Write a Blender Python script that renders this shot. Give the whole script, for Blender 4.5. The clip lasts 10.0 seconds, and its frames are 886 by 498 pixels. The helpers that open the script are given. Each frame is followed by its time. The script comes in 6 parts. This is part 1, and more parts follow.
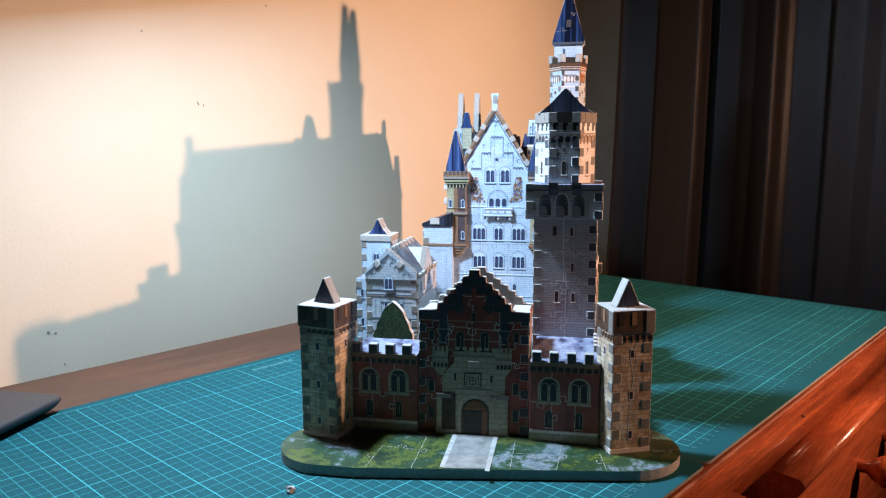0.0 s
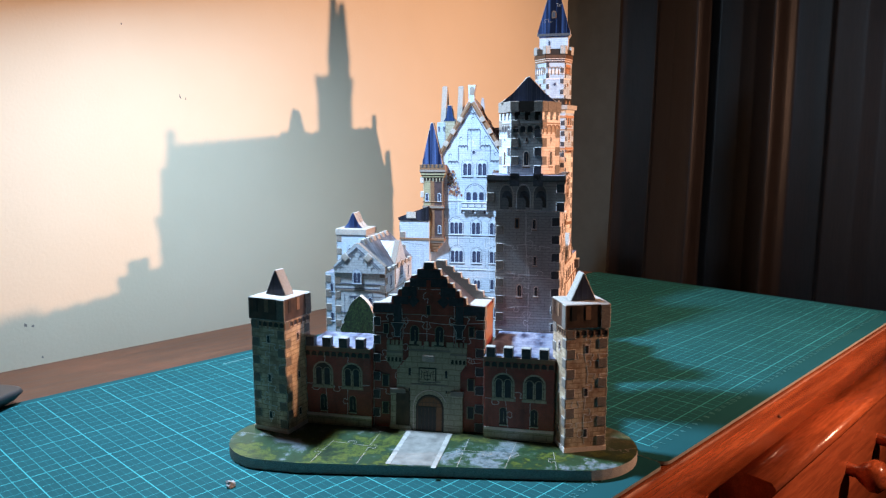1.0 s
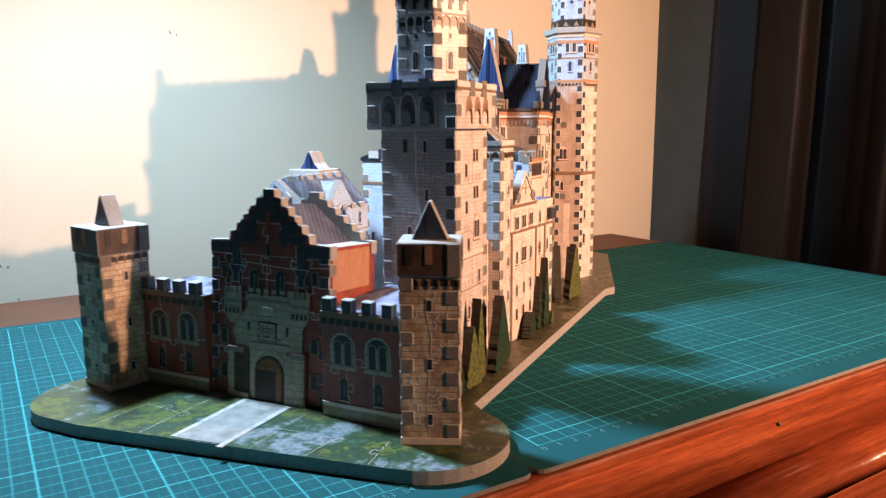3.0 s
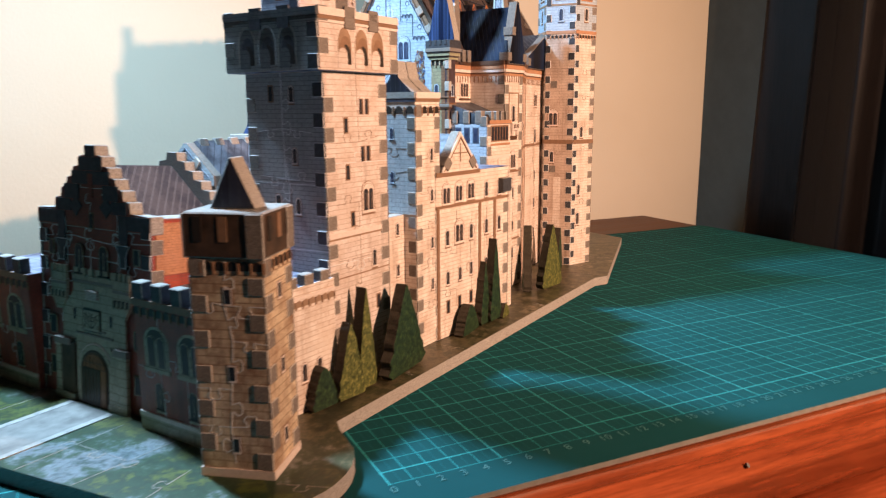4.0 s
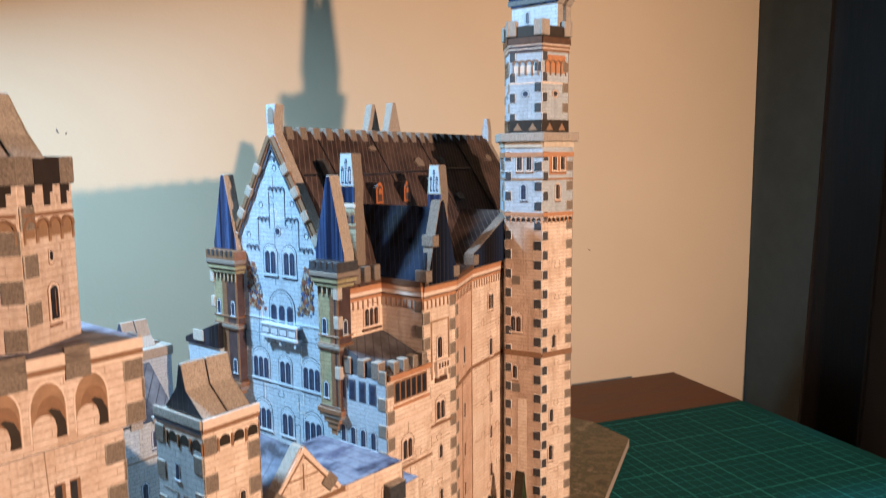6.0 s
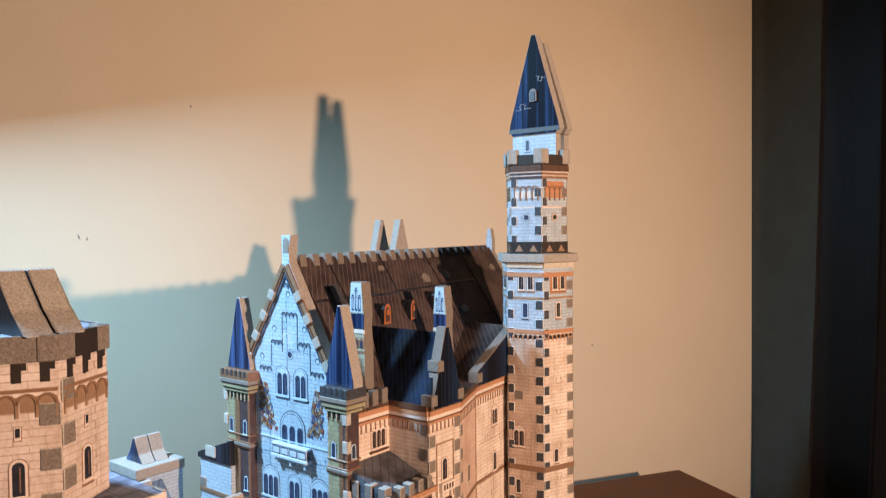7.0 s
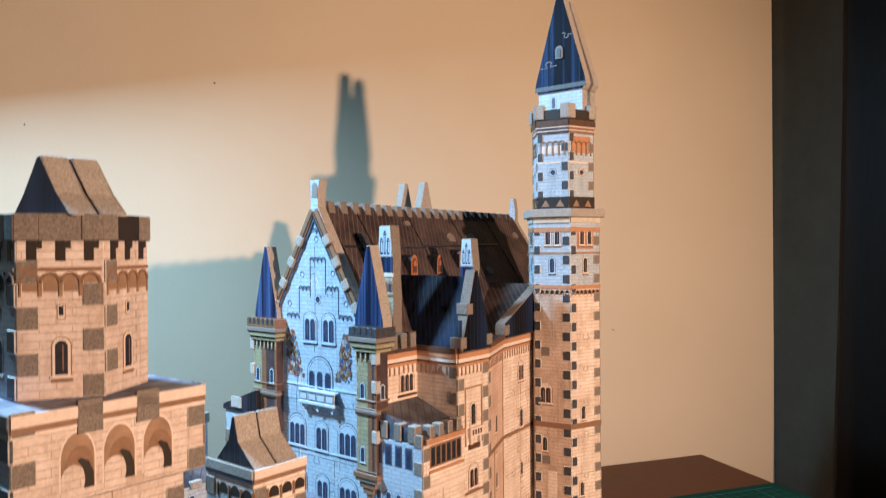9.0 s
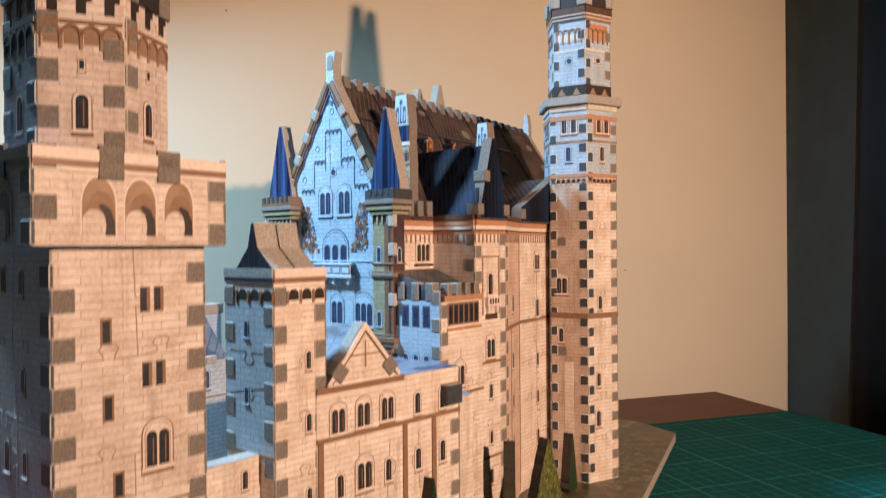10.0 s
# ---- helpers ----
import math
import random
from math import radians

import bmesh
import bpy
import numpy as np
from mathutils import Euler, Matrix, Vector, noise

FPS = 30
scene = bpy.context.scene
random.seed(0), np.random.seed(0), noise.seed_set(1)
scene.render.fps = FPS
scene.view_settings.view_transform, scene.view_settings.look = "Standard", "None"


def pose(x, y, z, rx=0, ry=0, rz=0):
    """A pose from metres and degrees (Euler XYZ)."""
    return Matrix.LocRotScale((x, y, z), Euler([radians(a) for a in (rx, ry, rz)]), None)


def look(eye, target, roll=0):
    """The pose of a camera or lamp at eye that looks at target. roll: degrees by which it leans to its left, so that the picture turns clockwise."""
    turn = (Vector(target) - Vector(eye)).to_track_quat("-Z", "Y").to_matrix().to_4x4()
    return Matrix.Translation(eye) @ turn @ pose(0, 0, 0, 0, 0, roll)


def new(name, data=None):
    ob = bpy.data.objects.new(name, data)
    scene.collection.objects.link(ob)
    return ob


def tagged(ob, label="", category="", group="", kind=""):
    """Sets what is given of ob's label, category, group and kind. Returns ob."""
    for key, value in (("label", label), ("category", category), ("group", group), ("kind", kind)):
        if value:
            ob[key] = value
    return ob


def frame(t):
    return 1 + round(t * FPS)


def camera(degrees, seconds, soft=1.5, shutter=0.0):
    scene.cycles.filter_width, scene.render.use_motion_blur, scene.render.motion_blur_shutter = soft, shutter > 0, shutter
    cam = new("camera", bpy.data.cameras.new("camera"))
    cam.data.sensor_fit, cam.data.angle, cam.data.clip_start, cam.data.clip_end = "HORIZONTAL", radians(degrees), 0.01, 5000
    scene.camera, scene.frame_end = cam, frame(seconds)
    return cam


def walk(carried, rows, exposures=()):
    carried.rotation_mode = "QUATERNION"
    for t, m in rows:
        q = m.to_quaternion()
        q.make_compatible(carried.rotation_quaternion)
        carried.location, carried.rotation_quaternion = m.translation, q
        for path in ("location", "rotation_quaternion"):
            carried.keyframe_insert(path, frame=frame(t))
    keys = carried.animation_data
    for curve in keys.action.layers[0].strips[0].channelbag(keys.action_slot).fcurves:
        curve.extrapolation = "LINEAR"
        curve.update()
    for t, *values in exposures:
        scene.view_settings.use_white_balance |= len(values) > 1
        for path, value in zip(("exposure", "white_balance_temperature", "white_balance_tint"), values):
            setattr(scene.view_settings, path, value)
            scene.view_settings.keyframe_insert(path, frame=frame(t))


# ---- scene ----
# ---------------------------------------------------------------- camera and its walk
cam = camera(62.2, 10.0, soft=1.25, shutter=0.4)
METRES, EYE, TILT, LEAN, TURN = 0.82, 0.2173, 0.0, 0.0, 42.7
ROWS = [
    (0.0, 0.0, 0.0, 0.0, -0.04, -8.09, 0.3),
    (0.5, 0.0191, 0.004, -0.0023, 0.53, -8.07, 0.26),
    (1.0, 0.0591, 0.0154, -0.0093, 1.75, -8.1, 0.27),
    (1.5, 0.1077, 0.0335, -0.0164, 4.77, -8.26, 0.3),
    (2.0, 0.1652, 0.0685, -0.0337, 8.71, -8.61, 0.34),
    (2.2, 0.1880, 0.0908, -0.0420, 9.85, -8.55, 0.3),
    (3.3, 0.2980, 0.2285, -0.0803, 16.7, -10.1, 0.42),
    (3.5, 0.3154, 0.2597, -0.0878, 17.92, -10.51, 0.38),
    (4.0, 0.3563, 0.3305, -0.0912, 21.34, -10.81, 0.36),
    (4.5, 0.3777, 0.4053, -0.0804, 24.08, -10.79, 0.49),
    (5.0, 0.3879, 0.4777, -0.0532, 25.38, -10.49, 0.57),
    (5.5, 0.3878, 0.5291, -0.0115, 26.01, -9.14, 0.66),
    (6.0, 0.3846, 0.5616, 0.0272, 26.61, -7.01, 0.63),
    (7.5, 0.3995, 0.5354, 0.0703, 27.27, -0.18, 0.59),
    (8.0, 0.4006, 0.5362, 0.068, 27.46, -0.14, 0.51),
    (8.5, 0.3944, 0.5344, 0.0546, 27.75, -0.18, 0.49),
    (9.0, 0.3842, 0.5373, 0.0164, 27.97, -0.15, 0.44),
    (9.5, 0.3769, 0.5418, -0.0227, 28.26, -0.18, 0.35),
    (10.0, 0.3754, 0.5378, -0.0718, 28.48, -0.08, 0.45),
]
walk(cam, [(t, pose(0, 0, EYE, TILT, LEAN, TURN) @ pose(METRES * x, METRES * y, METRES * z, 90 + pitch, roll, yaw)) for t, x, y, z, yaw, pitch, roll in ROWS],
     exposures=((0, -0.04, 6850, 24), (2, -0.02, 6850, 24), (3.4, 0.18, 6700, 20), (3.9, 0.0, 6500, 17), (4.5, -0.54, 6500, 18), (5, -0.72, 6500, 18), (5.5, -0.48, 6450, 14), (6, -0.43, 6310, 11), (7.5, -0.43, 6100, 10), (9, -0.39, 6100, 10), (10, -0.47, 6040, 9)))

# ---------------------------------------------------------------- world and lights
world = bpy.data.worlds.new("world")
scene.world = world
world.use_nodes = True
bg = world.node_tree.nodes["Background"]
bg.inputs[0].default_value = (0.75, 0.85, 1.0, 1)
bg.inputs[1].default_value = 0.05


def lamp(name, kind, m, power, colour, **settings):
    data = bpy.data.lights.new(name, kind)
    data.energy, data.color = power, colour
    for key, value in settings.items():
        setattr(data, key, value)
    ob = new(name, data)
    ob.matrix_world = m
    return ob


WARM_POWER, COOL_POWER = 60.0, 10.0
lamp("warm_reading_lamp", "SPOT", look((0.352, 1.001, 0.3714), (-0.83, 0.70, 0.175)), WARM_POWER, (1.0, 0.615, 0.38),
     spot_size=radians(92), spot_blend=1.0, shadow_soft_size=0.013)
lamp("cool_desk_lamp", "AREA", look((-0.552, 0.324, 0.508), (-0.552 + 0.53, 0.324 + 0.19, 0.508 - 1.0)), COOL_POWER, (0.47, 0.77, 1.0),
     shape="DISK", size=0.06)

# ---------------------------------------------------------------- materials
K = 0.001          # the model castle is written in millimetres


class Nodes:
    def __init__(self, name):
        self.mat = bpy.data.materials.new(name)
        self.mat.use_nodes = True
        self.tree = self.mat.node_tree
        self.bsdf = self.tree.nodes["Principled BSDF"]

    def add(self, kind, **values):
        node = self.tree.nodes.new(kind)
        for key, value in values.items():
            if key.startswith("in_"):
                node.inputs[key[3:].replace("_", " ")].default_value = value
            else:
                setattr(node, key, value)
        return node

    def link(self, a, b):
        self.tree.links.new(a, b)

    def coords(self, scale=(1, 1, 1), out="Object", rotation=(0, 0, 0), location=(0, 0, 0)):
        tc = self.add("ShaderNodeTexCoord")
        mp = self.add("ShaderNodeMapping")
        mp.inputs["Scale"].default_value = scale
        mp.inputs["Rotation"].default_value = rotation
        mp.inputs["Location"].default_value = location
        self.link(tc.outputs[out], mp.inputs["Vector"])
        return mp.outputs[0]

    def noise(self, vector, scale, detail=4.0, rough=0.6):
        n = self.add("ShaderNodeTexNoise")
        n.inputs["Scale"].default_value, n.inputs["Detail"].default_value, n.inputs["Roughness"].default_value = scale, detail, rough
        self.link(vector, n.inputs["Vector"])
        return n.outputs["Fac"]

    def ramp(self, fac, *stops):
        r = self.add("ShaderNodeValToRGB")
        while len(r.color_ramp.elements) < len(stops):
            r.color_ramp.elements.new(0.5)
        for e, (p, c) in zip(r.color_ramp.elements, stops):
            e.position = p
            e.color = (*c, 1) if len(c) == 3 else c
        self.link(fac, r.inputs[0])
        return r.outputs[0]

    def mix(self, fac, a, b, mode="MIX"):
        m = self.add("ShaderNodeMix", data_type="RGBA", blend_type=mode)
        for sock, value in ((m.inputs[0], fac), (m.inputs[6], a), (m.inputs[7], b)):
            if hasattr(value, "links"):
                self.link(value, sock)
            elif isinstance(value, tuple):
                sock.default_value = (*value, 1)
            else:
                sock.default_value = value
        return m.outputs[2]

    def math(self, op, a, b=0.0, c=None):
        m = self.add("ShaderNodeMath", operation=op)
        for sock, value in zip(m.inputs, (a, b, c)):
            if value is None:
                continue
            if hasattr(value, "links"):
                self.link(value, sock)
            else:
                sock.default_value = value
        return m.outputs[0]

    def bump(self, height, strength=0.2, distance=0.001):
        b = self.add("ShaderNodeBump")
        b.inputs["Strength"].default_value, b.inputs["Distance"].default_value = strength, distance
        self.link(height, b.inputs["Height"])
        self.link(b.outputs[0], self.bsdf.inputs["Normal"])

    def done(self, colour, rough=0.6, metal=0.0, spec=0.5, coat=0.0):
        b = self.bsdf
        if hasattr(colour, "links"):
            self.link(colour, b.inputs["Base Color"])
        else:
            b.inputs["Base Color"].default_value = (*colour, 1)
        if hasattr(rough, "links"):
            self.link(rough, b.inputs["Roughness"])
        else:
            b.inputs["Roughness"].default_value = rough
        b.inputs["Metallic"].default_value = metal
        b.inputs["Specular IOR Level"].default_value = spec
        b.inputs["Coat Weight"].default_value = coat
        return self.mat


def printed_stone(name, stone, joint, stain, course=2.6, length=6.5, patch=90.0, rough=0.42, depth=0.5):
    """Card printed with courses of stone, weathered in streaks: u runs round the wall, v up it."""
    n = Nodes(name)
    tc = n.add("ShaderNodeTexCoord")
    sep = n.add("ShaderNodeSeparateXYZ")
    n.link(tc.outputs["Object"], sep.inputs[0])
    com = n.add("ShaderNodeCombineXYZ")
    n.link(n.math("ADD", sep.outputs[0], sep.outputs[1]), com.inputs[0])
    n.link(sep.outputs[2], com.inputs[1])
    br = n.add("ShaderNodeTexBrick", offset=0.5)
    br.inputs["Scale"].default_value = 1.0
    br.inputs["Mortar Size"].default_value = course * 0.085 * K
    br.inputs["Mortar Smooth"].default_value = 0.5
    br.inputs["Brick Width"].default_value = length * K
    br.inputs["Row Height"].default_value = course * K
    br.inputs["Color1"].default_value = (*stone, 1)
    br.inputs["Color2"].default_value = (*[c * 0.90 for c in stone], 1)
    br.inputs["Mortar"].default_value = (*joint, 1)
    n.link(com.outputs[0], br.inputs["Vector"])
    big = n.noise(tc.outputs["Object"], patch, 4)
    fine = n.noise(tc.outputs["Object"], 900.0, 3)
    drip = n.noise(n.coords((1, 1, 0.10)), 190.0, 4, 0.65)
    c = n.mix(n.ramp(big, (0.38, (0, 0, 0)), (0.70, (depth, depth, depth))), br.outputs["Color"], stain)
    c = n.mix(n.ramp(drip, (0.52, (0, 0, 0)), (0.72, (0.55 * depth + 0.15,) * 3)), c, tuple(k * 0.7 for k in stain))
    c = n.mix(n.ramp(n.noise(tc.outputs["Object"], 45.0, 3), (0.55, (0, 0, 0)), (0.75, (0.35, 0.35, 0.35))), c, tuple(min(1.0, k * 1.2) for k in stone))
    c = n.mix(0.4, c, n.ramp(fine, (0.3, (0.28, 0.28, 0.28)), (0.7, (0.75, 0.75, 0.75))), "OVERLAY")
    n.bump(br.outputs["Fac"], -0.12, 0.0002)
    return n.done(c, rough)


def plain(name, colour, rough=0.5, spread=0.25, scale=400.0, metal=0.0, bump=0.0, spec=0.5, coat=0.0):
    n = Nodes(name)
    v = n.coords()
    f = n.noise(v, scale, 5)
    g = n.noise(v, scale / 9, 2)
    dark, light = tuple(c * (1 - spread) for c in colour), tuple(min(1, c * (1 + spread)) for c in colour)
    c = n.ramp(f, (0.3, dark), (0.7, light))
    c = n.mix(n.math("MULTIPLY", g, 0.5), c, dark)
    if bump:
        n.bump(f, bump, 0.0005)
    return n.done(c, rough, metal, coat=coat, spec=spec)


def striped(name, dark, light, pitch, rough=0.35, line=None, broad=0.0, spec=0.5):
    """Card printed with narrow upright seams, for the leaded cones and roofs; broad: width of highlight streaks painted
    between them.
    """
    n = Nodes(name)
    tc = n.add("ShaderNodeTexCoord")
    sep = n.add("ShaderNodeSeparateXYZ")
    n.link(tc.outputs["Object"], sep.inputs[0])
    s = n.math("ADD", n.math("ADD", sep.outputs[0], sep.outputs[1]), 5.0)
    w = n.math("PINGPONG", n.math("MULTIPLY", s, 1 / (pitch * K)), 0.5)
    big = n.noise(tc.outputs["Object"], 70.0, 4)
    c = n.mix(n.ramp(big, (0.38, (0, 0, 0)), (0.62, (1, 1, 1))), dark, light)
    if broad:
        col = n.noise(n.coords((1, 1, 0.02)), 1000.0 / broad, 3)
        gleam = n.mix(n.math("MULTIPLY", big, 0.5), light, dark)
        c = n.mix(n.ramp(col, (0.43, (0, 0, 0)), (0.60, (1, 1, 1))), dark, gleam)
    c = n.mix(n.ramp(w, (0.0, (1, 1, 1)), (0.10, (0, 0, 0))), c, line or tuple(k * 0.35 for k in dark))
    fine = n.noise(tc.outputs["Object"], 800.0, 3)
    c = n.mix(0.4, c, n.ramp(fine, (0.3, (0.3, 0.3, 0.3)), (0.7, (0.72, 0.72, 0.72))), "OVERLAY")
    return n.done(c, rough, spec=spec)


def foam_material(name, colour):
    n = Nodes(name)
    v = n.coords()
    f = n.noise(v, 1500.0, 3, 0.7)
    g = n.noise(v, 160.0, 3)
    c = n.ramp(f, (0.32, tuple(k * 0.55 for k in colour)), (0.5, colour), (0.72, tuple(min(1, k * 1.5) for k in colour)))
    c = n.mix(n.math("MULTIPLY", g, 0.4), c, tuple(k * 0.7 for k in colour))
    n.bump(f, 0.35, 0.0006)
    return n.done(c, 0.9, spec=0.2)


CREAM = printed_stone("card_cream_stone", (0.880, 0.795, 0.740), (0.54, 0.41, 0.33), (0.52, 0.37, 0.28), course=2.3, length=16, depth=0.7)
FACETSTONE = printed_stone("card_browner_stone", (0.72, 0.585, 0.505), (0.44, 0.33, 0.27), (0.36, 0.24, 0.18), course=2.3, length=16, depth=0.9, patch=40.0)
ROSESTONE = printed_stone("card_rosy_stone", (0.80, 0.61, 0.52), (0.46, 0.31, 0.24), (0.48, 0.29, 0.21), course=2.3, length=16, depth=0.7)
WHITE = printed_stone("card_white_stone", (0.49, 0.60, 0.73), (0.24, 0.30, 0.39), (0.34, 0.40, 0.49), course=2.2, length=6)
GREYSTONE = printed_stone("card_pink_grey_stone", (0.80, 0.71, 0.68), (0.46, 0.36, 0.30), (0.50, 0.38, 0.31), course=2.4, length=12, depth=0.8)
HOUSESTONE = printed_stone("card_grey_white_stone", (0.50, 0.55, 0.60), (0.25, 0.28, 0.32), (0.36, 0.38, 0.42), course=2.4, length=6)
# grey card for the keep's fronts, their shade put into the colour
SHADESTONE = printed_stone("card_shaded_grey_stone", (0.42, 0.43, 0.44), (0.17, 0.175, 0.18), (0.29, 0.295, 0.30), course=2.1, length=5.5)
BROWNSTONE = printed_stone("card_brown_stone", (0.76, 0.61, 0.44), (0.34, 0.23, 0.14), (0.28, 0.155, 0.095), course=3.4, length=9, depth=1.0, patch=110.0)
REDBRICK = printed_stone("card_red_brick", (0.44, 0.085, 0.055), (0.27, 0.12, 0.09), (0.14, 0.030, 0.026), course=1.3, length=3.2, depth=0.9, patch=48.0)
ORANGEBRICK = printed_stone("card_orange_brick", (0.56, 0.27, 0.14), (0.36, 0.16, 0.085), (0.44, 0.19, 0.09), course=1.2, length=3.0)
LEADROOF = striped("card_lead_grey_roof", (0.035, 0.038, 0.050), (0.13, 0.14, 0.17), 6.0, 0.45, (0.02, 0.02, 0.03))
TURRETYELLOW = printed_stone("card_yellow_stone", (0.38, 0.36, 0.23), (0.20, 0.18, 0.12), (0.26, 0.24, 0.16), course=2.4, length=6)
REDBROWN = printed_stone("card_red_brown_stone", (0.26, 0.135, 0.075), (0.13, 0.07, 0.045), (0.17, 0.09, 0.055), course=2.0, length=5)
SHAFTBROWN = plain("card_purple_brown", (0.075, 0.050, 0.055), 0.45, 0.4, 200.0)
NICHE = plain("card_brown_niche", (0.36, 0.23, 0.15), 0.45, 0.45, 120.0)
BEIGE = printed_stone("card_beige_stone", (0.48, 0.45, 0.34), (0.25, 0.23, 0.16), (0.24, 0.22, 0.155), course=4, length=9)
FOAM = foam_material("grey_foam_edge", (0.23, 0.20, 0.18))
RIMFOAM = foam_material("pale_foam_edge", (0.40, 0.37, 0.345))
PALERIM = foam_material("pale_cut_edge", (0.50, 0.47, 0.44))
# tree plate edges turned from the lamp, darkened here in the foam colour
SHADEFOAM = foam_material("shaded_foam_edge", (0.060, 0.052, 0.040))
SLATE = striped("card_brown_slate_roof", (0.034, 0.024, 0.027), (0.082, 0.058, 0.056), 4.2, 0.55, (0.17, 0.14, 0.13), spec=0.2)
DARKSLATE = striped("card_black_slate_roof", (0.008, 0.009, 0.014), (0.035, 0.042, 0.070), 3.4, 0.38, (0.05, 0.055, 0.07), 9.0, 0.3)
NAVY = striped("card_navy_slate_cone", (0.002, 0.004, 0.014), (0.030, 0.072, 0.20), 4.0, 0.5, (0.003, 0.006, 0.016), 6.0, 0.06)
HEADCARD = plain("card_dark_tower_head", (0.075, 0.045, 0.030), 0.45, 0.6, 140.0)
BLACKTAB = plain("dark_print_and_shade_tab", (0.055, 0.060, 0.075), 0.5, 0.5, 500.0)
NAVYDARK = striped("card_dark_navy_roof", (0.004, 0.005, 0.010), (0.012, 0.026, 0.070), 3.4, 0.6, (0.03, 0.035, 0.05), 9.0, 0.1)
BLUE = striped("card_blue_slate_cone", (0.006, 0.012, 0.040), (0.07, 0.13, 0.32), 2.6, 0.28, (0.004, 0.007, 0.02), 5.0)
BAND = plain("card_brown_band", (0.27, 0.155, 0.095), 0.45, 0.2, 500.0)
DORMERORANGE = plain("card_bright_orange", (0.48, 0.16, 0.045), 0.45, 0.3, 500.0)
ORANGEBAND = plain("card_orange_band", (0.50, 0.26, 0.15), 0.45, 0.2, 500.0)
PALEBAND = plain("card_pale_band", (0.60, 0.55, 0.48), 0.45, 0.15, 500.0)
GREYBAND = plain("card_grey_band", (0.25, 0.22, 0.20), 0.45, 0.15, 500.0)
BLUESHADE = plain("card_blue_shade", (0.20, 0.25, 0.33), 0.45, 0.3, 400.0)
INKBLUE = plain("card_ink_blue_line", (0.085, 0.105, 0.16), 0.45, 0.3, 400.0)
DEEPBROWN = plain("card_deep_brown", (0.10, 0.050, 0.030), 0.45, 0.3, 400.0)
PANE = plain("card_dark_window", (0.022, 0.025, 0.038), 0.5, 0.8, 260.0)
PANEBLUE = plain("card_blue_window", (0.030, 0.045, 0.105), 0.5, 0.8, 260.0)
DARKCARD = plain("card_dark_brown", (0.03, 0.022, 0.018), 0.45, 0.3, 300.0)
TRIM = plain("card_window_trim", (0.78, 0.68, 0.63), 0.45, 0.15, 600.0)
WHITETRIM = plain("card_white_trim", (0.50, 0.60, 0.72), 0.45, 0.12, 600.0)
# darker copy of the seam for warm-lit faces, lighting put into its colour
SEAMDARK = plain("puzzle_seam_warm_side", (0.40, 0.30, 0.24), 0.7, 0.3, 500.0)
# darker step of that shade, for niches and rims on the front
DARKSHADESTONE = printed_stone("card_dark_shaded_stone", (0.15, 0.155, 0.16), (0.07, 0.07, 0.075), (0.09, 0.09, 0.10), course=2.1, length=5.5)
SEAM = plain("puzzle_seam", (0.78, 0.78, 0.80), 0.7, 0.2, 500.0)
BRONZEWOOD = plain("card_orange_timber", (0.26, 0.105, 0.04), 0.45, 0.35, 300.0)
WOODDOOR = plain("card_wooden_gate", (0.10, 0.05, 0.025), 0.45, 0.35, 300.0)


def pale_roof_material():
    """Pale violet grey roofs, printed with darker patches and seams."""
    n = Nodes("card_pale_violet_roof")
    tc = n.add("ShaderNodeTexCoord")
    sep = n.add("ShaderNodeSeparateXYZ")
    n.link(tc.outputs["Object"], sep.inputs[0])
    a = n.noise(n.coords((1, 0.5, 1)), 75.0, 4, 0.6)
    c = n.ramp(a, (0.36, (0.025, 0.025, 0.05)), (0.46, (0.13, 0.15, 0.23)), (0.56, (0.24, 0.27, 0.36)), (0.68, (0.09, 0.095, 0.17)))
    w = n.math("PINGPONG", n.math("MULTIPLY", n.math("ADD", sep.outputs[1], 5.0), 1 / (7.0 * K)), 0.5)
    c = n.mix(n.ramp(w, (0.0, (0.7, 0.7, 0.7)), (0.07, (0, 0, 0))), c, (0.05, 0.05, 0.08))
    f = n.noise(tc.outputs["Object"], 900.0, 3)
    c = n.mix(0.4, c, n.ramp(f, (0.3, (0.3, 0.3, 0.3)), (0.7, (0.72, 0.72, 0.72))), "OVERLAY")
    return n.done(c, 0.5, spec=0.3)


PALEROOF = pale_roof_material()


FRESCO = [plain("fresco_red", (0.26, 0.085, 0.055), 0.45, 0.5, 500.0), plain("fresco_blue", (0.07, 0.12, 0.27), 0.45, 0.5, 500.0), plain("fresco_ochre", (0.34, 0.22, 0.12), 0.45, 0.5, 500.0), plain("fresco_brown", (0.15, 0.075, 0.05), 0.45, 0.5, 500.0), plain("fresco_cream", (0.42, 0.42, 0.42), 0.45, 0.4, 500.0)]


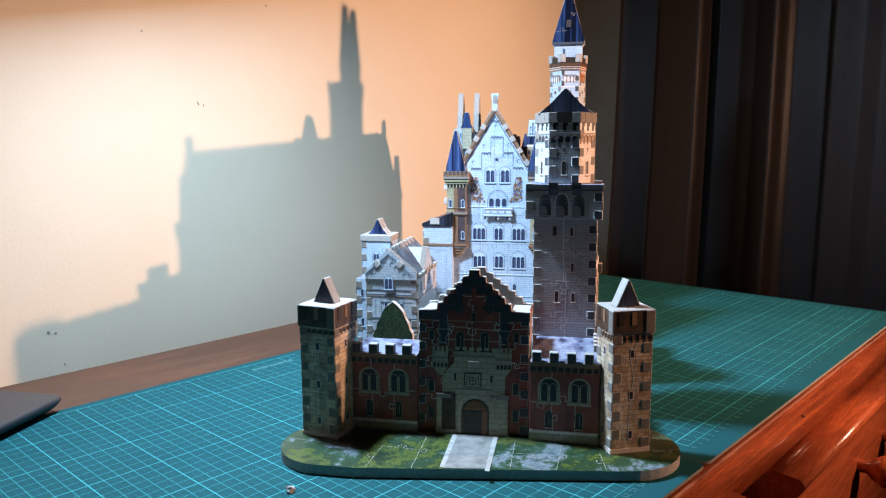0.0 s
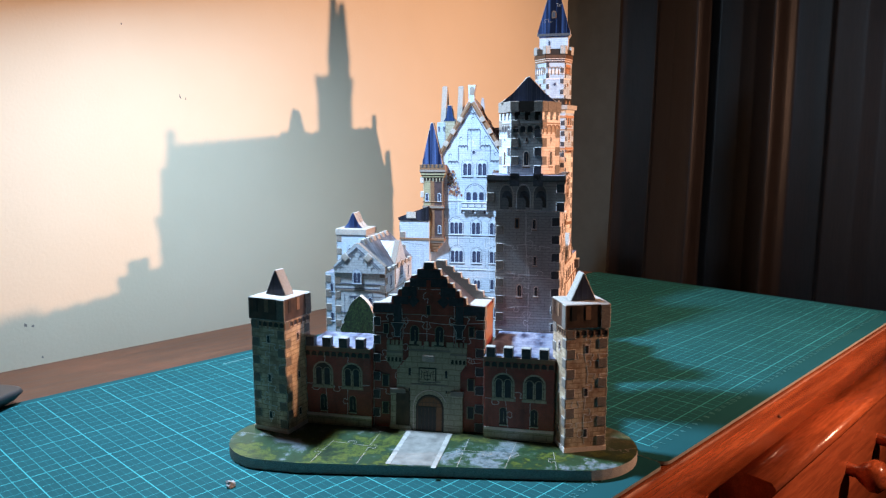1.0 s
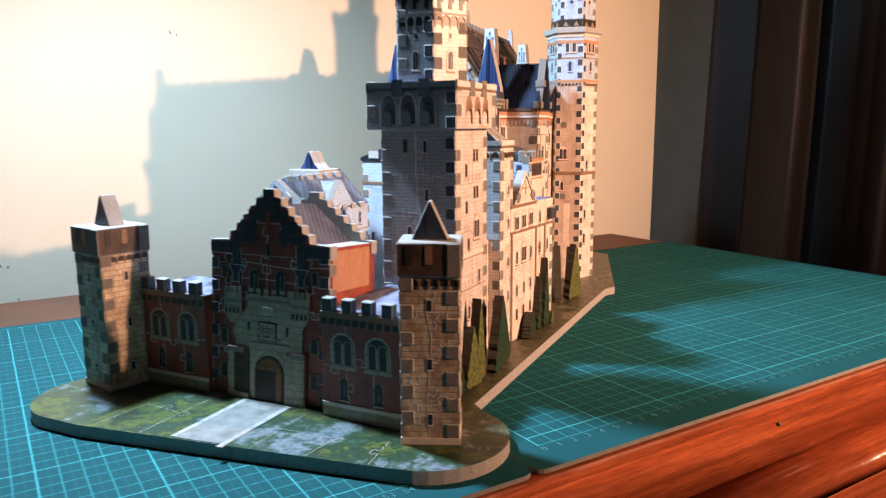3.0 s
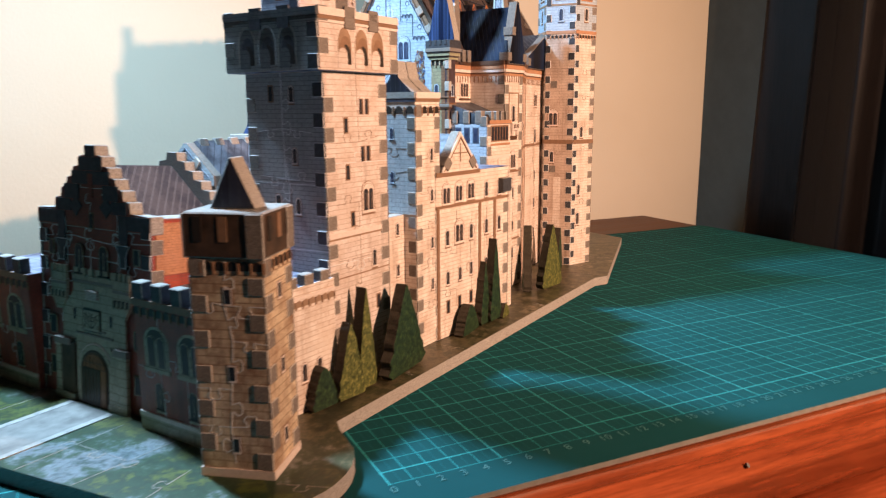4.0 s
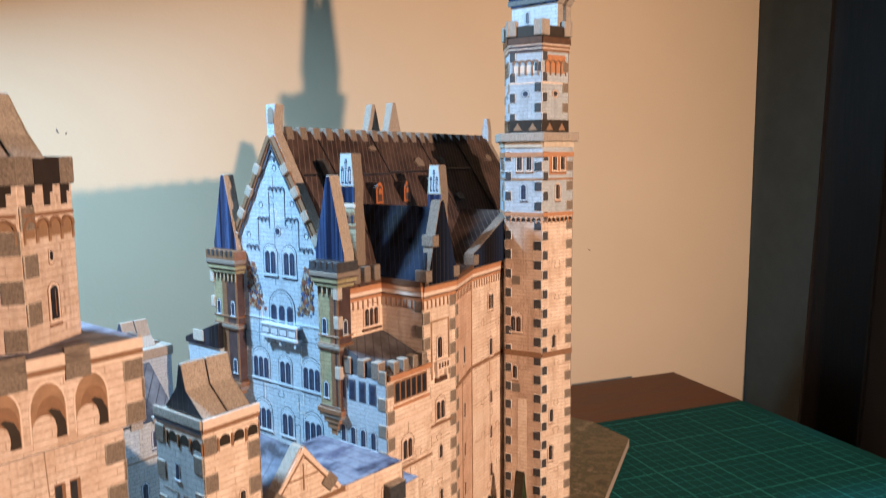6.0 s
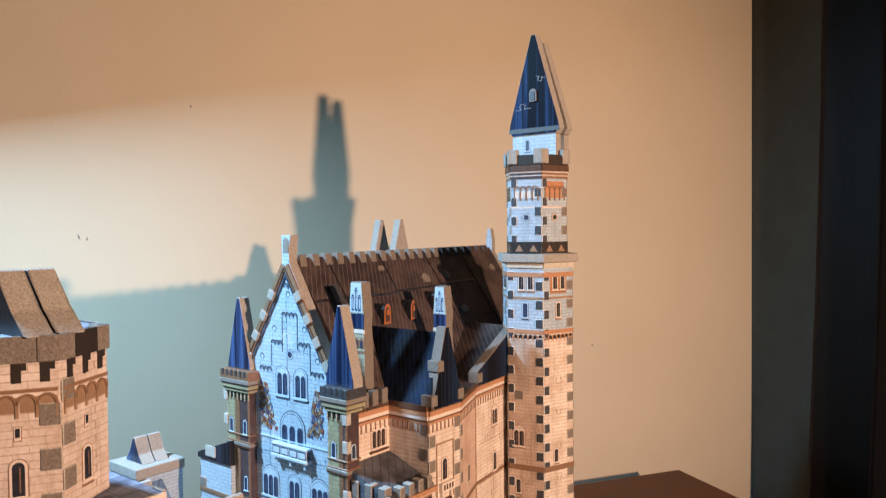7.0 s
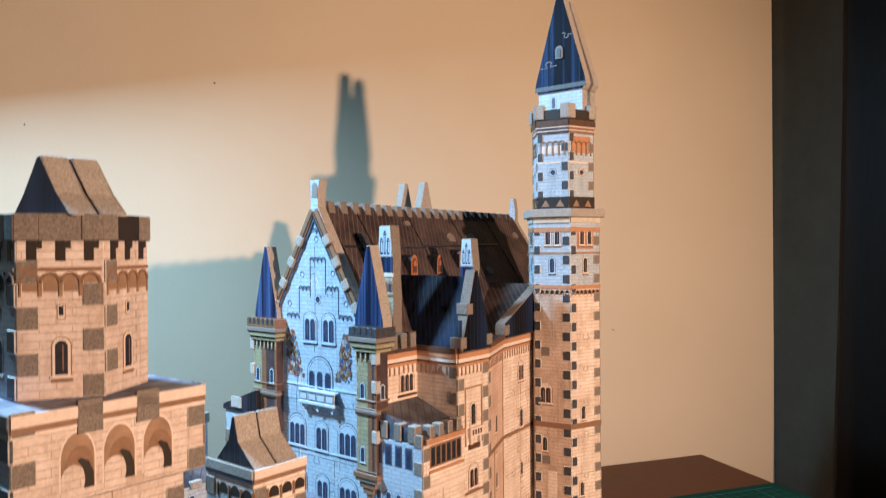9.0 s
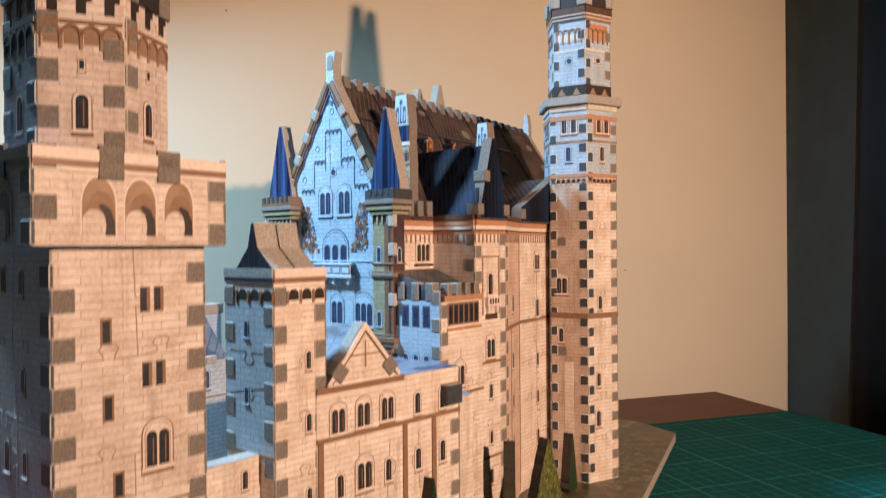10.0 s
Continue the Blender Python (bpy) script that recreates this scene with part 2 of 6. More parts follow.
def ground_material():
    n = Nodes("card_printed_lawn")
    v = n.coords()
    tc = n.add("ShaderNodeTexCoord")
    sep = n.add("ShaderNodeSeparateXYZ")
    n.link(tc.outputs["Object"], sep.inputs[0])
    a = n.noise(v, 26.0, 10, 0.74)
    b = n.noise(v, 260.0, 4, 0.7)
    lawn = n.ramp(a, (0.28, (0.004, 0.008, 0.004)), (0.39, (0.010, 0.030, 0.010)), (0.45, (0.085, 0.115, 0.018)), (0.48, (0.012, 0.036, 0.014)), (0.55, (0.020, 0.058, 0.024)), (0.61, (0.17, 0.21, 0.24)), (0.68, (0.02, 0.05, 0.04)))
    earth = n.ramp(a, (0.32, (0.012, 0.012, 0.006)), (0.41, (0.05, 0.045, 0.024)), (0.47, (0.14, 0.115, 0.065)), (0.51, (0.030, 0.036, 0.012)), (0.56, (0.10, 0.085, 0.05)), (0.61, (0.26, 0.22, 0.15)), (0.66, (0.04, 0.042, 0.018)))
    back = n.ramp(sep.outputs[1], (0.0, (0, 0, 0)), (0.06, (1, 1, 1)))
    c = n.mix(back, lawn, earth)
    c = n.mix(0.5, c, n.ramp(b, (0.3, (0.25, 0.25, 0.25)), (0.7, (0.8, 0.8, 0.8))), "OVERLAY")
    return n.done(c, 0.4)


LAWN = ground_material()


def tree_material(name, a, b, c3):
    n = Nodes(name)
    v = n.coords((1, 1, 0.6))
    f = n.noise(v, 800.0, 5, 0.75)
    return n.done(n.ramp(f, (0.32, a), (0.5, b), (0.68, c3)), 0.45)


TREE = tree_material("card_dark_green_tree", (0.002, 0.006, 0.004), (0.014, 0.034, 0.016), (0.062, 0.115, 0.040))
TREEYELLOW = tree_material("card_yellow_green_tree", (0.012, 0.018, 0.006), (0.085, 0.10, 0.026), (0.32, 0.30, 0.09))


def wood_material(name, a, b, axis, rough, coat=0.0, scale=9.0, ripple=0.0):
    n = Nodes(name)
    sc = [1.0, 1.0, 1.0]
    for i in range(3):
        if i != axis:
            sc[i] = 14.0
    v = n.coords(tuple(sc))
    f = n.noise(v, scale, 6, 0.65)
    g = n.noise(v, scale * 6, 4, 0.6)
    c = n.ramp(f, (0.3, a), (0.7, b))
    c = n.mix(0.4, c, n.ramp(g, (0.35, (0.25, 0.25, 0.25)), (0.65, (0.7, 0.7, 0.7))), "OVERLAY")
    if ripple:
        n.bump(n.math("ADD", n.math("MULTIPLY", g, 0.05), n.noise(n.coords(), 70.0, 2, 0.5)), ripple, 0.0016)
    else:
        n.bump(g, 0.05, 0.0006)
    r = n.ramp(f, (0.2, (rough * 0.8,) * 3), (0.8, (rough * 1.3,) * 3))
    return n.done(c, r, coat=coat)


TOPWOOD = wood_material("dark_brown_table_wood", (0.070, 0.024, 0.012), (0.15, 0.054, 0.026), 1, 0.55)
REDWOOD = wood_material("red_varnished_wood", (0.21, 0.042, 0.015), (0.50, 0.118, 0.042), 1, 0.22, coat=0.7, ripple=0.35)
DARKWOOD = wood_material("dark_red_drawer_wood", (0.21, 0.042, 0.017), (0.42, 0.10, 0.038), 1, 0.34, coat=0.2)


def mat_material():
    """Green self-healing cutting mat with a printed centimetre grid, bolder every five."""
    n = Nodes("green_cutting_mat")
    tc = n.add("ShaderNodeTexCoord")
    sep = n.add("ShaderNodeSeparateXYZ")
    n.link(tc.outputs["Object"], sep.inputs[0])
    lines = []
    inside = None
    for axis, shift, span in ((0, 0.41, 0.41), (1, 0.0, 0.57)):
        s = n.math("ADD", sep.outputs[axis], shift)
        for pitch, wide in ((0.01, 0.00055), (0.05, 0.00080), (0.005, 0.00030)):
            lines.append(n.math("LESS_THAN", n.math("PINGPONG", n.math("ADD", s, 0.5), pitch / 2), wide / 2))
        box = n.math("MULTIPLY", n.math("GREATER_THAN", s, -0.0005), n.math("LESS_THAN", s, span + 0.0005))
        inside = box if inside is None else n.math("MULTIPLY", inside, box)
    fine = n.math("MAXIMUM", lines[0], lines[3])
    bold = n.math("MAXIMUM", lines[1], lines[4])
    f = n.noise(tc.outputs["Object"], 9.0, 5)
    g = n.noise(tc.outputs["Object"], 700.0, 3)
    wear = n.noise(n.coords((1, 3, 1)), 26.0, 6, 0.7)
    c = n.ramp(f, (0.3, (0.006, 0.067, 0.076)), (0.7, (0.009, 0.083, 0.094)))
    c = n.mix(n.math("MULTIPLY", n.math("MULTIPLY", lines[5], inside), 0.16), c, (0.03, 0.34, 0.36))
    c = n.mix(n.math("MULTIPLY", n.math("MULTIPLY", fine, inside), 0.52), c, (0.03, 0.36, 0.38))
    c = n.mix(n.math("MULTIPLY", n.math("MULTIPLY", bold, inside), 0.50), c, (0.05, 0.46, 0.48))
    c = n.mix(n.ramp(wear, (0.66, (0, 0, 0)), (0.80, (0.10, 0.10, 0.10))), c, (0.20, 0.30, 0.32))
    n.bump(g, 0.12, 0.0003)
    return n.done(c, 0.75, spec=0.06)


MAT = mat_material()
MATINK = plain("mat_print_ink", (0.035, 0.19, 0.20), 0.5, 0.1)
MATEDGE = plain("grey_mat_edge", (0.22, 0.22, 0.20), 0.7, 0.2, 200.0)


def wall_material():
    n = Nodes("cream_wall_paint")
    v = n.coords()
    a = n.noise(v, 3.0, 4)
    b = n.noise(v, 260.0, 4, 0.6)
    c = n.ramp(a, (0.3, (0.71, 0.61, 0.46)), (0.7, (0.77, 0.67, 0.52)))
    n.bump(b, 0.22, 0.0010)
    return n.done(c, 0.75, spec=0.3)


WALL = wall_material()
ROOMWALL = plain("grey_room_paint", (0.36, 0.35, 0.34), 0.8, 0.08, 6.0)
FLOORWOOD = wood_material("brown_floor_wood", (0.08, 0.045, 0.025), (0.16, 0.09, 0.05), 0, 0.4)
CURTAIN = None


def curtain_material(name, a, b):
    n = Nodes(name)
    v = n.coords((30, 30, 1.5))
    f = n.noise(v, 14.0, 5, 0.7)
    g = n.noise(n.coords(), 1200.0, 2)
    c = n.ramp(f, (0.3, a), (0.7, b))
    n.bump(g, 0.2, 0.0006)
    return n.done(c, 0.50, spec=0.34)


CURTAIN = curtain_material("dark_satin_curtain", (0.008, 0.0060, 0.0060), (0.019, 0.0130, 0.0115))
LINING = plain("grey_green_lining", (0.055, 0.064, 0.056), 0.8, 0.15, 40.0)
BLACK = plain("black_plastic", (0.030, 0.030, 0.033), 0.42, 0.2, 80.0)
MARK = plain("wall_scuff", (0.25, 0.22, 0.2), 0.8, 0.2, 100.0)

# ---------------------------------------------------------------- builders


def part(name, bm, material, parent=None, label="", m=None):
    """Links a bmesh as one mesh object; material is one or a list."""
    me = bpy.data.meshes.new(name)
    bmesh.ops.recalc_face_normals(bm, faces=bm.faces)
    bm.to_mesh(me)
    bm.free()
    for one in (material if isinstance(material, (list, tuple)) else [material]):
        me.materials.append(one)
    ob = new(name, me)
    if m is not None:
        ob.matrix_local = m
    ob.parent = parent
    if label:
        ob["label"] = label
    return ob


def share(name, me, parent, m):
    ob = new(name, me)
    ob.parent = parent
    ob.matrix_local = m
    return ob


def kpose(x, y, z, rz=0.0, rx=0.0, ry=0.0):
    return pose(x * K, y * K, z * K, rx, ry, rz)


def add_prism(bm, poly, z0, z1, side=0, top=0, k=K):
    """An upright prism on a counter-clockwise outline."""
    lo = [bm.verts.new((x * k, y * k, z0 * k)) for x, y in poly]
    hi = [bm.verts.new((x * k, y * k, z1 * k)) for x, y in poly]
    n = len(poly)
    for i in range(n):
        f = bm.faces.new((lo[i], lo[(i + 1) % n], hi[(i + 1) % n], hi[i]))
        f.material_index = side
    f = bm.faces.new(hi)
    f.material_index = top
    f = bm.faces.new(lo[::-1])
    f.material_index = top


def add_box(bm, x0, x1, y0, y1, z0, z1, side=0, top=0, k=K):
    add_prism(bm, ((x0, y0), (x1, y0), (x1, y1), (x0, y1)), z0, z1, side, top, k)


def add_slab(bm, outline, y0, y1, face=0, edge=1, k=K):
    """A plate cut to an outline in x and z, from y0 to y1."""
    a = [bm.verts.new((x * k, y0 * k, z * k)) for x, z in outline]
    b = [bm.verts.new((x * k, y1 * k, z * k)) for x, z in outline]
    n = len(outline)
    bm.faces.new(a).material_index = face
    bm.faces.new(b[::-1]).material_index = face
    for i in range(n):
        bm.faces.new((a[(i + 1) % n], a[i], b[i], b[(i + 1) % n])).material_index = edge


def soften(bm, amount=0.35, rim=-1):
    """Rounds all edges a little; rim: the material of the new narrow faces."""
    bmesh.ops.bevel(bm, geom=list(bm.edges), offset=amount * K, segments=1, affect="EDGES", clamp_overlap=True, material=rim)


def arch(w, h, x=0.0, z=0.0, n=8, point=1.0):
    """Outline of an arched opening w wide and h high, foot at z, counter-clockwise."""
    r = w / 2
    pts = [(x - r, z), (x + r, z)]
    for i in range(n + 1):
        a = math.pi * i / n
        pts.append((x + r * math.cos(a), z + h - r * point + r * point * math.sin(a)))
    return pts


def plate(bm, outline, y, depth, mi):
    """A thin raised plate facing -y, its back at y."""
    add_slab(bm, outline, y - depth, y + 0.3, mi, mi)


WINDOWS = {}


def window_mesh(kind):
    """Printed windows, slightly embossed: a trim plate with dark lights on it."""
    if kind in WINDOWS:
        return WINDOWS[kind]
    bm = bmesh.new()
    base, _, size = kind.partition(":")
    s = float(size or 1.0)
    if base == "single":
        plate(bm, arch(4.8 * s, 10.6 * s, 0, -0.9 * s), 0, 0.12, 0)
        plate(bm, arch(4.2 * s, 10.1 * s, 0, -0.6 * s), 0, 0.18, 2)
        plate(bm, arch(2.9 * s, 8.8 * s, 0, -0.1), 0, 0.26, 1)
        plate(bm, [(0.2 * s, 0.8 * s), (0.5 * s, 0.8 * s), (0.5 * s, 7.4 * s), (0.2 * s, 7.4 * s)], 0, 0.30, 0)
        plate(bm, [(-2.6 * s, -1.0 * s), (2.6 * s, -1.0 * s), (2.6 * s, -0.4 * s), (-2.6 * s, -0.4 * s)], 0, 0.6, 2)
        # dark strip drawn as the shadow below the sill
        plate(bm, [(-2.4 * s, -2.0 * s), (2.6 * s, -2.0 * s), (2.6 * s, -1.0 * s), (-2.4 * s, -1.0 * s)], 0, 0.2, 0)
    elif base == "slit":
        plate(bm, [(-1.4 * s, -0.3), (1.4 * s, -0.3), (1.4 * s, 6.2 * s), (-1.4 * s, 6.2 * s)], 0, 0.12, 0)
        plate(bm, [(-0.85 * s, 0.3 * s), (0.85 * s, 0.3 * s), (0.85 * s, 5.6 * s), (-0.85 * s, 5.6 * s)], 0, 0.24, 1)
    elif base == "rect":
        plate(bm, [(-2.6 * s, -0.8), (2.6 * s, -0.8), (2.6 * s, 8.2 * s), (-2.6 * s, 8.2 * s)], 0, 0.12, 0)
        plate(bm, [(-2.1 * s, -0.5), (2.1 * s, -0.5), (2.1 * s, 7.8 * s), (-2.1 * s, 7.8 * s)], 0, 0.18, 2)
        plate(bm, [(-1.4 * s, 0.4), (1.4 * s, 0.4), (1.4 * s, 7 * s), (-1.4 * s, 7 * s)], 0, 0.26, 1)
    elif base == "two_slits":
        for x in (-2.3, 2.3):
            plate(bm, [((x - 1.6) * s, 0), ((x + 1.6) * s, 0), ((x + 1.6) * s, 8 * s), ((x - 1.6) * s, 8 * s)], 0, 0.2, 0)
            plate(bm, [((x - 1.5) * s, 0.3), ((x + 0.5) * s, 0.3), ((x + 0.5) * s, 7.6 * s), ((x - 1.5) * s, 7.6 * s)], 0, 0.26, 1)
    elif base in ("pair", "triple"):
        n = 2 if base == "pair" else 3
        w = 3.2 * s
        wide = n * w + 2.0 * s
        plate(bm, arch(wide, 8.2 * s + wide * 0.42, 0, 0, 12, 0.9), 0, 0.12, 0)
        plate(bm, arch(wide - 0.75 * s, 8.2 * s + wide * 0.39, 0, 0, 12, 0.9), 0, 0.18, 2)
        plate(bm, arch(wide - 1.7 * s, 8.1 * s + wide * 0.33, 0, 0, 12, 0.9), 0, 0.22, 0)
        plate(bm, arch(wide - 2.0 * s, 8.1 * s + wide * 0.31, 0, 0, 12, 0.9), 0, 0.25, 2)
        for i in range(n):
            x = (i - (n - 1) / 2) * w
            plate(bm, arch(2.75 * s, 8.6 * s, x, 0.2 * s), 0, 0.30, 0)
            plate(bm, arch(2.4 * s, 8.3 * s, x, 0.3 * s), 0, 0.34, 1)
            plate(bm, [(x + 0.2 * s, 1.0 * s), (x + 0.5 * s, 1.0 * s), (x + 0.5 * s, 7.0 * s), (x + 0.2 * s, 7.0 * s)], 0, 0.38, 0)
        plate(bm, [(-wide / 2, -0.8 * s), (wide / 2, -0.8 * s), (wide / 2, 0), (-wide / 2, 0)], 0, 0.6, 2)
        # sill shadow again, as a dark strip
        plate(bm, [(-wide / 2, -1.7 * s), (wide / 2, -1.7 * s), (wide / 2, -0.8 * s), (-wide / 2, -0.8 * s)], 0, 0.2, 0)
    elif base == "twin":
        plate(bm, arch(10.4 * s, 12.4 * s, 0, -0.6 * s, 12, 0.95), 0, 0.14, 0)
        plate(bm, arch(8.6 * s, 11.4 * s, 0, -0.4 * s, 12, 0.95), 0, 0.2, 2)
        for x in (-2.1 * s, 2.1 * s):
            plate(bm, arch(4.0 * s, 9.4 * s, x, -0.4 * s), 0, 0.26, 0)
            plate(bm, arch(2.9 * s, 8.6 * s, x, 0.2 * s), 0, 0.32, 1)
        plate(bm, [(-5.6 * s, -1.5 * s), (5.6 * s, -1.5 * s), (5.6 * s, -0.4 * s), (-5.6 * s, -0.4 * s)], 0, 0.5, 0)
    elif base == "round":
        ring = [(2.6 * s * math.cos(a), 2.6 * s * math.sin(a)) for a in [math.tau * i / 14 for i in range(14)]]
        for f, d, mi in ((1.0, 0.12, 0), (0.88, 0.18, 2), (0.66, 0.24, 0), (0.56, 0.3, 1)):
            plate(bm, [(x * f, z * f) for x, z in ring], 0, d, mi)
    me = bpy.data.meshes.new("window")
    bmesh.ops.recalc_face_normals(bm, faces=bm.faces)
    bm.to_mesh(me)
    bm.free()
    WINDOWS[kind] = me
    return me


def window(parent, kind, x, y, z, rz=0.0, white=False):
    key = (kind, white)
    if key not in WINDOWS:
        me = window_mesh(kind).copy()
        for one in (INKBLUE, PANEBLUE, WHITETRIM) if white is True else ((BEIGE, PANE, DARKCARD) if white == "gate" else (BAND, PANE, TRIM)):
            me.materials.append(one)
        WINDOWS[key] = me
    return share("window", WINDOWS[key], parent, kpose(x, y, z, rz))


TABS = {}


def tab_mesh(w, h, dark=False):
    key = (round(w, 2), round(h, 2), dark)
    if key not in TABS:
        bm = bmesh.new()
        add_box(bm, -w / 2, w / 2, -0.45, 1.0, -h / 2, h / 2)
        soften(bm, 0.3, 1)
        me = bpy.data.meshes.new("corner_tab")
        bmesh.ops.recalc_face_normals(bm, faces=bm.faces)
        bm.to_mesh(me)
        bm.free()
        # dark tabs have shade painted on: black card instead of grey foam
        me.materials.append(BLACKTAB if dark else FOAM)
        me.materials.append(SEAM if dark else PALERIM)
        TABS[key] = me
    return TABS[key]


def corner_tabs(parent, poly, corners, z0, z1, pitch=13.5, w=6.4, first=0, dark=()):
    """Foam tabs that interlock at the given corners of a counter-clockwise outline; dark: tabs blackened to paint their
    shade.
    """
    n = len(poly)
    for c in corners:
        p, a, b = Vector(poly[c]), Vector(poly[c - 1]), Vector(poly[(c + 1) % n])
        for along, other, shift in (((a - p).normalized(), 0, 0), ((b - p).normalized(), 1, 1)):
            out = Vector((-along.y, along.x)) if other == 0 else Vector((along.y, -along.x))
            rz = math.degrees(math.atan2(out.y, out.x)) + 90
            wide = w * 0.85 if (c, other) in dark and other == 1 else w
            q = p + along * (wide / 2)
            me = tab_mesh(wide, pitch * 0.5, (c, other) in dark)
            z = z0 + pitch * (0.25 + 0.5 * ((shift + first) % 2))
            while z < z1 - pitch * 0.2:
                share("corner_tab", me, parent, kpose(q.x, q.y, z, rz))
                z += pitch


def ribbon(bm, pts, y, width=0.35, depth=0.14, mi=0):
    """A narrow raised line through points of x and z, facing -y: one unbroken strip with mitred bends."""
    pts = [Vector(p) for k, p in enumerate(pts) if k == 0 or (Vector(p) - Vector(pts[k - 1])).length > 1e-6]
    rows = []
    for k, p in enumerate(pts):
        d0 = (p - pts[k - 1]).normalized() if k else (pts[1] - p).normalized()
        d1 = (pts[k + 1] - p).normalized() if k + 1 < len(pts) else d0
        m = Vector((-d0.y - d1.y, d0.x + d1.x))
        m = m.normalized() if m.length > 1e-6 else Vector((-d0.y, d0.x))
        m *= width / 2 / max(0.5, m.dot(Vector((-d0.y, d0.x))))
        rows.append([bm.verts.new((q.x * K, v * K, q.y * K)) for q, v in ((p + m, y), (p + m, y - depth), (p - m, y - depth), (p - m, y))])
    for a, b in zip(rows, rows[1:]):
        for k in range(4):
            bm.faces.new((a[k], a[(k + 1) % 4], b[(k + 1) % 4], b[k])).material_index = mi
    for end in (rows[0][::-1], rows[-1]):
        bm.faces.new(end).material_index = mi


def knob(x0, z0, x1, z1, side=1, size=3.0):
    """A puzzle seam from one point to another with one rounded knob."""
    a, b = Vector((x0, z0)), Vector((x1, z1))
    d = (b - a)
    t, nrm = d.normalized(), Vector((-d.y, d.x)).normalized() * side
    mid = a + d / 2
    pts = [a, mid - t * size * 0.45, mid - t * size * 0.5 + nrm * size * 0.35, mid - t * size * 0.8 + nrm * size * 0.8, mid - t * size * 0.45 + nrm * size * 1.2,
           mid + t * size * 0.45 + nrm * size * 1.2, mid + t * size * 0.8 + nrm * size * 0.8, mid + t * size * 0.5 + nrm * size * 0.35, mid + t * size * 0.45, b]
    return [(p.x, p.y) for p in pts]


def seams(parent, lines, x, y, rz=0.0):
    """Jigsaw seams on a face: each line a list of x and z on that face."""
    for pts in lines:
        bm = bmesh.new()
        ribbon(bm, pts, 0)
        part("puzzle_seam", bm, SEAM, parent, m=kpose(x, y, 0, rz))


def jig(parent, x0, x1, z0, z1, at, rz, nx, nz, seed, material=None):
    """A face cut into jigsaw pieces: wandering knobbed seams across and up it."""
    rnd = random.Random(seed)
    grid = [[(x0 + (x1 - x0) * i / nx + (rnd.uniform(-1.6, 1.6) if 0 < i < nx else 0), z0 + (z1 - z0) * j / nz + rnd.uniform(-2.0, 2.0)) for i in range(nx + 1)] for j in range(nz + 1)]
    for j in range(nz + 1):
        for i in range(nx + 1):
            ends = []
            if i < nx and 0 < j < nz:
                ends.append(grid[j][i + 1])
            if j < nz and 0 < i < nx:
                ends.append(grid[j + 1][i])
            for e in ends:
                if rnd.random() < 0.9:
                    bm = bmesh.new()
                    ribbon(bm, knob(*grid[j][i], *e, rnd.choice((-1, 1)), rnd.uniform(2.6, 3.8)), 0, 0.32, 0.13)
                    part("puzzle_seam", bm, material or SEAM, parent, m=kpose(at[0], at[1], 0, rz))


def strip(parent, name, x0, x1, z0, z1, at, rz, material, depth=0.6):
    """A raised moulding on a face; at is the face's origin in plan."""
    bm = bmesh.new()
    add_box(bm, x0, x1, -depth, 0.3, z0, z1)
    return part(name, bm, material, parent, m=kpose(at[0], at[1], 0, rz))


CORBELS = {}


def arcade(parent, x0, x1, z, at, rz, count, material, size=1.0, dark=None):
    """A row of small round-headed corbel arches under a cornice."""
    step = (x1 - x0) / count
    key = (round(step, 2), size, material.name, (dark or DARKCARD).name)
    if key not in CORBELS:
        bm = bmesh.new()
        plate(bm, arch(step * 0.72, 3.4 * size), 0, 0.15, 1)
        for e in (-step / 2, step / 2 - 0.45):
            plate(bm, [(e, -1.0 * size), (e + 0.45, -1.0 * size), (e + 0.45, 3 * size), (e, 3 * size)], 0, 0.5, 0)
        me = bpy.data.meshes.new("corbel_arch")
        bmesh.ops.recalc_face_normals(bm, faces=bm.faces)
        bm.to_mesh(me)
        bm.free()
        me.materials.append(material)
        me.materials.append(dark or DARKCARD)
        CORBELS[key] = me
    c, sn = math.cos(radians(rz)), math.sin(radians(rz))
    for i in range(count):
        x = x0 + step * (i + 0.5)
        share("corbel_arch", CORBELS[key], parent, kpose(at[0] + c * x, at[1] + sn * x, z, rz))


def rect(x0, x1, y0, y1):
    return [(x0, y0), (x1, y0), (x1, y1), (x0, y1)]


def ring(n, radius, first, cx=0.0, cy=0.0):
    return [(cx + radius * math.cos(radians(first + 360 * i / n)), cy + radius * math.sin(radians(first + 360 * i / n))) for i in range(n)]


def building(name, parent, poly, z0, z1, side, top, label="", soft=0.35):
    bm = bmesh.new()
    add_prism(bm, poly, z0, z1, 0, 1)
    soften(bm, soft)
    return part(name, bm, [side, top], parent, label)

# ---------------------------------------------------------------- the room
TABLE_Z = -0.0025      # the top of the dresser; the mats lie on it, their faces at z = 0
BACK, FRONT, FAR, NEAR = -0.746, -0.186, 1.080, -0.75


def box_thing(name, x0, x1, y0, y1, z0, z1, material, label, category="", kind="structure", soft=0.0):
    bm = bmesh.new()
    add_box(bm, x0, x1, y0, y1, z0, z1, k=1.0)
    if soft:
        bmesh.ops.bevel(bm, geom=list(bm.edges), offset=soft, segments=2, affect="EDGES")
    return tagged(part(name, bm, material), label, category, kind=kind)


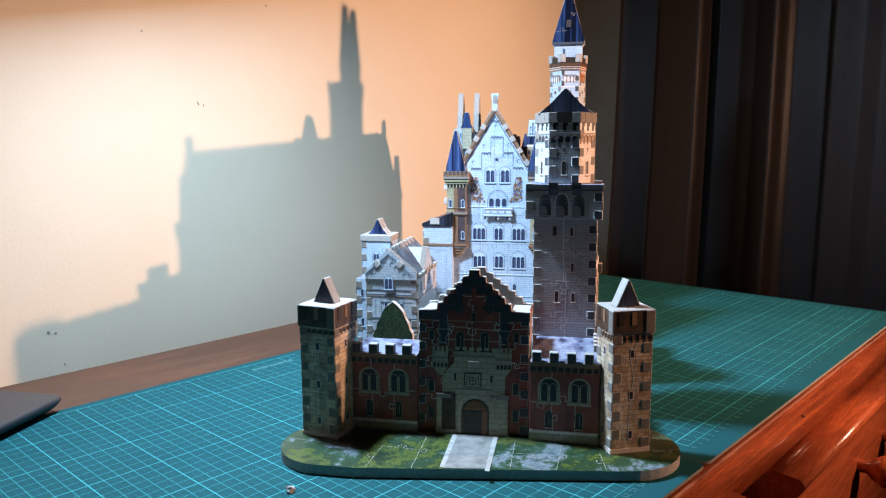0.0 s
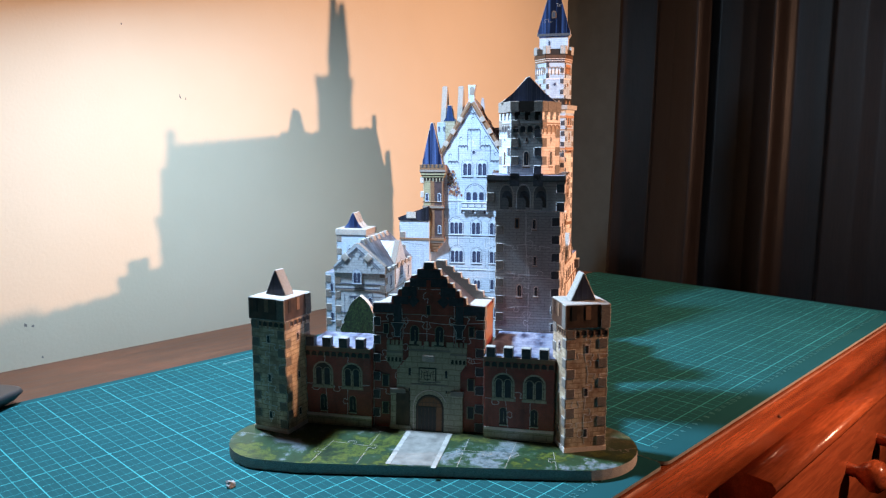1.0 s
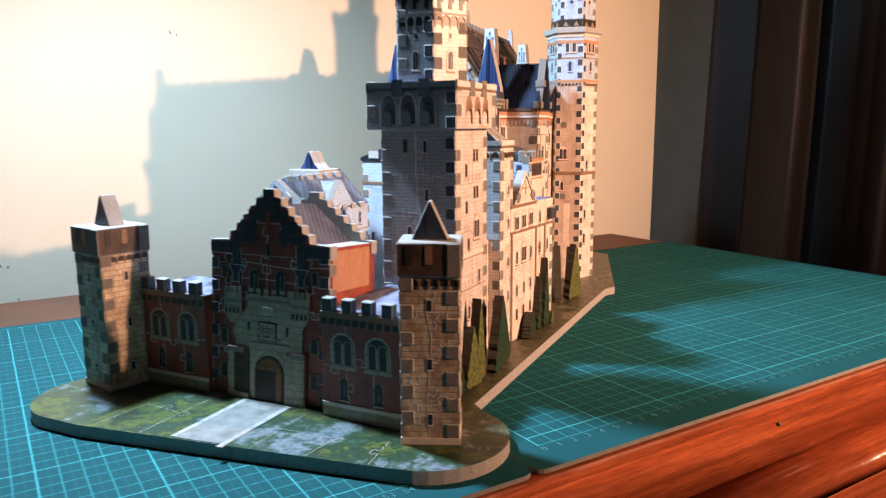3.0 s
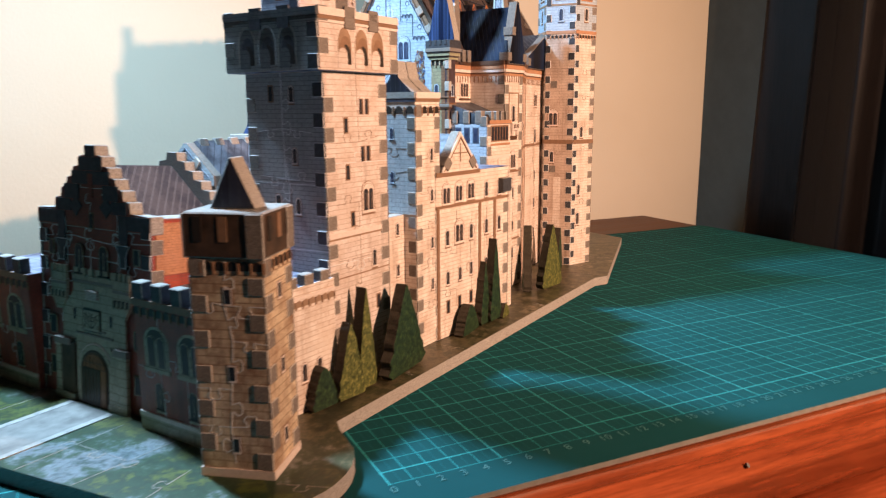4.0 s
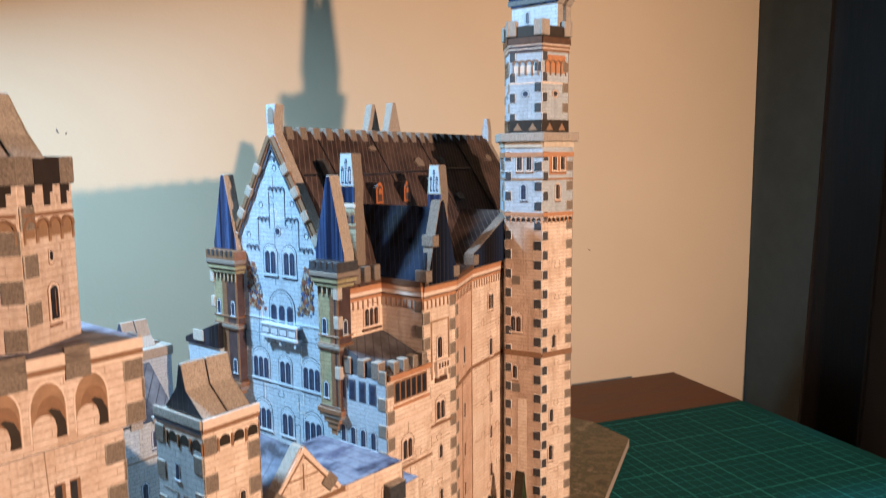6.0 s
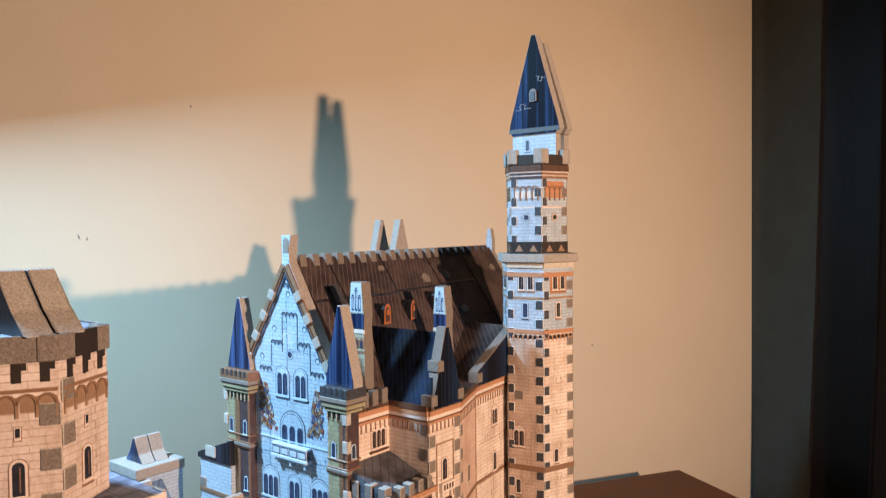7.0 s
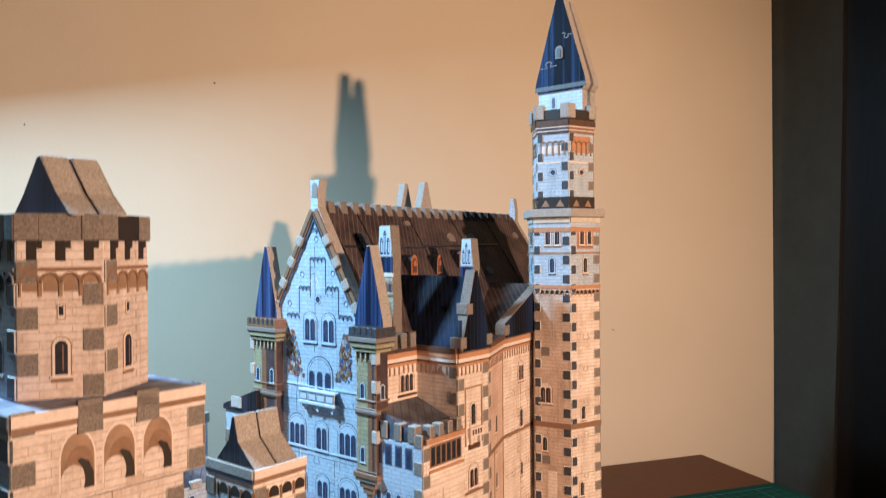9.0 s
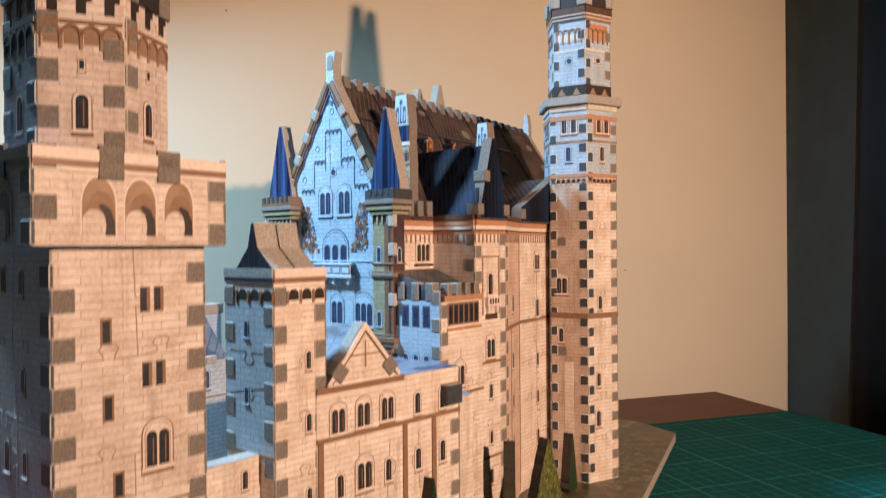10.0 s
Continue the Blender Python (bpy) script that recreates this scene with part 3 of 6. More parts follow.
box_thing("wall_west", -0.95, -0.83, -1.9, 1.262, -0.85, 1.7, WALL, "cream painted plaster wall behind the dresser", "wall")
box_thing("wall_return", -0.95, -0.690, 1.2625, 1.42, -0.85, 1.7, LINING, "dark grey green return of the wall beside the curtain", "wall")
box_thing("wall_north", -0.95, 2.2, 1.4225, 1.55, -0.85, 1.7, ROOMWALL, "plain grey wall behind the curtain", "wall")
box_thing("wall_east", 2.2, 2.3, -1.9, 1.55, -0.85, 1.7, ROOMWALL, "plain grey room wall", "wall")
box_thing("wall_south", -0.95, 2.3, -2.0, -1.9025, -0.85, 1.7, ROOMWALL, "plain grey room wall", "wall")
box_thing("floor", -0.95, 2.3, -2.0, 1.55, -0.93, -0.852, FLOORWOOD, "brown wooden floor", "floor")
box_thing("ceiling", -0.95, 2.3, -2.0, 1.55, 1.7025, 1.8, ROOMWALL, "plain grey ceiling", "ceiling")


def pleat(x):
    """Depth of the curtain: flat valleys turn slowly towards the wall, come forward to a ridge and drop back."""
    keys = ((-0.712, 1.240), (-0.704, 1.233), (-0.668, 1.246), (-0.646, 1.255), (-0.638, 1.247), (-0.600, 1.231), (-0.560, 1.208), (-0.546, 1.202), (-0.542, 1.208), (-0.541, 1.238), (-0.530, 1.251),
            (-0.490, 1.250), (-0.462, 1.240), (-0.430, 1.214), (-0.422, 1.208), (-0.418, 1.213), (-0.417, 1.244), (-0.405, 1.255), (-0.352, 1.254), (-0.345, 1.244), (-0.300, 1.240), (-0.275, 1.244))
    if x > keys[-1][0]:
        return keys[-1][1] - 0.004 * math.sin((x - keys[-1][0]) * 11)
    for (a, p), (b, q) in zip(keys, keys[1:]):
        if x <= b:
            k = max(0.0, (x - a) / (b - a))
            return p + (q - p) * k
    return keys[-1][1]


def curtain():
    """Hanging cloth with deep uneven folds."""
    bm = bmesh.new()
    cols = []
    xs = [-0.712 + 0.002 * i for i in range(760)]
    for x in xs:
        t = x + 0.712
        y = (pleat(x - 0.002) + pleat(x) + pleat(x + 0.002)) / 3 - 0.0003 * math.sin(t * 110 + 1)
        col = []
        for j in range(13):
            z = -0.80 + j * 2.4 / 12
            sway = 0.006 * math.sin(z * 2.2 + t * 7) + 0.003 * math.sin(z * 5 + t * 3)
            col.append(bm.verts.new((x + sway * 0.6 + 0.02 * (z - 0.17), y + sway * 0.4, z)))
        cols.append(col)
    for a, b in zip(cols, cols[1:]):
        for i in range(12):
            bm.faces.new((a[i], b[i], b[i + 1], a[i + 1])).smooth = True
    bmesh.ops.solidify(bm, geom=list(bm.faces), thickness=0.003)
    ob = part("curtain", bm, CURTAIN)
    return tagged(ob, "dark brown satin floor-length curtain hanging in deep folds", "curtain")


curtain()

# dresser: top slab, moulded front edge, body, rails, drawers with knobs
dresser = tagged(new("dresser"), "red varnished wooden dresser with a dark brown top", "dresser")


def extruded(profile, y0, y1):
    """A moulding: an outline in x and z run along y."""
    bm = bmesh.new()
    a = [bm.verts.new((x, y0, z)) for x, z in profile]
    b = [bm.verts.new((x, y1, z)) for x, z in profile]
    n = len(profile)
    bm.faces.new(a)
    bm.faces.new(b[::-1])
    for i in range(n):
        bm.faces.new((a[(i + 1) % n], a[i], b[i], b[(i + 1) % n])).smooth = True
    return bm


bm = bmesh.new()
add_box(bm, BACK, FRONT - 0.016, NEAR, FAR, -0.030, TABLE_Z, k=1.0)
bmesh.ops.bevel(bm, geom=list(bm.edges), offset=0.002, segments=2, affect="EDGES")
part("top", bm, TOPWOOD, dresser, "dark brown wooden top")
edge = [(FRONT - 0.0159, TABLE_Z - 0.0004), (FRONT - 0.006, TABLE_Z - 0.0004)]
edge += [(FRONT - 0.003 + 0.003 * math.sin(a), -0.0060 + 0.0030 * math.cos(a)) for a in [math.pi * i / 6 for i in range(7)]]
edge += [(FRONT - 0.004, -0.0100)]
edge += [(FRONT - 0.004 + 0.009 * math.sin(a), -0.019 + 0.008 * math.cos(a)) for a in [math.pi * (0.05 + 0.75 * i / 9) for i in range(10)]]
edge += [(FRONT - 0.001, -0.0280), (FRONT - 0.001, -0.0414), (FRONT - 0.0159, -0.0414)]
part("edge_moulding", extruded(edge, NEAR, FAR), REDWOOD, dresser, "rounded red varnished edge moulding")
bm = bmesh.new()
add_box(bm, BACK + 0.01, FRONT - 0.018, NEAR + 0.01, FAR - 0.01, -0.84, -0.0305, k=1.0)
part("body", bm, DARKWOOD, dresser)
for y0, y1 in ((NEAR + 0.02, 0.53), (0.590, FAR - 0.02)):
    ledge = [(FRONT - 0.0178, -0.074), (FRONT + 0.008, -0.074), (FRONT + 0.014, -0.068), (FRONT + 0.022, -0.058), (FRONT + 0.026, -0.050), (FRONT + 0.022, -0.045), (FRONT - 0.0178, -0.0415)]
    part("ledge", extruded(ledge, y0, y1), REDWOOD, dresser, "red varnished projecting ledge over a drawer")
    bm = bmesh.new()
    add_box(bm, FRONT - 0.0177, FRONT + 0.006, y0 + 0.01, y1, -0.24, -0.0745, k=1.0)
    bmesh.ops.bevel(bm, geom=list(bm.edges), offset=0.006, segments=3, affect="EDGES")
    drawer = part("drawer", bm, DARKWOOD, dresser)
    for y in ((y0 + 0.26), (y1 - 0.10)):
        bm = bmesh.new()
        prof = [(0.0, 0.007), (0.010, 0.007), (0.016, 0.012), (0.024, 0.017), (0.032, 0.016), (0.038, 0.009), (0.040, 0.0)]
        rows = []
        for d, r in prof:
            rows.append([bm.verts.new((FRONT + 0.005 + d, y + r * math.cos(math.tau * i / 16), -0.125 + r * math.sin(math.tau * i / 16))) for i in range(16)])
        for p, q in zip(rows, rows[1:]):
            for i in range(16):
                bm.faces.new((p[i], p[(i + 1) % 16], q[(i + 1) % 16], q[i])).smooth = True
        bmesh.ops.remove_doubles(bm, verts=bm.verts, dist=1e-6)
        part("knob", bm, REDWOOD, drawer, "turned wooden knob")

bm = bmesh.new()
add_prism(bm, [(0.0011 * math.cos(a) * (1 + 0.3 * math.sin(2 * a)), 0.0008 * math.sin(a)) for a in [math.tau * i / 9 for i in range(9)]], -0.001, 0.0002, k=1.0)
part("nick", bm, DARKCARD, dresser, "small dark nick in the moulding", m=pose(-0.1815, 0.650, -0.0135, 0, 55, 0))

# two cutting mats end to end
MAT_X0, MAT_X1, RULER_X = -0.633, -0.1915, -0.2138


def cutting_mat(y0, y1, zero, label):
    """One mat from y0 to y1; its object origin is where the printed rulers start."""
    pts = []
    r = 0.007
    for cx, cy, a0 in ((MAT_X1 - r, y0 + r, -90), (MAT_X1 - r, y1 - r, 0), (MAT_X0 + r, y1 - r, 90), (MAT_X0 + r, y0 + r, 180)):
        for i in range(5):
            a = radians(a0 + 22.5 * i)
            pts.append((cx + r * math.cos(a) - RULER_X, cy + r * math.sin(a) - zero))
    bm = bmesh.new()
    add_prism(bm, pts, -0.0024, 0.0, 1, 0, k=1.0)
    ob = part("cutting_mat", bm, [MAT, MATEDGE])
    ob.location = (RULER_X, zero, 0)
    tagged(ob, label, "cutting mat", "cutting mats")
    for i in range(0, 58):
        cu = bpy.data.curves.new("ruler_number", "FONT")
        cu.body, cu.size, cu.align_x = str(i), 0.0062, "CENTER"
        tmp = new("tmp", cu)
        bpy.context.view_layer.update()
        me = bpy.data.meshes.new_from_object(tmp.evaluated_get(bpy.context.evaluated_depsgraph_get()))
        bpy.data.objects.remove(tmp)
        bpy.data.curves.remove(cu)
        me.materials.append(MATINK)
        num = new("ruler_number", me)
        num.parent = ob
        num.matrix_local = pose(0.0068, 0.01 * i, 0.0003, 0, 0, 90)
    return ob


mat_a = cutting_mat(-0.1272, 0.4728, -0.1264, "green cutting mat with a pale centimetre grid, under the castle front")
cutting_mat(0.4738, 1.0738, 0.4925, "green cutting mat with a pale centimetre grid, at the curtain end")
bm = bmesh.new()
for i, w in enumerate((0.004, 0.003, 0.003, 0.004, 0.003, 0.003, 0.003, 0.004, 0.003, 0.003)):
    add_box(bm, -0.396, -0.391, 0.552 - 0.0046 * i, 0.552 - 0.0046 * i + w, 0.0001, 0.0003, k=1.0)
part("maker_mark", bm, MATINK, mat_a, "unreadable pale maker's mark printed on the mat")

# flat dark foot of a desk lamp, on the dresser and the corner of the mat
bm = bmesh.new()
outline = []
for cx, cy, a0 in ((0.013, -0.147, 180), (0.137, -0.147, 270), (0.137, -0.013, 0), (0.013, -0.013, 90)):
    outline += [(cx + 0.013 * math.cos(radians(a0 + 15 * i)), cy + 0.013 * math.sin(radians(a0 + 15 * i))) for i in range(7)]
rings = []
for inset, z in ((0.010, 0.0), (0.004, 0.0035), (0.0, 0.0085), (0.0008, 0.0112), (0.003, 0.0120)):
    rings.append([bm.verts.new((0.075 + (x - 0.075) * (1 - inset / 0.075), -0.08 + (y + 0.08) * (1 - inset / 0.08), z)) for x, y in outline])
for lo, hi in zip(rings, rings[1:]):
    for i in range(len(outline)):
        k = (i + 1) % len(outline)
        bm.faces.new((lo[i], lo[k], hi[k], hi[i])).smooth = True
bm.faces.new(rings[-1])
bm.faces.new(rings[0][::-1])
foot = tagged(part("lamp_foot", bm, BLACK), "flat dark grey rounded foot resting on the mat's corner", "lamp foot")
foot.matrix_world = pose(-0.632, 0.2215, 0.0004, 0, 0, -148.7) @ Matrix.Diagonal((1, -1, 1, 1))

# ---------------------------------------------------------------- the model castle
CASTLE = pose(-0.3231, 0.3736, 0.0, 0, 0, 31.6)
castle = tagged(new("model_castle"), "foam-backed jigsaw model of a white hilltop castle on a printed base", "model castle")
castle.matrix_world = CASTLE


def arc(cx, cy, r, a0, a1, n=8):
    return [(cx + r * math.cos(radians(a0 + (a1 - a0) * i / n)), cy + r * math.sin(radians(a0 + (a1 - a0) * i / n))) for i in range(n + 1)]


base_line = [(-68, -49.5), (104, -23.5)] + arc(104.5, 19, 42, -72, 46, 12) + [(117, 60), (110.5, 66), (106, 390), (112, 402), (62, 582), (20, 600), (-118, 590), (-158, 470), (-160, 290), (-142, 160), (-122, 40)]
base_line += arc(-93, -12, 38, 140, 262, 12)
bm = bmesh.new()
add_prism(bm, base_line, 0.3, 7.2, 1, 0)
base = part("base_board", bm, [LAWN, RIMFOAM], castle, "foam board printed with lawn and rock")
bm = bmesh.new()
add_prism(bm, [(-9, -39.5), (19.5, -35.5), (19, 18), (-13, 17.5)], 7.0, 7.45)
part("path", bm, plain("card_grey_path", (0.25, 0.245, 0.23), 0.5, 0.45, 120.0), castle, "pale grey printed path to the gate")
for x in (-12.5, 17.2):
    bm = bmesh.new()
    add_prism(bm, [(x + (0.8 if x < 0 else 1), -39.5), (x + 4, -39), (x + 3, 17.5), (x - 0.5, 17.5)], 7.0, 7.6)
    part("kerb", bm, plain("card_kerb_stone", (0.40, 0.39, 0.37), 0.5, 0.4, 200.0), castle)

for pts in (knob(-60, -46, -58, -10, 1, 4), knob(-30, -43, -31, 14, -1, 4), knob(34, -34, 33, 14, 1, 4), knob(64, -29, 66, 15, -1, 4), knob(96, -24, 92, 2, 1, 3.5), knob(-128, -10, -92, -14, 1, 4), knob(128, 12, 146, 20, -1, 3.5), knob(-58, -12, -31, -14, 1, 4),
            knob(34, -8, 64, -6, -1, 4), knob(93, 130, 108, 131, 1, 3), knob(94, 180, 107, 181, -1, 3), knob(97, 290, 107, 290, 1, 3), knob(80, 400, 108, 402, 1, 4), knob(60, 470, 92, 472, -1, 4)):
    bm = bmesh.new()
    ribbon(bm, pts, 0, 0.28, 0.10)
    part("puzzle_seam", bm, RIMFOAM, base, m=kpose(0, 0, 7.2, rx=-90))


def gate_tower(x, y, rz, d, lift):
    """A square corner tower: stone shaft, crenellated head, two-plate pyramid roof."""
    w = 14.2
    tower = building("gate_tower", castle, rect(-w, w, -d, d), 7.2, 91, BROWNSTONE, RIMFOAM, "brown stone corner tower of the gatehouse")
    tower.matrix_local = kpose(x, y, 0, rz) @ Matrix.Diagonal((1, 1, 1 + lift / 108, 1))
    bm = bmesh.new()
    add_box(bm, -w - 1, w + 1, -d - 1, d + 1, 91, 107.5, 0, 1)
    soften(bm, 0.6)
    part("crenellated_head", bm, [HEADCARD, RIMFOAM], tower, "dark crenellated tower head with a pale top")
    for rot, half, off in ((0, w, d), (90, d, w), (-90, d, w)):
        at = (0, -off) if rot == 0 else ((off, 0) if rot == 90 else (-off, 0))
        arcade(tower, -half, half, 86.5, at, rot, 6, BAND)
        ext = {0: (0, -off - 1), 90: (off + 1, 0), -90: (-off - 1, 0)}[rot]
        for i in range(3):
            xx = -half + (i + 0.5) * 2 * half / 3
            strip(tower, "merlon", xx - 1.7, xx + 1.7, 97, 106, ext, rot, BAND if i % 2 else DARKCARD, 0.3)
        for z in (74, 45, 17):
            window(tower, "rect:0.8", at[0], at[1], z, rot)
        if rot == 0:
            jig(tower, -half, half, 12, 90, at, rot, 2, 5, int(x + 200))
    bm = bmesh.new()
    add_box(bm, -w - 0.5, w + 0.5, -d - 0.5, d + 0.5, 7.2, 10.5)
    part("plinth", bm, TRIM, tower)
    corner_tabs(tower, rect(-w, w, -d, d), (0, 1, 2, 3), 11, 91, 13.3)
    corner_tabs(tower, rect(-w - 1, w + 1, -d - 1, d + 1), (0, 1, 2, 3), 91, 107, 32, 6.6)
    for y0, y1 in ((-4.8, 4.8),):
        bm = bmesh.new()
        add_slab(bm, [(-9, 107.5), (9, 107.5), (0.6, 126), (-0.6, 126)], y0, y1)
        soften(bm, 0.4)
        part("roof", bm, [DARKSLATE, RIMFOAM], tower, "triangular black roof plate with a pale foam edge")
    return tower


gate_tower(-104.5, 11.0, -11, 15.0, -3)
gate_tower(107, 20.0, 23, 13.0, 0)


def battlements(parent, x0, x1, z, at, rz, count, h=7.5, front=None):
    """Foam tabs of a roof plate standing out in a row along a wall top."""
    step = (x1 - x0) / count
    for i in range(count):
        bm = bmesh.new()
        add_box(bm, x0 + step * (i + 0.12), x0 + step * (i + 0.66), -0.8, 4.5, z, z + h, 0, 1)
        soften(bm, 0.4, 1)
        part("merlon", bm, [front or FOAM, RIMFOAM], parent, m=kpose(at[0], at[1], 0, rz))


# gatehouse
gate = building("gatehouse", castle, rect(-40, 40, 0, 50), 7.2, 97, REDBRICK, RIMFOAM, "dark red brick gatehouse with stepped gables")
gate.matrix_local = kpose(1, 21.5, 0, 2.0, rx=-4.5)


def stepped(top, low, half, n=7):
    """A gable outline with level shoulders and n steps on each side."""
    right = [(41.0, 90.0), (41.0, low - 0.5), (half, low - 0.5)]
    for i in range(1, n):
        x, z = half - (half - 3.8) * (i - 1) / (n - 2), low + (top - low) * i / (n - 1)
        right += [(x, z)] if i == n - 1 else [(x, z), (half - (half - 3.8) * i / (n - 2), z)]
    return right + [(-x, z) for x, z in right[::-1]]


for y0, y1, top, half, label in ((-0.8, 6.0, 128, 27, "stepped front gable plate of red brick"), (44, 50.6, 126, 33, "stepped rear gable plate with pale foam edges")):
    bm = bmesh.new()
    add_slab(bm, stepped(top, 98.5, half), y0, y1)
    soften(bm, 0.4)
    part("stepped_gable", bm, [REDBRICK if y0 < 0 else FOAM, RIMFOAM], gate, label)
for x0, x1, z0, z1 in ((-3.6, 3.6, 122.6, 127.6), (-8.4, 8.4, 116.4, 122.4), (-13.6, 13.6, 110.2, 116.2), (-19.4, -8.6, 103.2, 110), (8.6, 19.4, 103.2, 110), (-25.2, -14.6, 97.4, 103), (14.6, 25.2, 97.4, 103),
                       (-40.6, -25.4, 91, 97.2), (25.4, 40.6, 91, 97.2), (-25.2, -19.6, 73.4, 97.2), (19.6, 25.2, 73.4, 97.2)):
    bm = bmesh.new()
    plate(bm, [(x0, z0), (x1, z0), (x1, z1), (x0, z1)], -0.8, 0.35, 0)
    part("step_tab", bm, BLACKTAB, gate)
strip(gate, "brick_slot", -1.6, 1.6, 104, 115, (0, -1.1), 0, REDBRICK, 0.15)
for side in (-1, 1):
    bm = bmesh.new()
    plate(bm, [(side * a, b) for a, b in ((17.6, 84), (27.2, 84), (24.6, 79), (24.6, 74), (20.2, 74), (20.2, 79))][::side], -1.15, 0.2, 0)
    part("key_tab", bm, BLACKTAB, gate)
    bm = bmesh.new()
    ribbon(bm, [(side * a, b) for a, b in ((17.6, 84), (20.2, 79), (20.2, 74), (24.6, 74), (24.6, 79), (27.2, 84), (17.6, 84))], -1.35, 0.3, 0.12)
    part("puzzle_seam", bm, SEAM, gate)
bm = bmesh.new()
add_slab(bm, [(-27, 97), (27, 97), (0, 119)], 6.05, 43.95, 0, 0)
part("roof", bm, SLATE, gate, "brown pitched roof between the stepped gables")
# orange panel over the red brick paints warm light on this side
bm = bmesh.new()
add_box(bm, 39.9, 40.6, 2, 42, 72, 95)
part("side_wall", bm, ORANGEBRICK, gate, "brick side wall in warm-lit orange")
# portal: stone front with corbelled corners and small battlements, piers, arch, panel
bm = bmesh.new()
plate(bm, [(-22.6, 7.2), (23.4, 7.2), (23.4, 50), (18, 58), (18, 67.4), (-14, 67.4), (-14, 60), (-22.6, 50)], -0.85, 0.5, 0)
portal = part("portal", bm, BEIGE, gate, "beige stone portal with small battlements")
for i in range(6):
    bm = bmesh.new()
    add_box(bm, -13.6 + i * 5.4, -10.2 + i * 5.4, -0.5, 0.3, 67.3, 71.2)
    part("merlon", bm, BEIGE, portal, m=kpose(0, -0.85, 0))
strip(portal, "cornice", -14, 18, 64.4, 65.6, (0, -1.35), 0, GREYBAND, 0.3)
for cx, dark in ((-24.2, False), (22.2, False)):
    bm = bmesh.new()
    plate(bm, [(cx - 1.6, 50.4), (cx + 1.6, 50.4), (cx + 5.2, 56), (cx + 5.8, 58.6), (cx + 5.8, 68), (cx - 5.8, 68), (cx - 5.8, 58.6), (cx - 5.2, 56)], -0.85, 1.4, 0)
    bartizan = part("bartizan", bm, BEIGE, portal, "small round corner turret on corbels")
    for i in range(4):
        strip(bartizan, "merlon", cx - 5.8 + i * 3.2, cx - 3.8 + i * 3.2, 67.9, 71.4, (0, -0.85), 0, BEIGE, 1.3)
    strip(bartizan, "turret_band", cx - 6.0, cx + 6.0, 62.4, 63.6, (0, -2.25), 0, GREYBAND, 0.3)
    arcade(bartizan, cx - 5.6, cx + 5.6, 56.2, (0, -2.25), 0, 4, BEIGE, 0.9, DARKCARD)
for x0, x1, x2, m in ((-26.6, -22.8, -12.8, HEADCARD), (25.6, 18.6, 13.4, BEIGE)):
    lo, hi = sorted((x0, x1))
    strip(portal, "pier", lo, hi, 7.2, 36, (0, -1.3), 0, BEIGE, 1.6)
    lo, hi = sorted((x1, x2))
    strip(portal, "pier_side", lo, hi, 7.2, 35, (0, -1.3), 0, m, 1.1)
    lo, hi = sorted((x0, x1 + (6.4 if x0 < 0 else -1.0)))
    strip(portal, "pier_cap", lo - 0.6, hi + 0.6, 33.6, 36.6, (0, -1.3), 0, GREYBAND, 2.2)
    lo, hi = sorted((x0, x2))
    strip(portal, "plinth", lo - 0.5, hi + 0.5, 7.2, 10.2, (0, -1.3), 0, BEIGE, 2.0)
for x0, x1, z in ((-12.4, 14.8, 39.8), (-7.6, 9.4, 42.2)):
    strip(portal, "cornice", x0, x1, z, z + 0.9, (0, -1.3), 0, GREYBAND, 0.5)
for w, h, d, m, name in ((24.6, 29.6, 0.5, TRIM, "arch_ring"), (23.4, 28.8, 0.8, BEIGE, "arch_ring"), (20.2, 26.4, 1.0, DARKCARD, "arch_shadow"), (18.6, 25.4, 1.2, WOODDOOR, "gate_door")):
    bm = bmesh.new()
    plate(bm, arch(w, h, 1.9, 7.2, 18), -1.3, d, 0)
    part(name, bm, m, portal, "dark brown wooden gate in a round arch" if name == "gate_door" else "")
bm = bmesh.new()
plate(bm, [(-6.2, 25.2)] + [(10.0, 25.2)] + [(1.9 + 8.1 * math.cos(math.pi * i / 14), 25.2 + 6.4 * math.sin(math.pi * i / 14)) for i in range(1, 14)], -2.5, 0.3, 0)
lunette = part("lunette", bm, BRONZEWOOD, portal, "orange brown timber lunette over the gate")
for x in (-3.4, -0.8, 1.9, 4.6, 7.2):
    strip(lunette, "glazing_bar", x - 0.15, x + 0.15, 25.2, 30.2, (0, -2.8), 0, DEEPBROWN, 0.15)
strip(lunette, "glazing_bar", -5.6, 9.4, 27.6, 28.0, (0, -2.8), 0, DEEPBROWN, 0.15)
strip(portal, "door_leaf", -6.6, 6.4, 7.6, 24.8, (0, -2.5), 0, DARKCARD, 0.25)
strip(portal, "door_leaf", 6.8, 10.6, 7.6, 24.8, (0, -2.5), 0, BRONZEWOOD, 0.25)
for x in (-4.0, -1.4, 1.2, 3.8):
    strip(portal, "door_board_joint", x - 0.15, x + 0.15, 8, 24.4, (0, -2.75), 0, DEEPBROWN, 0.15)
bm = bmesh.new()
plate(bm, [(-6.6, 41.8), (6.2, 41.8), (6.2, 52.6), (-6.6, 52.6)], -1.3, 0.4, 1)
plate(bm, [(-5.8, 42.6), (5.4, 42.6), (5.4, 51.8), (-5.8, 51.8)], -1.65, 0.3, 0)
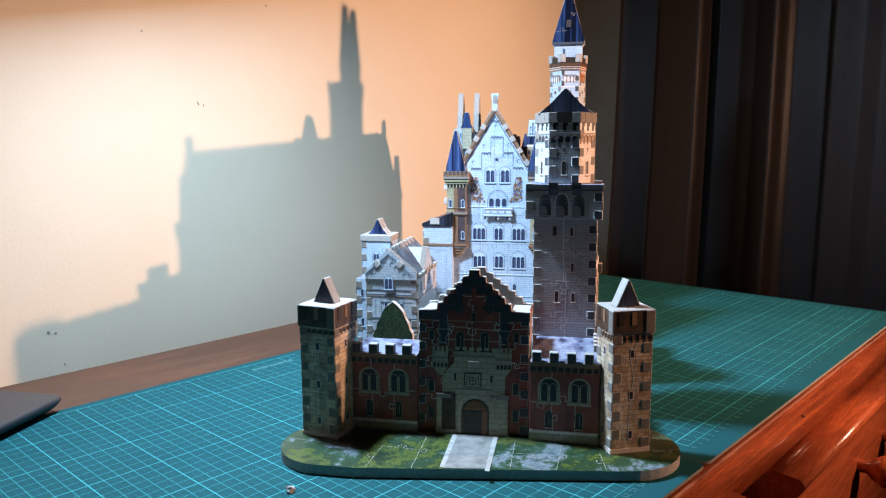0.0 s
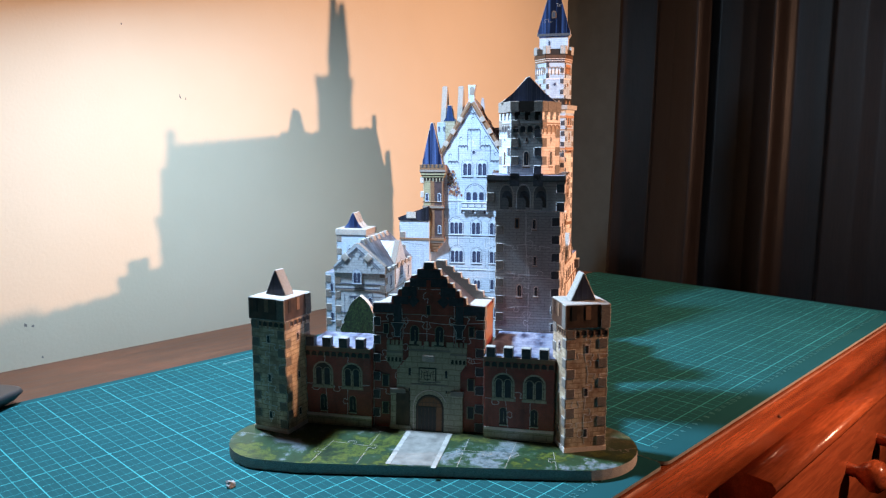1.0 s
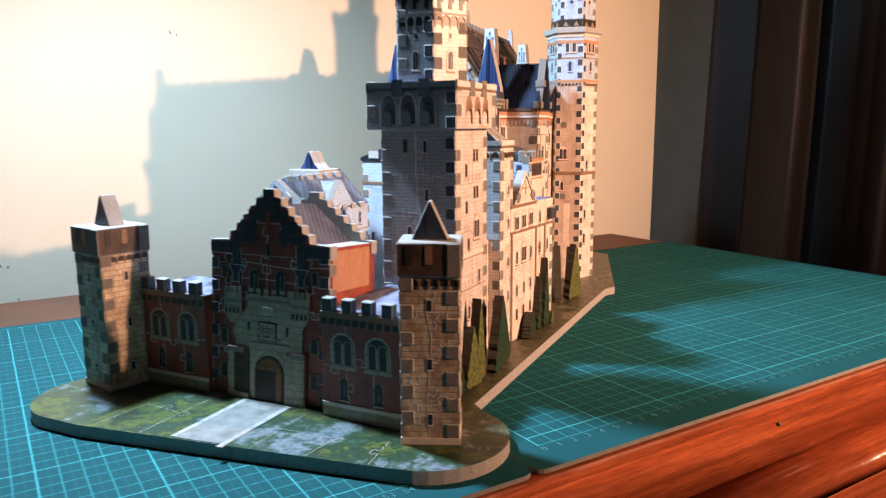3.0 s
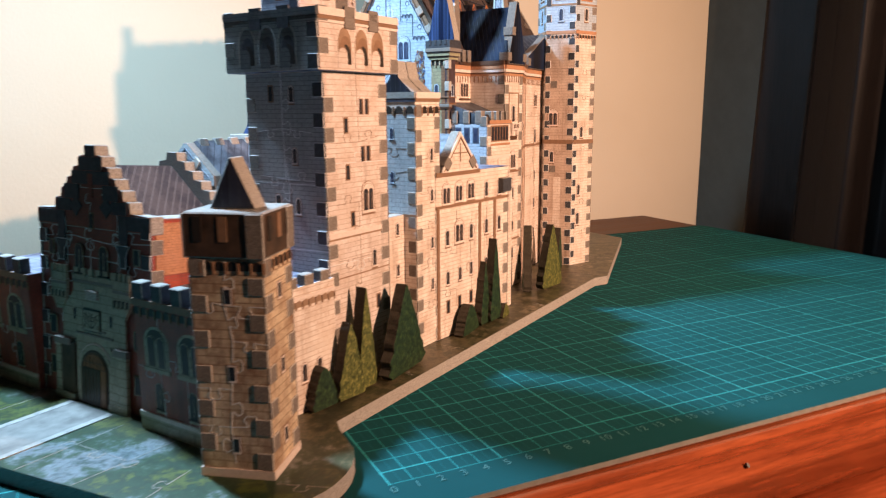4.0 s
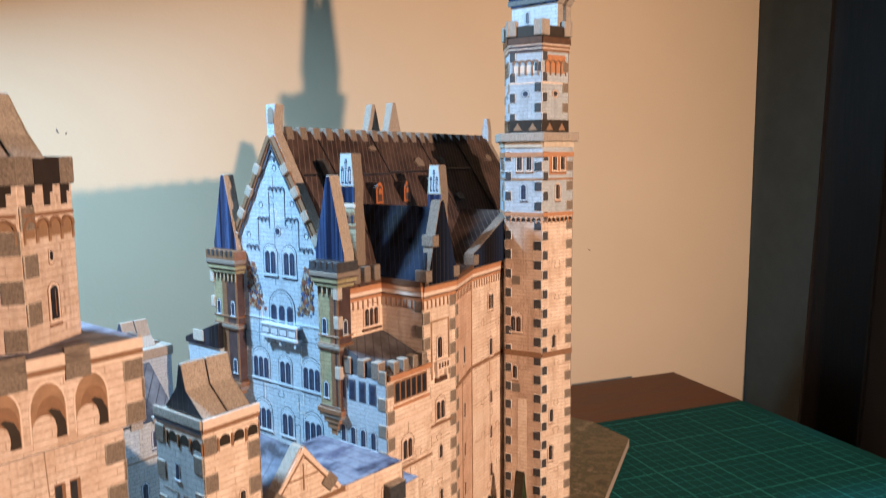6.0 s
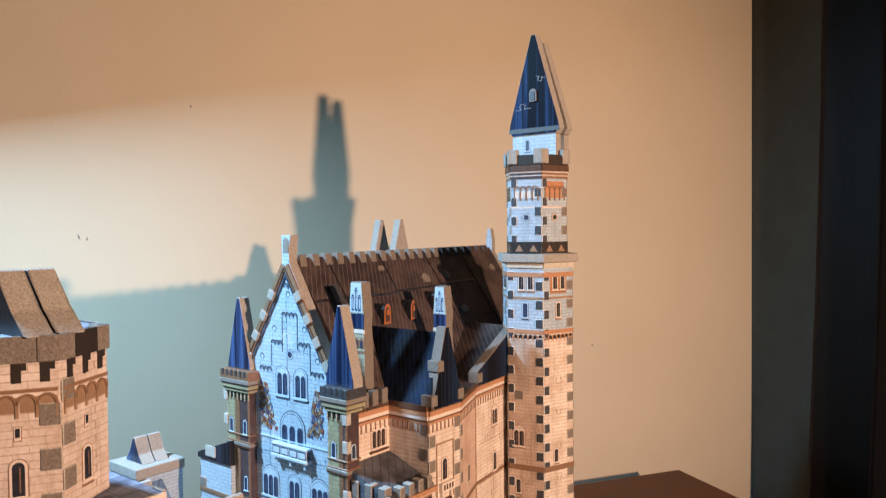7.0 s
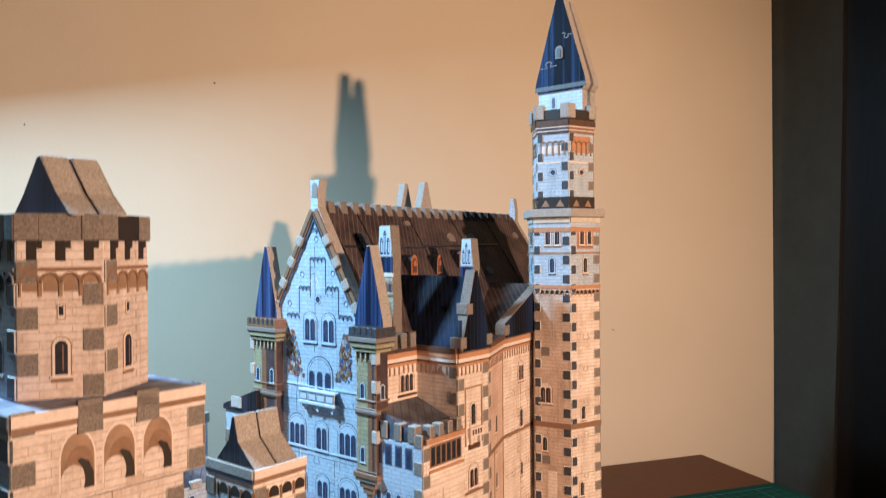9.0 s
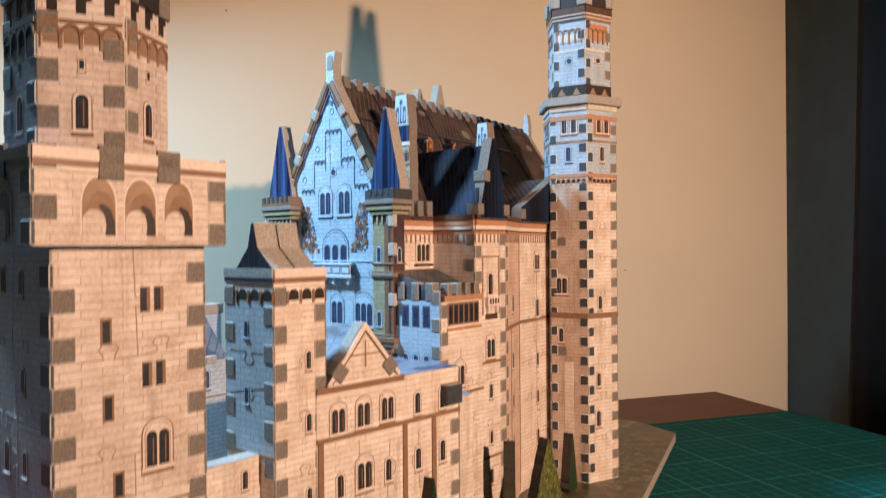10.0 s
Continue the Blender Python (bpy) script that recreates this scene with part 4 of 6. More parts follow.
for pts in ([(-2.6, 45), (-0.2, 43.6), (2.2, 45), (2.2, 49), (-2.6, 49), (-2.6, 45)], [(-5, 43.6), (-4.2, 47), (-4.8, 50.6), (-3.2, 49)], [(4.6, 43.6), (3.8, 47), (4.4, 50.6), (2.8, 49)], [(-1.6, 50.8), (-0.2, 49.6), (1.2, 50.8)], [(-2.6, 47), (2.2, 47)], [(-0.2, 43.6), (-0.2, 49)]):
    ribbon(bm, pts, -1.9, 0.45, 0.15, 1)
part("heraldic_panel", bm, [BEIGE, DARKCARD], portal, "carved stone panel with a coat of arms")
bm = bmesh.new()
add_box(bm, -4.0, 4.8, -1.1, 0.3, 57.0, 61.4)
soften(bm, 0.4)
part("foam_tab", bm, PALERIM, portal, "pale foam tab over the coat of arms", m=kpose(0, -1.3, 0))
for x, z in ((-13.2, 46.4), (13.4, 45.6)):
    window(portal, "slit:0.95", x, -1.35, z, 0, "gate")
for x, z in ((-13.4, 34), (13.6, 33.4)):
    window(portal, "slit:0.6", x, -1.35, z, 0, "gate")
for x in (-10, 8):
    window(gate, "single:1.35", x, -0.85, 69.5, 0, "gate")
    strip(gate, "hood_mould", x - 5, x + 5, 66.8, 68, (0, -0.85), 0, BEIGE, 0.6)
for x in (-31, 31):
    window(gate, "rect:1.0", x, -0.85, 38, 0, "gate")
    window(gate, "rect:1.0", x, -0.85, 18, 0, "gate")
    window(gate, "rect:0.8", x, -0.85, 76.5, 0, "gate")
window(gate, "slit:1.2", 0, -0.85, 105)
window(gate, "slit:1.2", 0, -0.85, 90)
seams(gate, [knob(-41, 84, -14, 86, 1, 4), knob(-14, 86, 12, 84, -1, 4), knob(12, 84, 41, 86, 1, 4), knob(-20, 99, -20, 66, 1, 3), knob(18, 108, 20, 66, -1, 3), knob(-41, 60, -22, 60), knob(22, 61, 41, 60, -1)], 0, -0.85)
for x in (-11, 11):
    bm = bmesh.new()
    plate(bm, [(x - 4.6, 100), (x, 95.4), (x + 4.6, 100), (x, 104.6)], -0.85, 0.35, 0)
    part("diamond_tab", bm, BLACKTAB, gate)
corner_tabs(gate, rect(-40.4, 40.4, -0.6, 50), (0, 1), 8, 97, 13.3, dark=((1, 0), (0, 1)))


jig(gate, -38, 38, 16, 96, (0, -0.85), 0, 4, 4, 61)
jig(gate, -20, 20, 96, 122, (0, -0.8), 0, 2, 2, 62)


def gate_wing(name, x0, x1, y0, y1, rz, side_right):
    wing = building(name, castle, rect(x0, x1, y0, y1), 7.2, 65.5, REDBRICK, PALEROOF, "dark red brick gatehouse wing with pale blue roof and battlements")
    wing.matrix_local = kpose(0, 0, 0, rz)
    strip(wing, "cornice", x0, x1, 62.5, 65.5, (0, y0), 0, BAND, 0.8)
    arcade(wing, x0, x1, 58.8, (0, y0), 0, 10, BAND)
    strip(wing, "plinth", x0, x1, 7.2, 13.6, (0, y0), 0, BEIGE, 0.5)
    strip(wing, "plinth_moulding", x0, x1, 13.6, 15.6, (0, y0), 0, TRIM, 0.8)
    battlements(wing, x0, x1, 65.3, (0, y0), 0, 4, front=BLACKTAB)
    n = 2
    for i in range(n):
        x = x0 + (x1 - x0) * (i + 0.5) / n + (1 if i else -1) * -1.5
        window(wing, "twin:1.5", x, y0, 37, 0, "gate")
        window(wing, "single:1.15", x, y0, 19, 0, "gate")
    if side_right:
        s = part("side_wall", (lambda b: (add_box(b, x1 - 0.4, x1 + 0.5, y0 + 28, y1, 7.2, 65.7), b)[1])(bmesh.new()), CREAM, wing, "cream stone side wall")
        battlements(wing, y0 + 30, y1, 65.6, (x1 + 0.3, 0), 90, 4, 5)
        strip(wing, "cornice", y0 + 28, y1, 60, 61.6, (x1 + 0.5, 0), 90, TRIM, 0.5)
        arcade(wing, y0 + 29, y1, 56.6, (x1 + 0.5, 0), 90, 10, NICHE, 0.9, NICHE)
        for y in (y0 + 50, y0 + 60):
            window(wing, "single:0.9", x1 + 0.5, y, 22, 90)
    jig(wing, x0 + 1, x1 - 1, 14, 60, (0, y0), 0, 3, 2, int(x0 + 100))
    return wing


gate_wing("gate_wing", -90, -39.5, 17.5, 60, 0, False)
gate_wing("gate_wing", 42.5, 91, 17.0, 89, 0, True)

# keep
KEEP = rect(39, 88, 90, 137)
keep = building("keep", castle, KEEP, 7.2, 161, GREYSTONE, RIMFOAM, "tall square stone keep with an overhanging head")
corner_tabs(keep, KEEP, (0, 1, 2), 12, 160, 13.6, dark=((1, 0),))
BOX = rect(33, 91.5, 84, 142.5)
head = building("keep_head", castle, BOX, 159.5, 186.5, GREYSTONE, PALEROOF, "overhanging head of the keep with pointed arches")
corner_tabs(head, BOX, (0, 1, 2), 160, 187, 13.6, dark=((1, 0),))
# front (rz 0) coloured as shaded, side (rz 90) as lit
for rz, at, a0, a1 in ((0, (0, 84), 33, 91.5), (90, (91.5, 0), 84, 142.5)):
    for i, x in enumerate((101.6, 113.8, 126.0) if rz else (47.8, 60.8, 73.2)):
        bm = bmesh.new()
        plate(bm, arch(10.4, 17.2, x, 162.6, 10, 1.6), 0, 0.12, 3)
        plate(bm, arch(9.4, 16.4, x, 162.6, 10, 1.6), 0, 0.18, 0)
        plate(bm, arch(7.6, 12.6, x + 0.6, 162.6, 10, 1.5), 0, 0.22, 4)
        plate(bm, [(x + 1.6, 162.8), (x + 4.5, 162.8), (x + 4.4, 167), (x + 3.0, 170.4), (x + 0.8, 171.6), (x - 0.2, 171.0), (x + 1.4, 168.6), (x + 2.0, 165.5)], 0, 0.3, 1)
        plate(bm, arch(6.6, 8.8, x - 1.4, 161.2, 10, 1.1), 0, 0.26, 2)
        part("pointed_arch", bm, [NICHE if rz else DARKSHADESTONE, DARKCARD, GREYSTONE if rz else DARKSHADESTONE, TRIM if rz else SHADESTONE, BAND if rz else BLACKTAB], head, m=kpose(at[0], at[1] - (0 if rz else 0.13), 0, rz))
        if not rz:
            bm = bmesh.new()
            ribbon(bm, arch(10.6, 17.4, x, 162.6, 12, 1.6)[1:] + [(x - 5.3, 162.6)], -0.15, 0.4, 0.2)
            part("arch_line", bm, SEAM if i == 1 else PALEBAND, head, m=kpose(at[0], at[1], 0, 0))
    strip(head, "rim_fillet", a0, a1, 180.2, 181.4, at, rz, TRIM if rz else SHADESTONE, 0.4)
    strip(head, "rim_band", a0, a1, 183.2, 186.5, at, rz, TRIM if rz else DARKSHADESTONE, 0.8)
    strip(head, "rim_line", a0, a1, 181.5, 183.1, at, rz, BAND if rz else DARKSHADESTONE, 0.5)
    for f in (0.36, 0.66):
        x = a0 + (a1 - a0) * f
        strip(head, "roof_tab", x - 3.6, x + 3.6, 178.5, 188, at, rz, FOAM if rz else BLACKTAB, 0.8)
for rz, at, rows in ((90, (88, 0), ((140, "two_slits:0.95", 119), (131.5, "slit:1.2", 105), (117.5, "two_slits:0.95", 119.5), (109.5, "slit:1.2", 105.5), (93.2, "pair:1.25", 120.5), (86.8, "slit:1.2", 108.4), (64.8, "single:0.9", 124.5), (44, "single:0.9", 109), (42, "slit:1.2", 127))),
                     (0, (0, 90), ((146.2, "slit:1.25", 55.4), (146.2, "single:0.78", 68.5), (118, "single:0.76", 69.4), (93.4, "single:1.0", 57.6), (94, "single:0.8", 70.4)))):
    for z, kind, x in rows:
        window(keep, kind, *((88, x) if rz else (x, 89.87)), z, rz)
strip(keep, "string_course", 90.3, 136.7, 82.5, 85.0, (88, 0), 90, TRIM, 0.35)
strip(keep, "course_line", 90.3, 136.7, 81.6, 82.4, (88, 0), 90, NICHE, 0.25)
strip(keep, "course_line", 90.3, 136.7, 62.4, 63.0, (88, 0), 90, NICHE, 0.2)
# grey panels over the pinkish stone paint the front faces' shade
strip(keep, "front_panel", 39.3, 87.7, 7.4, 159, (0, 90), 0, SHADESTONE, 0.12)
strip(head, "front_panel", 33.4, 91.1, 160, 186, (0, 84), 0, SHADESTONE, 0.12)
seams(keep, [knob(39, 108, 88, 108, -1, 4), knob(39, 76, 88, 77, 1, 4), knob(62, 160, 63, 108, 1, 4)], 0, 90)
seams(keep, [knob(90, 118, 137, 117, 1, 4), knob(90, 70, 137, 69, -1, 4)], 88, 0, 90)
jig(keep, 46, 81, 12, 158, (0, 89.87), 0, 2, 6, 11)
jig(keep, 97, 130, 12, 158, (88, 0), 90, 2, 5, 12, SEAMDARK)
jig(head, 40, 84, 161, 181, (0, 83.87), 0, 2, 1, 13)
HEX = ring(6, 23.5, 0, 61.5, 113)
top = building("keep_turret", castle, HEX, 186.5, 241, GREYSTONE, PALEROOF, "six-sided turret of the keep with battlements")
corner_tabs(top, HEX, (3, 4, 5, 0), 187, 233, 13.6, 6.0, dark=((5, 0), (4, 0)))
for i in range(6):
    nrm = 30 + 60 * i
    at = (61.5 + 20.35 * math.cos(radians(nrm)), 113 + 20.35 * math.sin(radians(nrm)))
    rz = nrm + 90
    # face 3 white as cool-lit, face 4 grey as shaded: light painted in card
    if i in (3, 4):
        strip(top, "front_panel", -11.6, 11.6, 187, 233, at, rz, WHITE if i == 3 else SHADESTONE, 0.12)
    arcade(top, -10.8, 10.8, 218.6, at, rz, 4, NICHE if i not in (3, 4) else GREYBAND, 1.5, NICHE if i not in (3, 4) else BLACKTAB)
    for x in (-8.1, -2.7, 2.7, 8.1):
        bm = bmesh.new()
        ribbon(bm, [(x + 2.6 * math.cos(radians(a)), 221.0 + 2.9 * math.sin(radians(a))) for a in range(0, 181, 20)], -0.1, 0.8, 0.5)
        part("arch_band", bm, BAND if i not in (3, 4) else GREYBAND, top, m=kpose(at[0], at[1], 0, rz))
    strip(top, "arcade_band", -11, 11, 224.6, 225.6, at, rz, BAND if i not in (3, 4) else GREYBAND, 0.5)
    for x in (-7.6, 0, 7.6):
        strip(top, "crenel", x - 1.3, x + 1.3, 227.5, 234, at, rz, DARKCARD, 0.25)
        strip(top, "crenel", x - 1.3, x + 2.7, 231.2, 234, at, rz, DARKCARD, 0.22)
    window(top, "single:1.15", at[0], at[1], 194, rz)
    window(top, "rect:0.45", at[0], at[1], 211, rz)
    strip(top, "roof_tab", -5.5, 5.5, 233.5, 241.5, at, rz, FOAM if i % 2 else DARKCARD, 0.9)
    bm = bmesh.new()
    add_box(bm, -12.2, -5.6, -0.9, 3, 233.5, 241.5)
    add_box(bm, 5.6, 12.2, -0.9, 3, 233.5, 241.5)
    soften(bm, 0.3)
    part("roof_rim", bm, FOAM, top, m=kpose(at[0], at[1], 0, rz))
for y0, y1 in ((104, 112.6), (113.4, 122)):
    bm = bmesh.new()
    add_slab(bm, [(39.5, 241), (83.5, 241), (73, 248), (62.6, 260.5), (60.4, 260.5), (50, 248)], y0, y1)
    soften(bm, 0.5)
    part("roof", bm, [DARKSLATE, RIMFOAM], top, "curved black roof plate with a foam edge")

# wall between keep and chapel
link = building("link_wall", castle, rect(70, 77.5, 137.2, 166), 7.2, 84.8, CREAM, RIMFOAM, "cream stone wall linking the keep and the chapel")
for z in (28, 51.2, 74.2):
    window(link, "single:0.72", 77.5, 159, z, 90)

# chapel tower
CHAP = rect(57, 86, 165.5, 189.5)
chapel = building("chapel_tower", castle, CHAP, 7.2, 150, CREAM, RIMFOAM, "slim square chapel tower of pale stone")
corner_tabs(chapel, CHAP, (0, 1, 2), 9, 148, 13.6, 5.6)
for rz, at, a0, a1 in ((0, (0, 165.5), 57, 86), (90, (86, 0), 165.5, 189.5)):
    arcade(chapel, a0, a1, 140, at, rz, 4, BAND, 1.2)
    strip(chapel, "rim_band", a0, a1, 148.2, 151.5, at, rz, RIMFOAM if rz == 0 else TRIM, 0.8)
    strip(chapel, "rim_line", a0, a1, 146.4, 148.1, at, rz, INKBLUE if rz == 0 else BAND, 0.5)
# grey-white panel paints the cool light on the upper front
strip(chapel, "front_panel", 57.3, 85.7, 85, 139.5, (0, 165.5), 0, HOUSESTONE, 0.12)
for z in (126.5, 102.4, 79):
    window(chapel, "single:0.66", 70, 165.4, z, 0, True)
for z in (114.5, 91.6, 64.3, 40):
    window(chapel, "single:0.72", 86, 181, z, 90)
strip(chapel, "string_course", 57, 86, 83.6, 85, (0, 165.5), 0, BAND, 0.4)
for y0, y1 in ((168, 177.7), (178.3, 188)):
    bm = bmesh.new()
    add_slab(bm, [(59, 150.5), (84, 150.5), (73, 159), (71.5, 168.5), (69.5, 168.5), (68, 159)], y0, y1)
    soften(bm, 0.4)
    part("roof", bm, [DARKSLATE, RIMFOAM], chapel, "curved black roof plate with a foam edge")

jig(chapel, 170, 188, 12, 138, (86, 0), 90, 1, 6, 21, SEAMDARK)
jig(chapel, 60, 83, 92, 138, (0, 165.37), 0, 1, 3, 22, GREYBAND)

# side wing with the small pediment
WING = [(40, 184.2), (86.6, 184.2), (92.5, 262), (40, 262)]
wing = building("side_wing", castle, WING, 7.2, 106, CREAM, PALEROOF, "cream stone side wing with rows of arched windows")
WA = math.degrees(math.atan2(262 - 184.2, 92.5 - 86.6))
corner_tabs(wing, WING, (2,), 8, 106, 13.6, 6.0)
wat = (86.6, 184.2)
wl = math.hypot(5.9, 77.8)
strip(wing, "string_course", 0, wl, 85.6, 87.2, wat, WA, BAND, 0.5)
strip(wing, "cornice", 0, 44, 104, 106.5, wat, WA, BAND, 0.7)
for x in (1.6, 44.5, 61.5):
    strip(wing, "pilaster", x - 1.2, x + 1.2, 8, 85.5, wat, WA, BAND, 0.6)
bm = bmesh.new()
add_slab(bm, [(4, 106), (42, 106), (24, 129.5), (22, 129.5)], -0.8, 5.5)
soften(bm, 0.35)
part("pediment", bm, [CREAM, RIMFOAM], wing, "small triangular pediment of cream stone", m=kpose(wat[0], wat[1], 0, WA))
bm = bmesh.new()
ribbon(bm, [(5, 107), (23, 128), (41, 107)], -0.8, 1.6, 0.5)
part("raking_cornice", bm, TRIM, wing, m=kpose(wat[0], wat[1], 0, WA))
bm = bmesh.new()
ribbon(bm, [(6.5, 107.2), (23, 126.2), (39.5, 107.2)], -0.8, 0.6, 0.7)
ribbon(bm, [(16, 117), (30, 117)], -0.8, 0.5, 0.3)
ribbon(bm, [(23, 112), (23, 122.5)], -0.8, 0.5, 0.3)
part("pediment_line", bm, BAND, wing, m=kpose(wat[0], wat[1], 0, WA))
for x, z, tilt in ((10, 111.5, 49), (36, 111.5, -49)):
    bm = bmesh.new()
    add_box(bm, -3.2, 3.2, -1.6, 5, -3.4, 2.6)
    soften(bm, 0.3)
    part("raking_tab", bm, FOAM, wing, m=kpose(wat[0], wat[1], 0, WA) @ kpose(x, 0, z, ry=-tilt))
bm = bmesh.new()
add_slab(bm, [(4, 106.1), (42, 106.1), (23, 128)], 5.6, 46, 0, 0)
part("roof", bm, PALEROOF, wing, "pale blue pitched roof behind the pediment", m=kpose(wat[0], wat[1], 0, WA))


def on_wing(kind, x, z):
    d = Vector((math.cos(radians(WA)), math.sin(radians(WA)))) * x
    window(wing, kind, wat[0] + d.x, wat[1] + d.y, z, WA)


for x, z in ((10, 88.2), (22.5, 88.6), (35, 89)):
    on_wing("pair:1.05", x, z)
on_wing("round:0.6", 23, 112)
on_wing("pair:1.2", 22.8, 64)
for x, z in ((10.8, 63.6), (35.4, 64.6), (52.2, 65.6), (52.0, 89), (67, 89), (67, 66)):
    on_wing("single:0.98", x, z)
for x, z in ((11.2, 40), (23.6, 40.6), (35.4, 42), (52, 42)):
    on_wing("single:0.86", x, z)
for x, z in ((11.4, 22), (23, 22.8), (35.2, 23.6)):
    on_wing("slit:1.3", x, z)
strip(wing, "cornice_fillet", 0, 43, 102.6, 103.6, wat, WA, TRIM, 0.4)

bm = bmesh.new()
add_box(bm, 66, 76, -4.0, 6, 90, 99, 0, 1)
soften(bm, 0.4)
part("oriel", bm, [BLACKTAB, RIMFOAM], wing, "tiny dark oriel with a pale foam top", m=kpose(wat[0], wat[1], 0, WA))

jig(wing, 3, 68, 12, 82, wat, WA, 4, 3, 51, SEAMDARK)

building("link_block", castle, rect(56, 86, 262.3, 280.7), 7.2, 90, CREAM, PALEROOF, "low cream stone block between wing and bay")

# palace
SWING = 7.3        # the palace behind its gable swings a little to the courtyard side


def palace_pose(x, y):
    """Plan coordinates written along the palace's own axis, turned about the foot of the gable."""
    a = radians(SWING)
    return -16.5 + math.cos(a) * (x + 16.5) - math.sin(a) * (y - 287), 287 + math.sin(a) * (x + 16.5) + math.cos(a) * (y - 287)


PAL = [(-66, 290), (32, 290), (32, 316), (61, 316), (61, 344), (45.5, 381), (38.5, 432), palace_pose(30, 536), palace_pose(-62, 536)]
palace = building("palace", castle, PAL, 7.2, 176, CREAM, SLATE, "tall cream stone palace with orange cornices")
bm = bmesh.new()
add_slab(bm, [(-66, 7.2), (34, 7.2), (34, 174), (-14, 254), (-13.5, 262), (-11.8, 269.5), (-20.2, 269.5), (-19.5, 262), (-19, 254), (-66, 174)], 284, 290)
soften(bm, 0.35)
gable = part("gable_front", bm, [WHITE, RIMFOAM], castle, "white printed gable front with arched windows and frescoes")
for side in (-1, 1):
    bm = bmesh.new()
    x1 = -16.5 + side * 47
    ribbon(bm, [(x1 + side * 1.0, 175), (-16.5 + side * 1.0, 252)], 284, 4.2, 1.1)
    part("raking_cornice", bm, BAND, gable, "brown moulding along the gable edge")
    bm = bmesh.new()
    ribbon(bm, [(x1 - side * 2.6, 175), (-16.5 - side * 0.6, 247.5)], 284, 0.8, 0.7)
    part("raking_fillet", bm, INKBLUE, gable)
    bm = bmesh.new()
    ribbon(bm, [(x1 + side * 0.4, 175), (-16.5 + side * 0.4, 251)], 282.9, 0.7, 0.3)
    part("raking_line", bm, DEEPBROWN, gable)
    for f in (0.30, 0.46, 0.62, 0.78):
        x, z = x1 + side * 1.2 + (-16.5 - x1) * f, 175 + (252 - 175) * f
        bm = bmesh.new()
        add_box(bm, -2.6, 2.6, -2.2, 1, -2.8, 2.8)
        soften(bm, 0.3)
        part("edge_tab", bm, RIMFOAM, gable, m=kpose(x, 284, z, ry=-side * 31))
for z, xs, kind in ((177.6, (-20.8, -5.2), "pair:1.45"), (116.6, (-32.6, 9.6), "triple:1.4"), (116.6, (-11.7,), "pair:1.42"), (86.6, (-32.1, 9.5), "triple:1.4"), (86.6, (-11.2,), "pair:1.42"), (58.8, (-34, -10.4), "pair:1.05"), (58.8, (5.5,), "single:1.2"), (29, (-34, -10.4, 7.5), "pair:1.3")):
    for x in xs:
        window(gable, kind, x, 284, z, 0, True)
bm = bmesh.new()
plate(bm, arch(22.0, 19.6, -12.7, 150.0, 16), 284, 0.2, 0)
plate(bm, arch(20.8, 19.0, -12.7, 150.0, 16), 284, 0.26, 1)
plate(bm, arch(18.6, 17.9, -12.7, 150.0, 16), 284, 0.30, 0)
plate(bm, arch(18.0, 17.6, -12.7, 150.0, 16), 284, 0.34, 1)
for x in (-19.4, -12.7, -6.0):
    plate(bm, arch(5.0, 10.6, x, 150.2), 284, 0.38, 0)
    plate(bm, arch(3.7, 9.8, x, 150.6), 284, 0.44, 2)
part("blind_arch", bm, [INKBLUE, WHITE, PANEBLUE], gable, "wide white blind arch over three lights")
window(gable, "round:1.1", -14.0, 284, 201.5, 0, True)
bm = bmesh.new()
add_box(bm, -27.0, 3.2, -4.2, 0.2, 142.2, 144.0)
add_box(bm, -26.6, 2.8, -3.8, -3.0, 143.9, 149.4)
add_box(bm, -27.0, 3.2, -4.2, 0.2, 149.3, 150.6)
for x in (-24, -12.0, 0.2):
    add_box(bm, x - 1.1, x + 1.1, -3.0, 0.2, 138.6, 142.3)
soften(bm, 0.25)
balcony = part("balcony", bm, WHITETRIM, gable, "white stone balcony on three brackets", m=kpose(0, 284, 0))
for i in range(4):
    bm = bmesh.new()
    x = -26.0 + i * 7.3
    plate(bm, [(x, 144.6), (x + 6.5, 144.6), (x + 6.5, 148.8), (x, 148.8)], -3.8, 0.12, 0)
    plate(bm, [(x + 0.5, 145.1), (x + 6.0, 145.1), (x + 6.0, 148.3), (x + 0.5, 148.3)], -3.8, 0.2, 1)
    part("balcony_panel", bm, [INKBLUE, WHITETRIM], balcony)
for i in range(3):
    strip(gable, "bracket_shadow", -27.5 + i * 12.0, -25.1 + i * 12.0, 138.4, 142.2, (0, 284), 0, INKBLUE, 0.3)
for z in (151.6, 115.6, 79.0, 56):
    strip(gable, "string_course", -58, 28, z - 0.3, z + 0.5, (0, 284), 0, WHITETRIM, 0.5)
    strip(gable, "course_shadow", -58, 28, z - 0.7, z - 0.3, (0, 284), 0, INKBLUE, 0.2)
# wall paintings: overlapping patches of colour
rnd = random.Random(77)
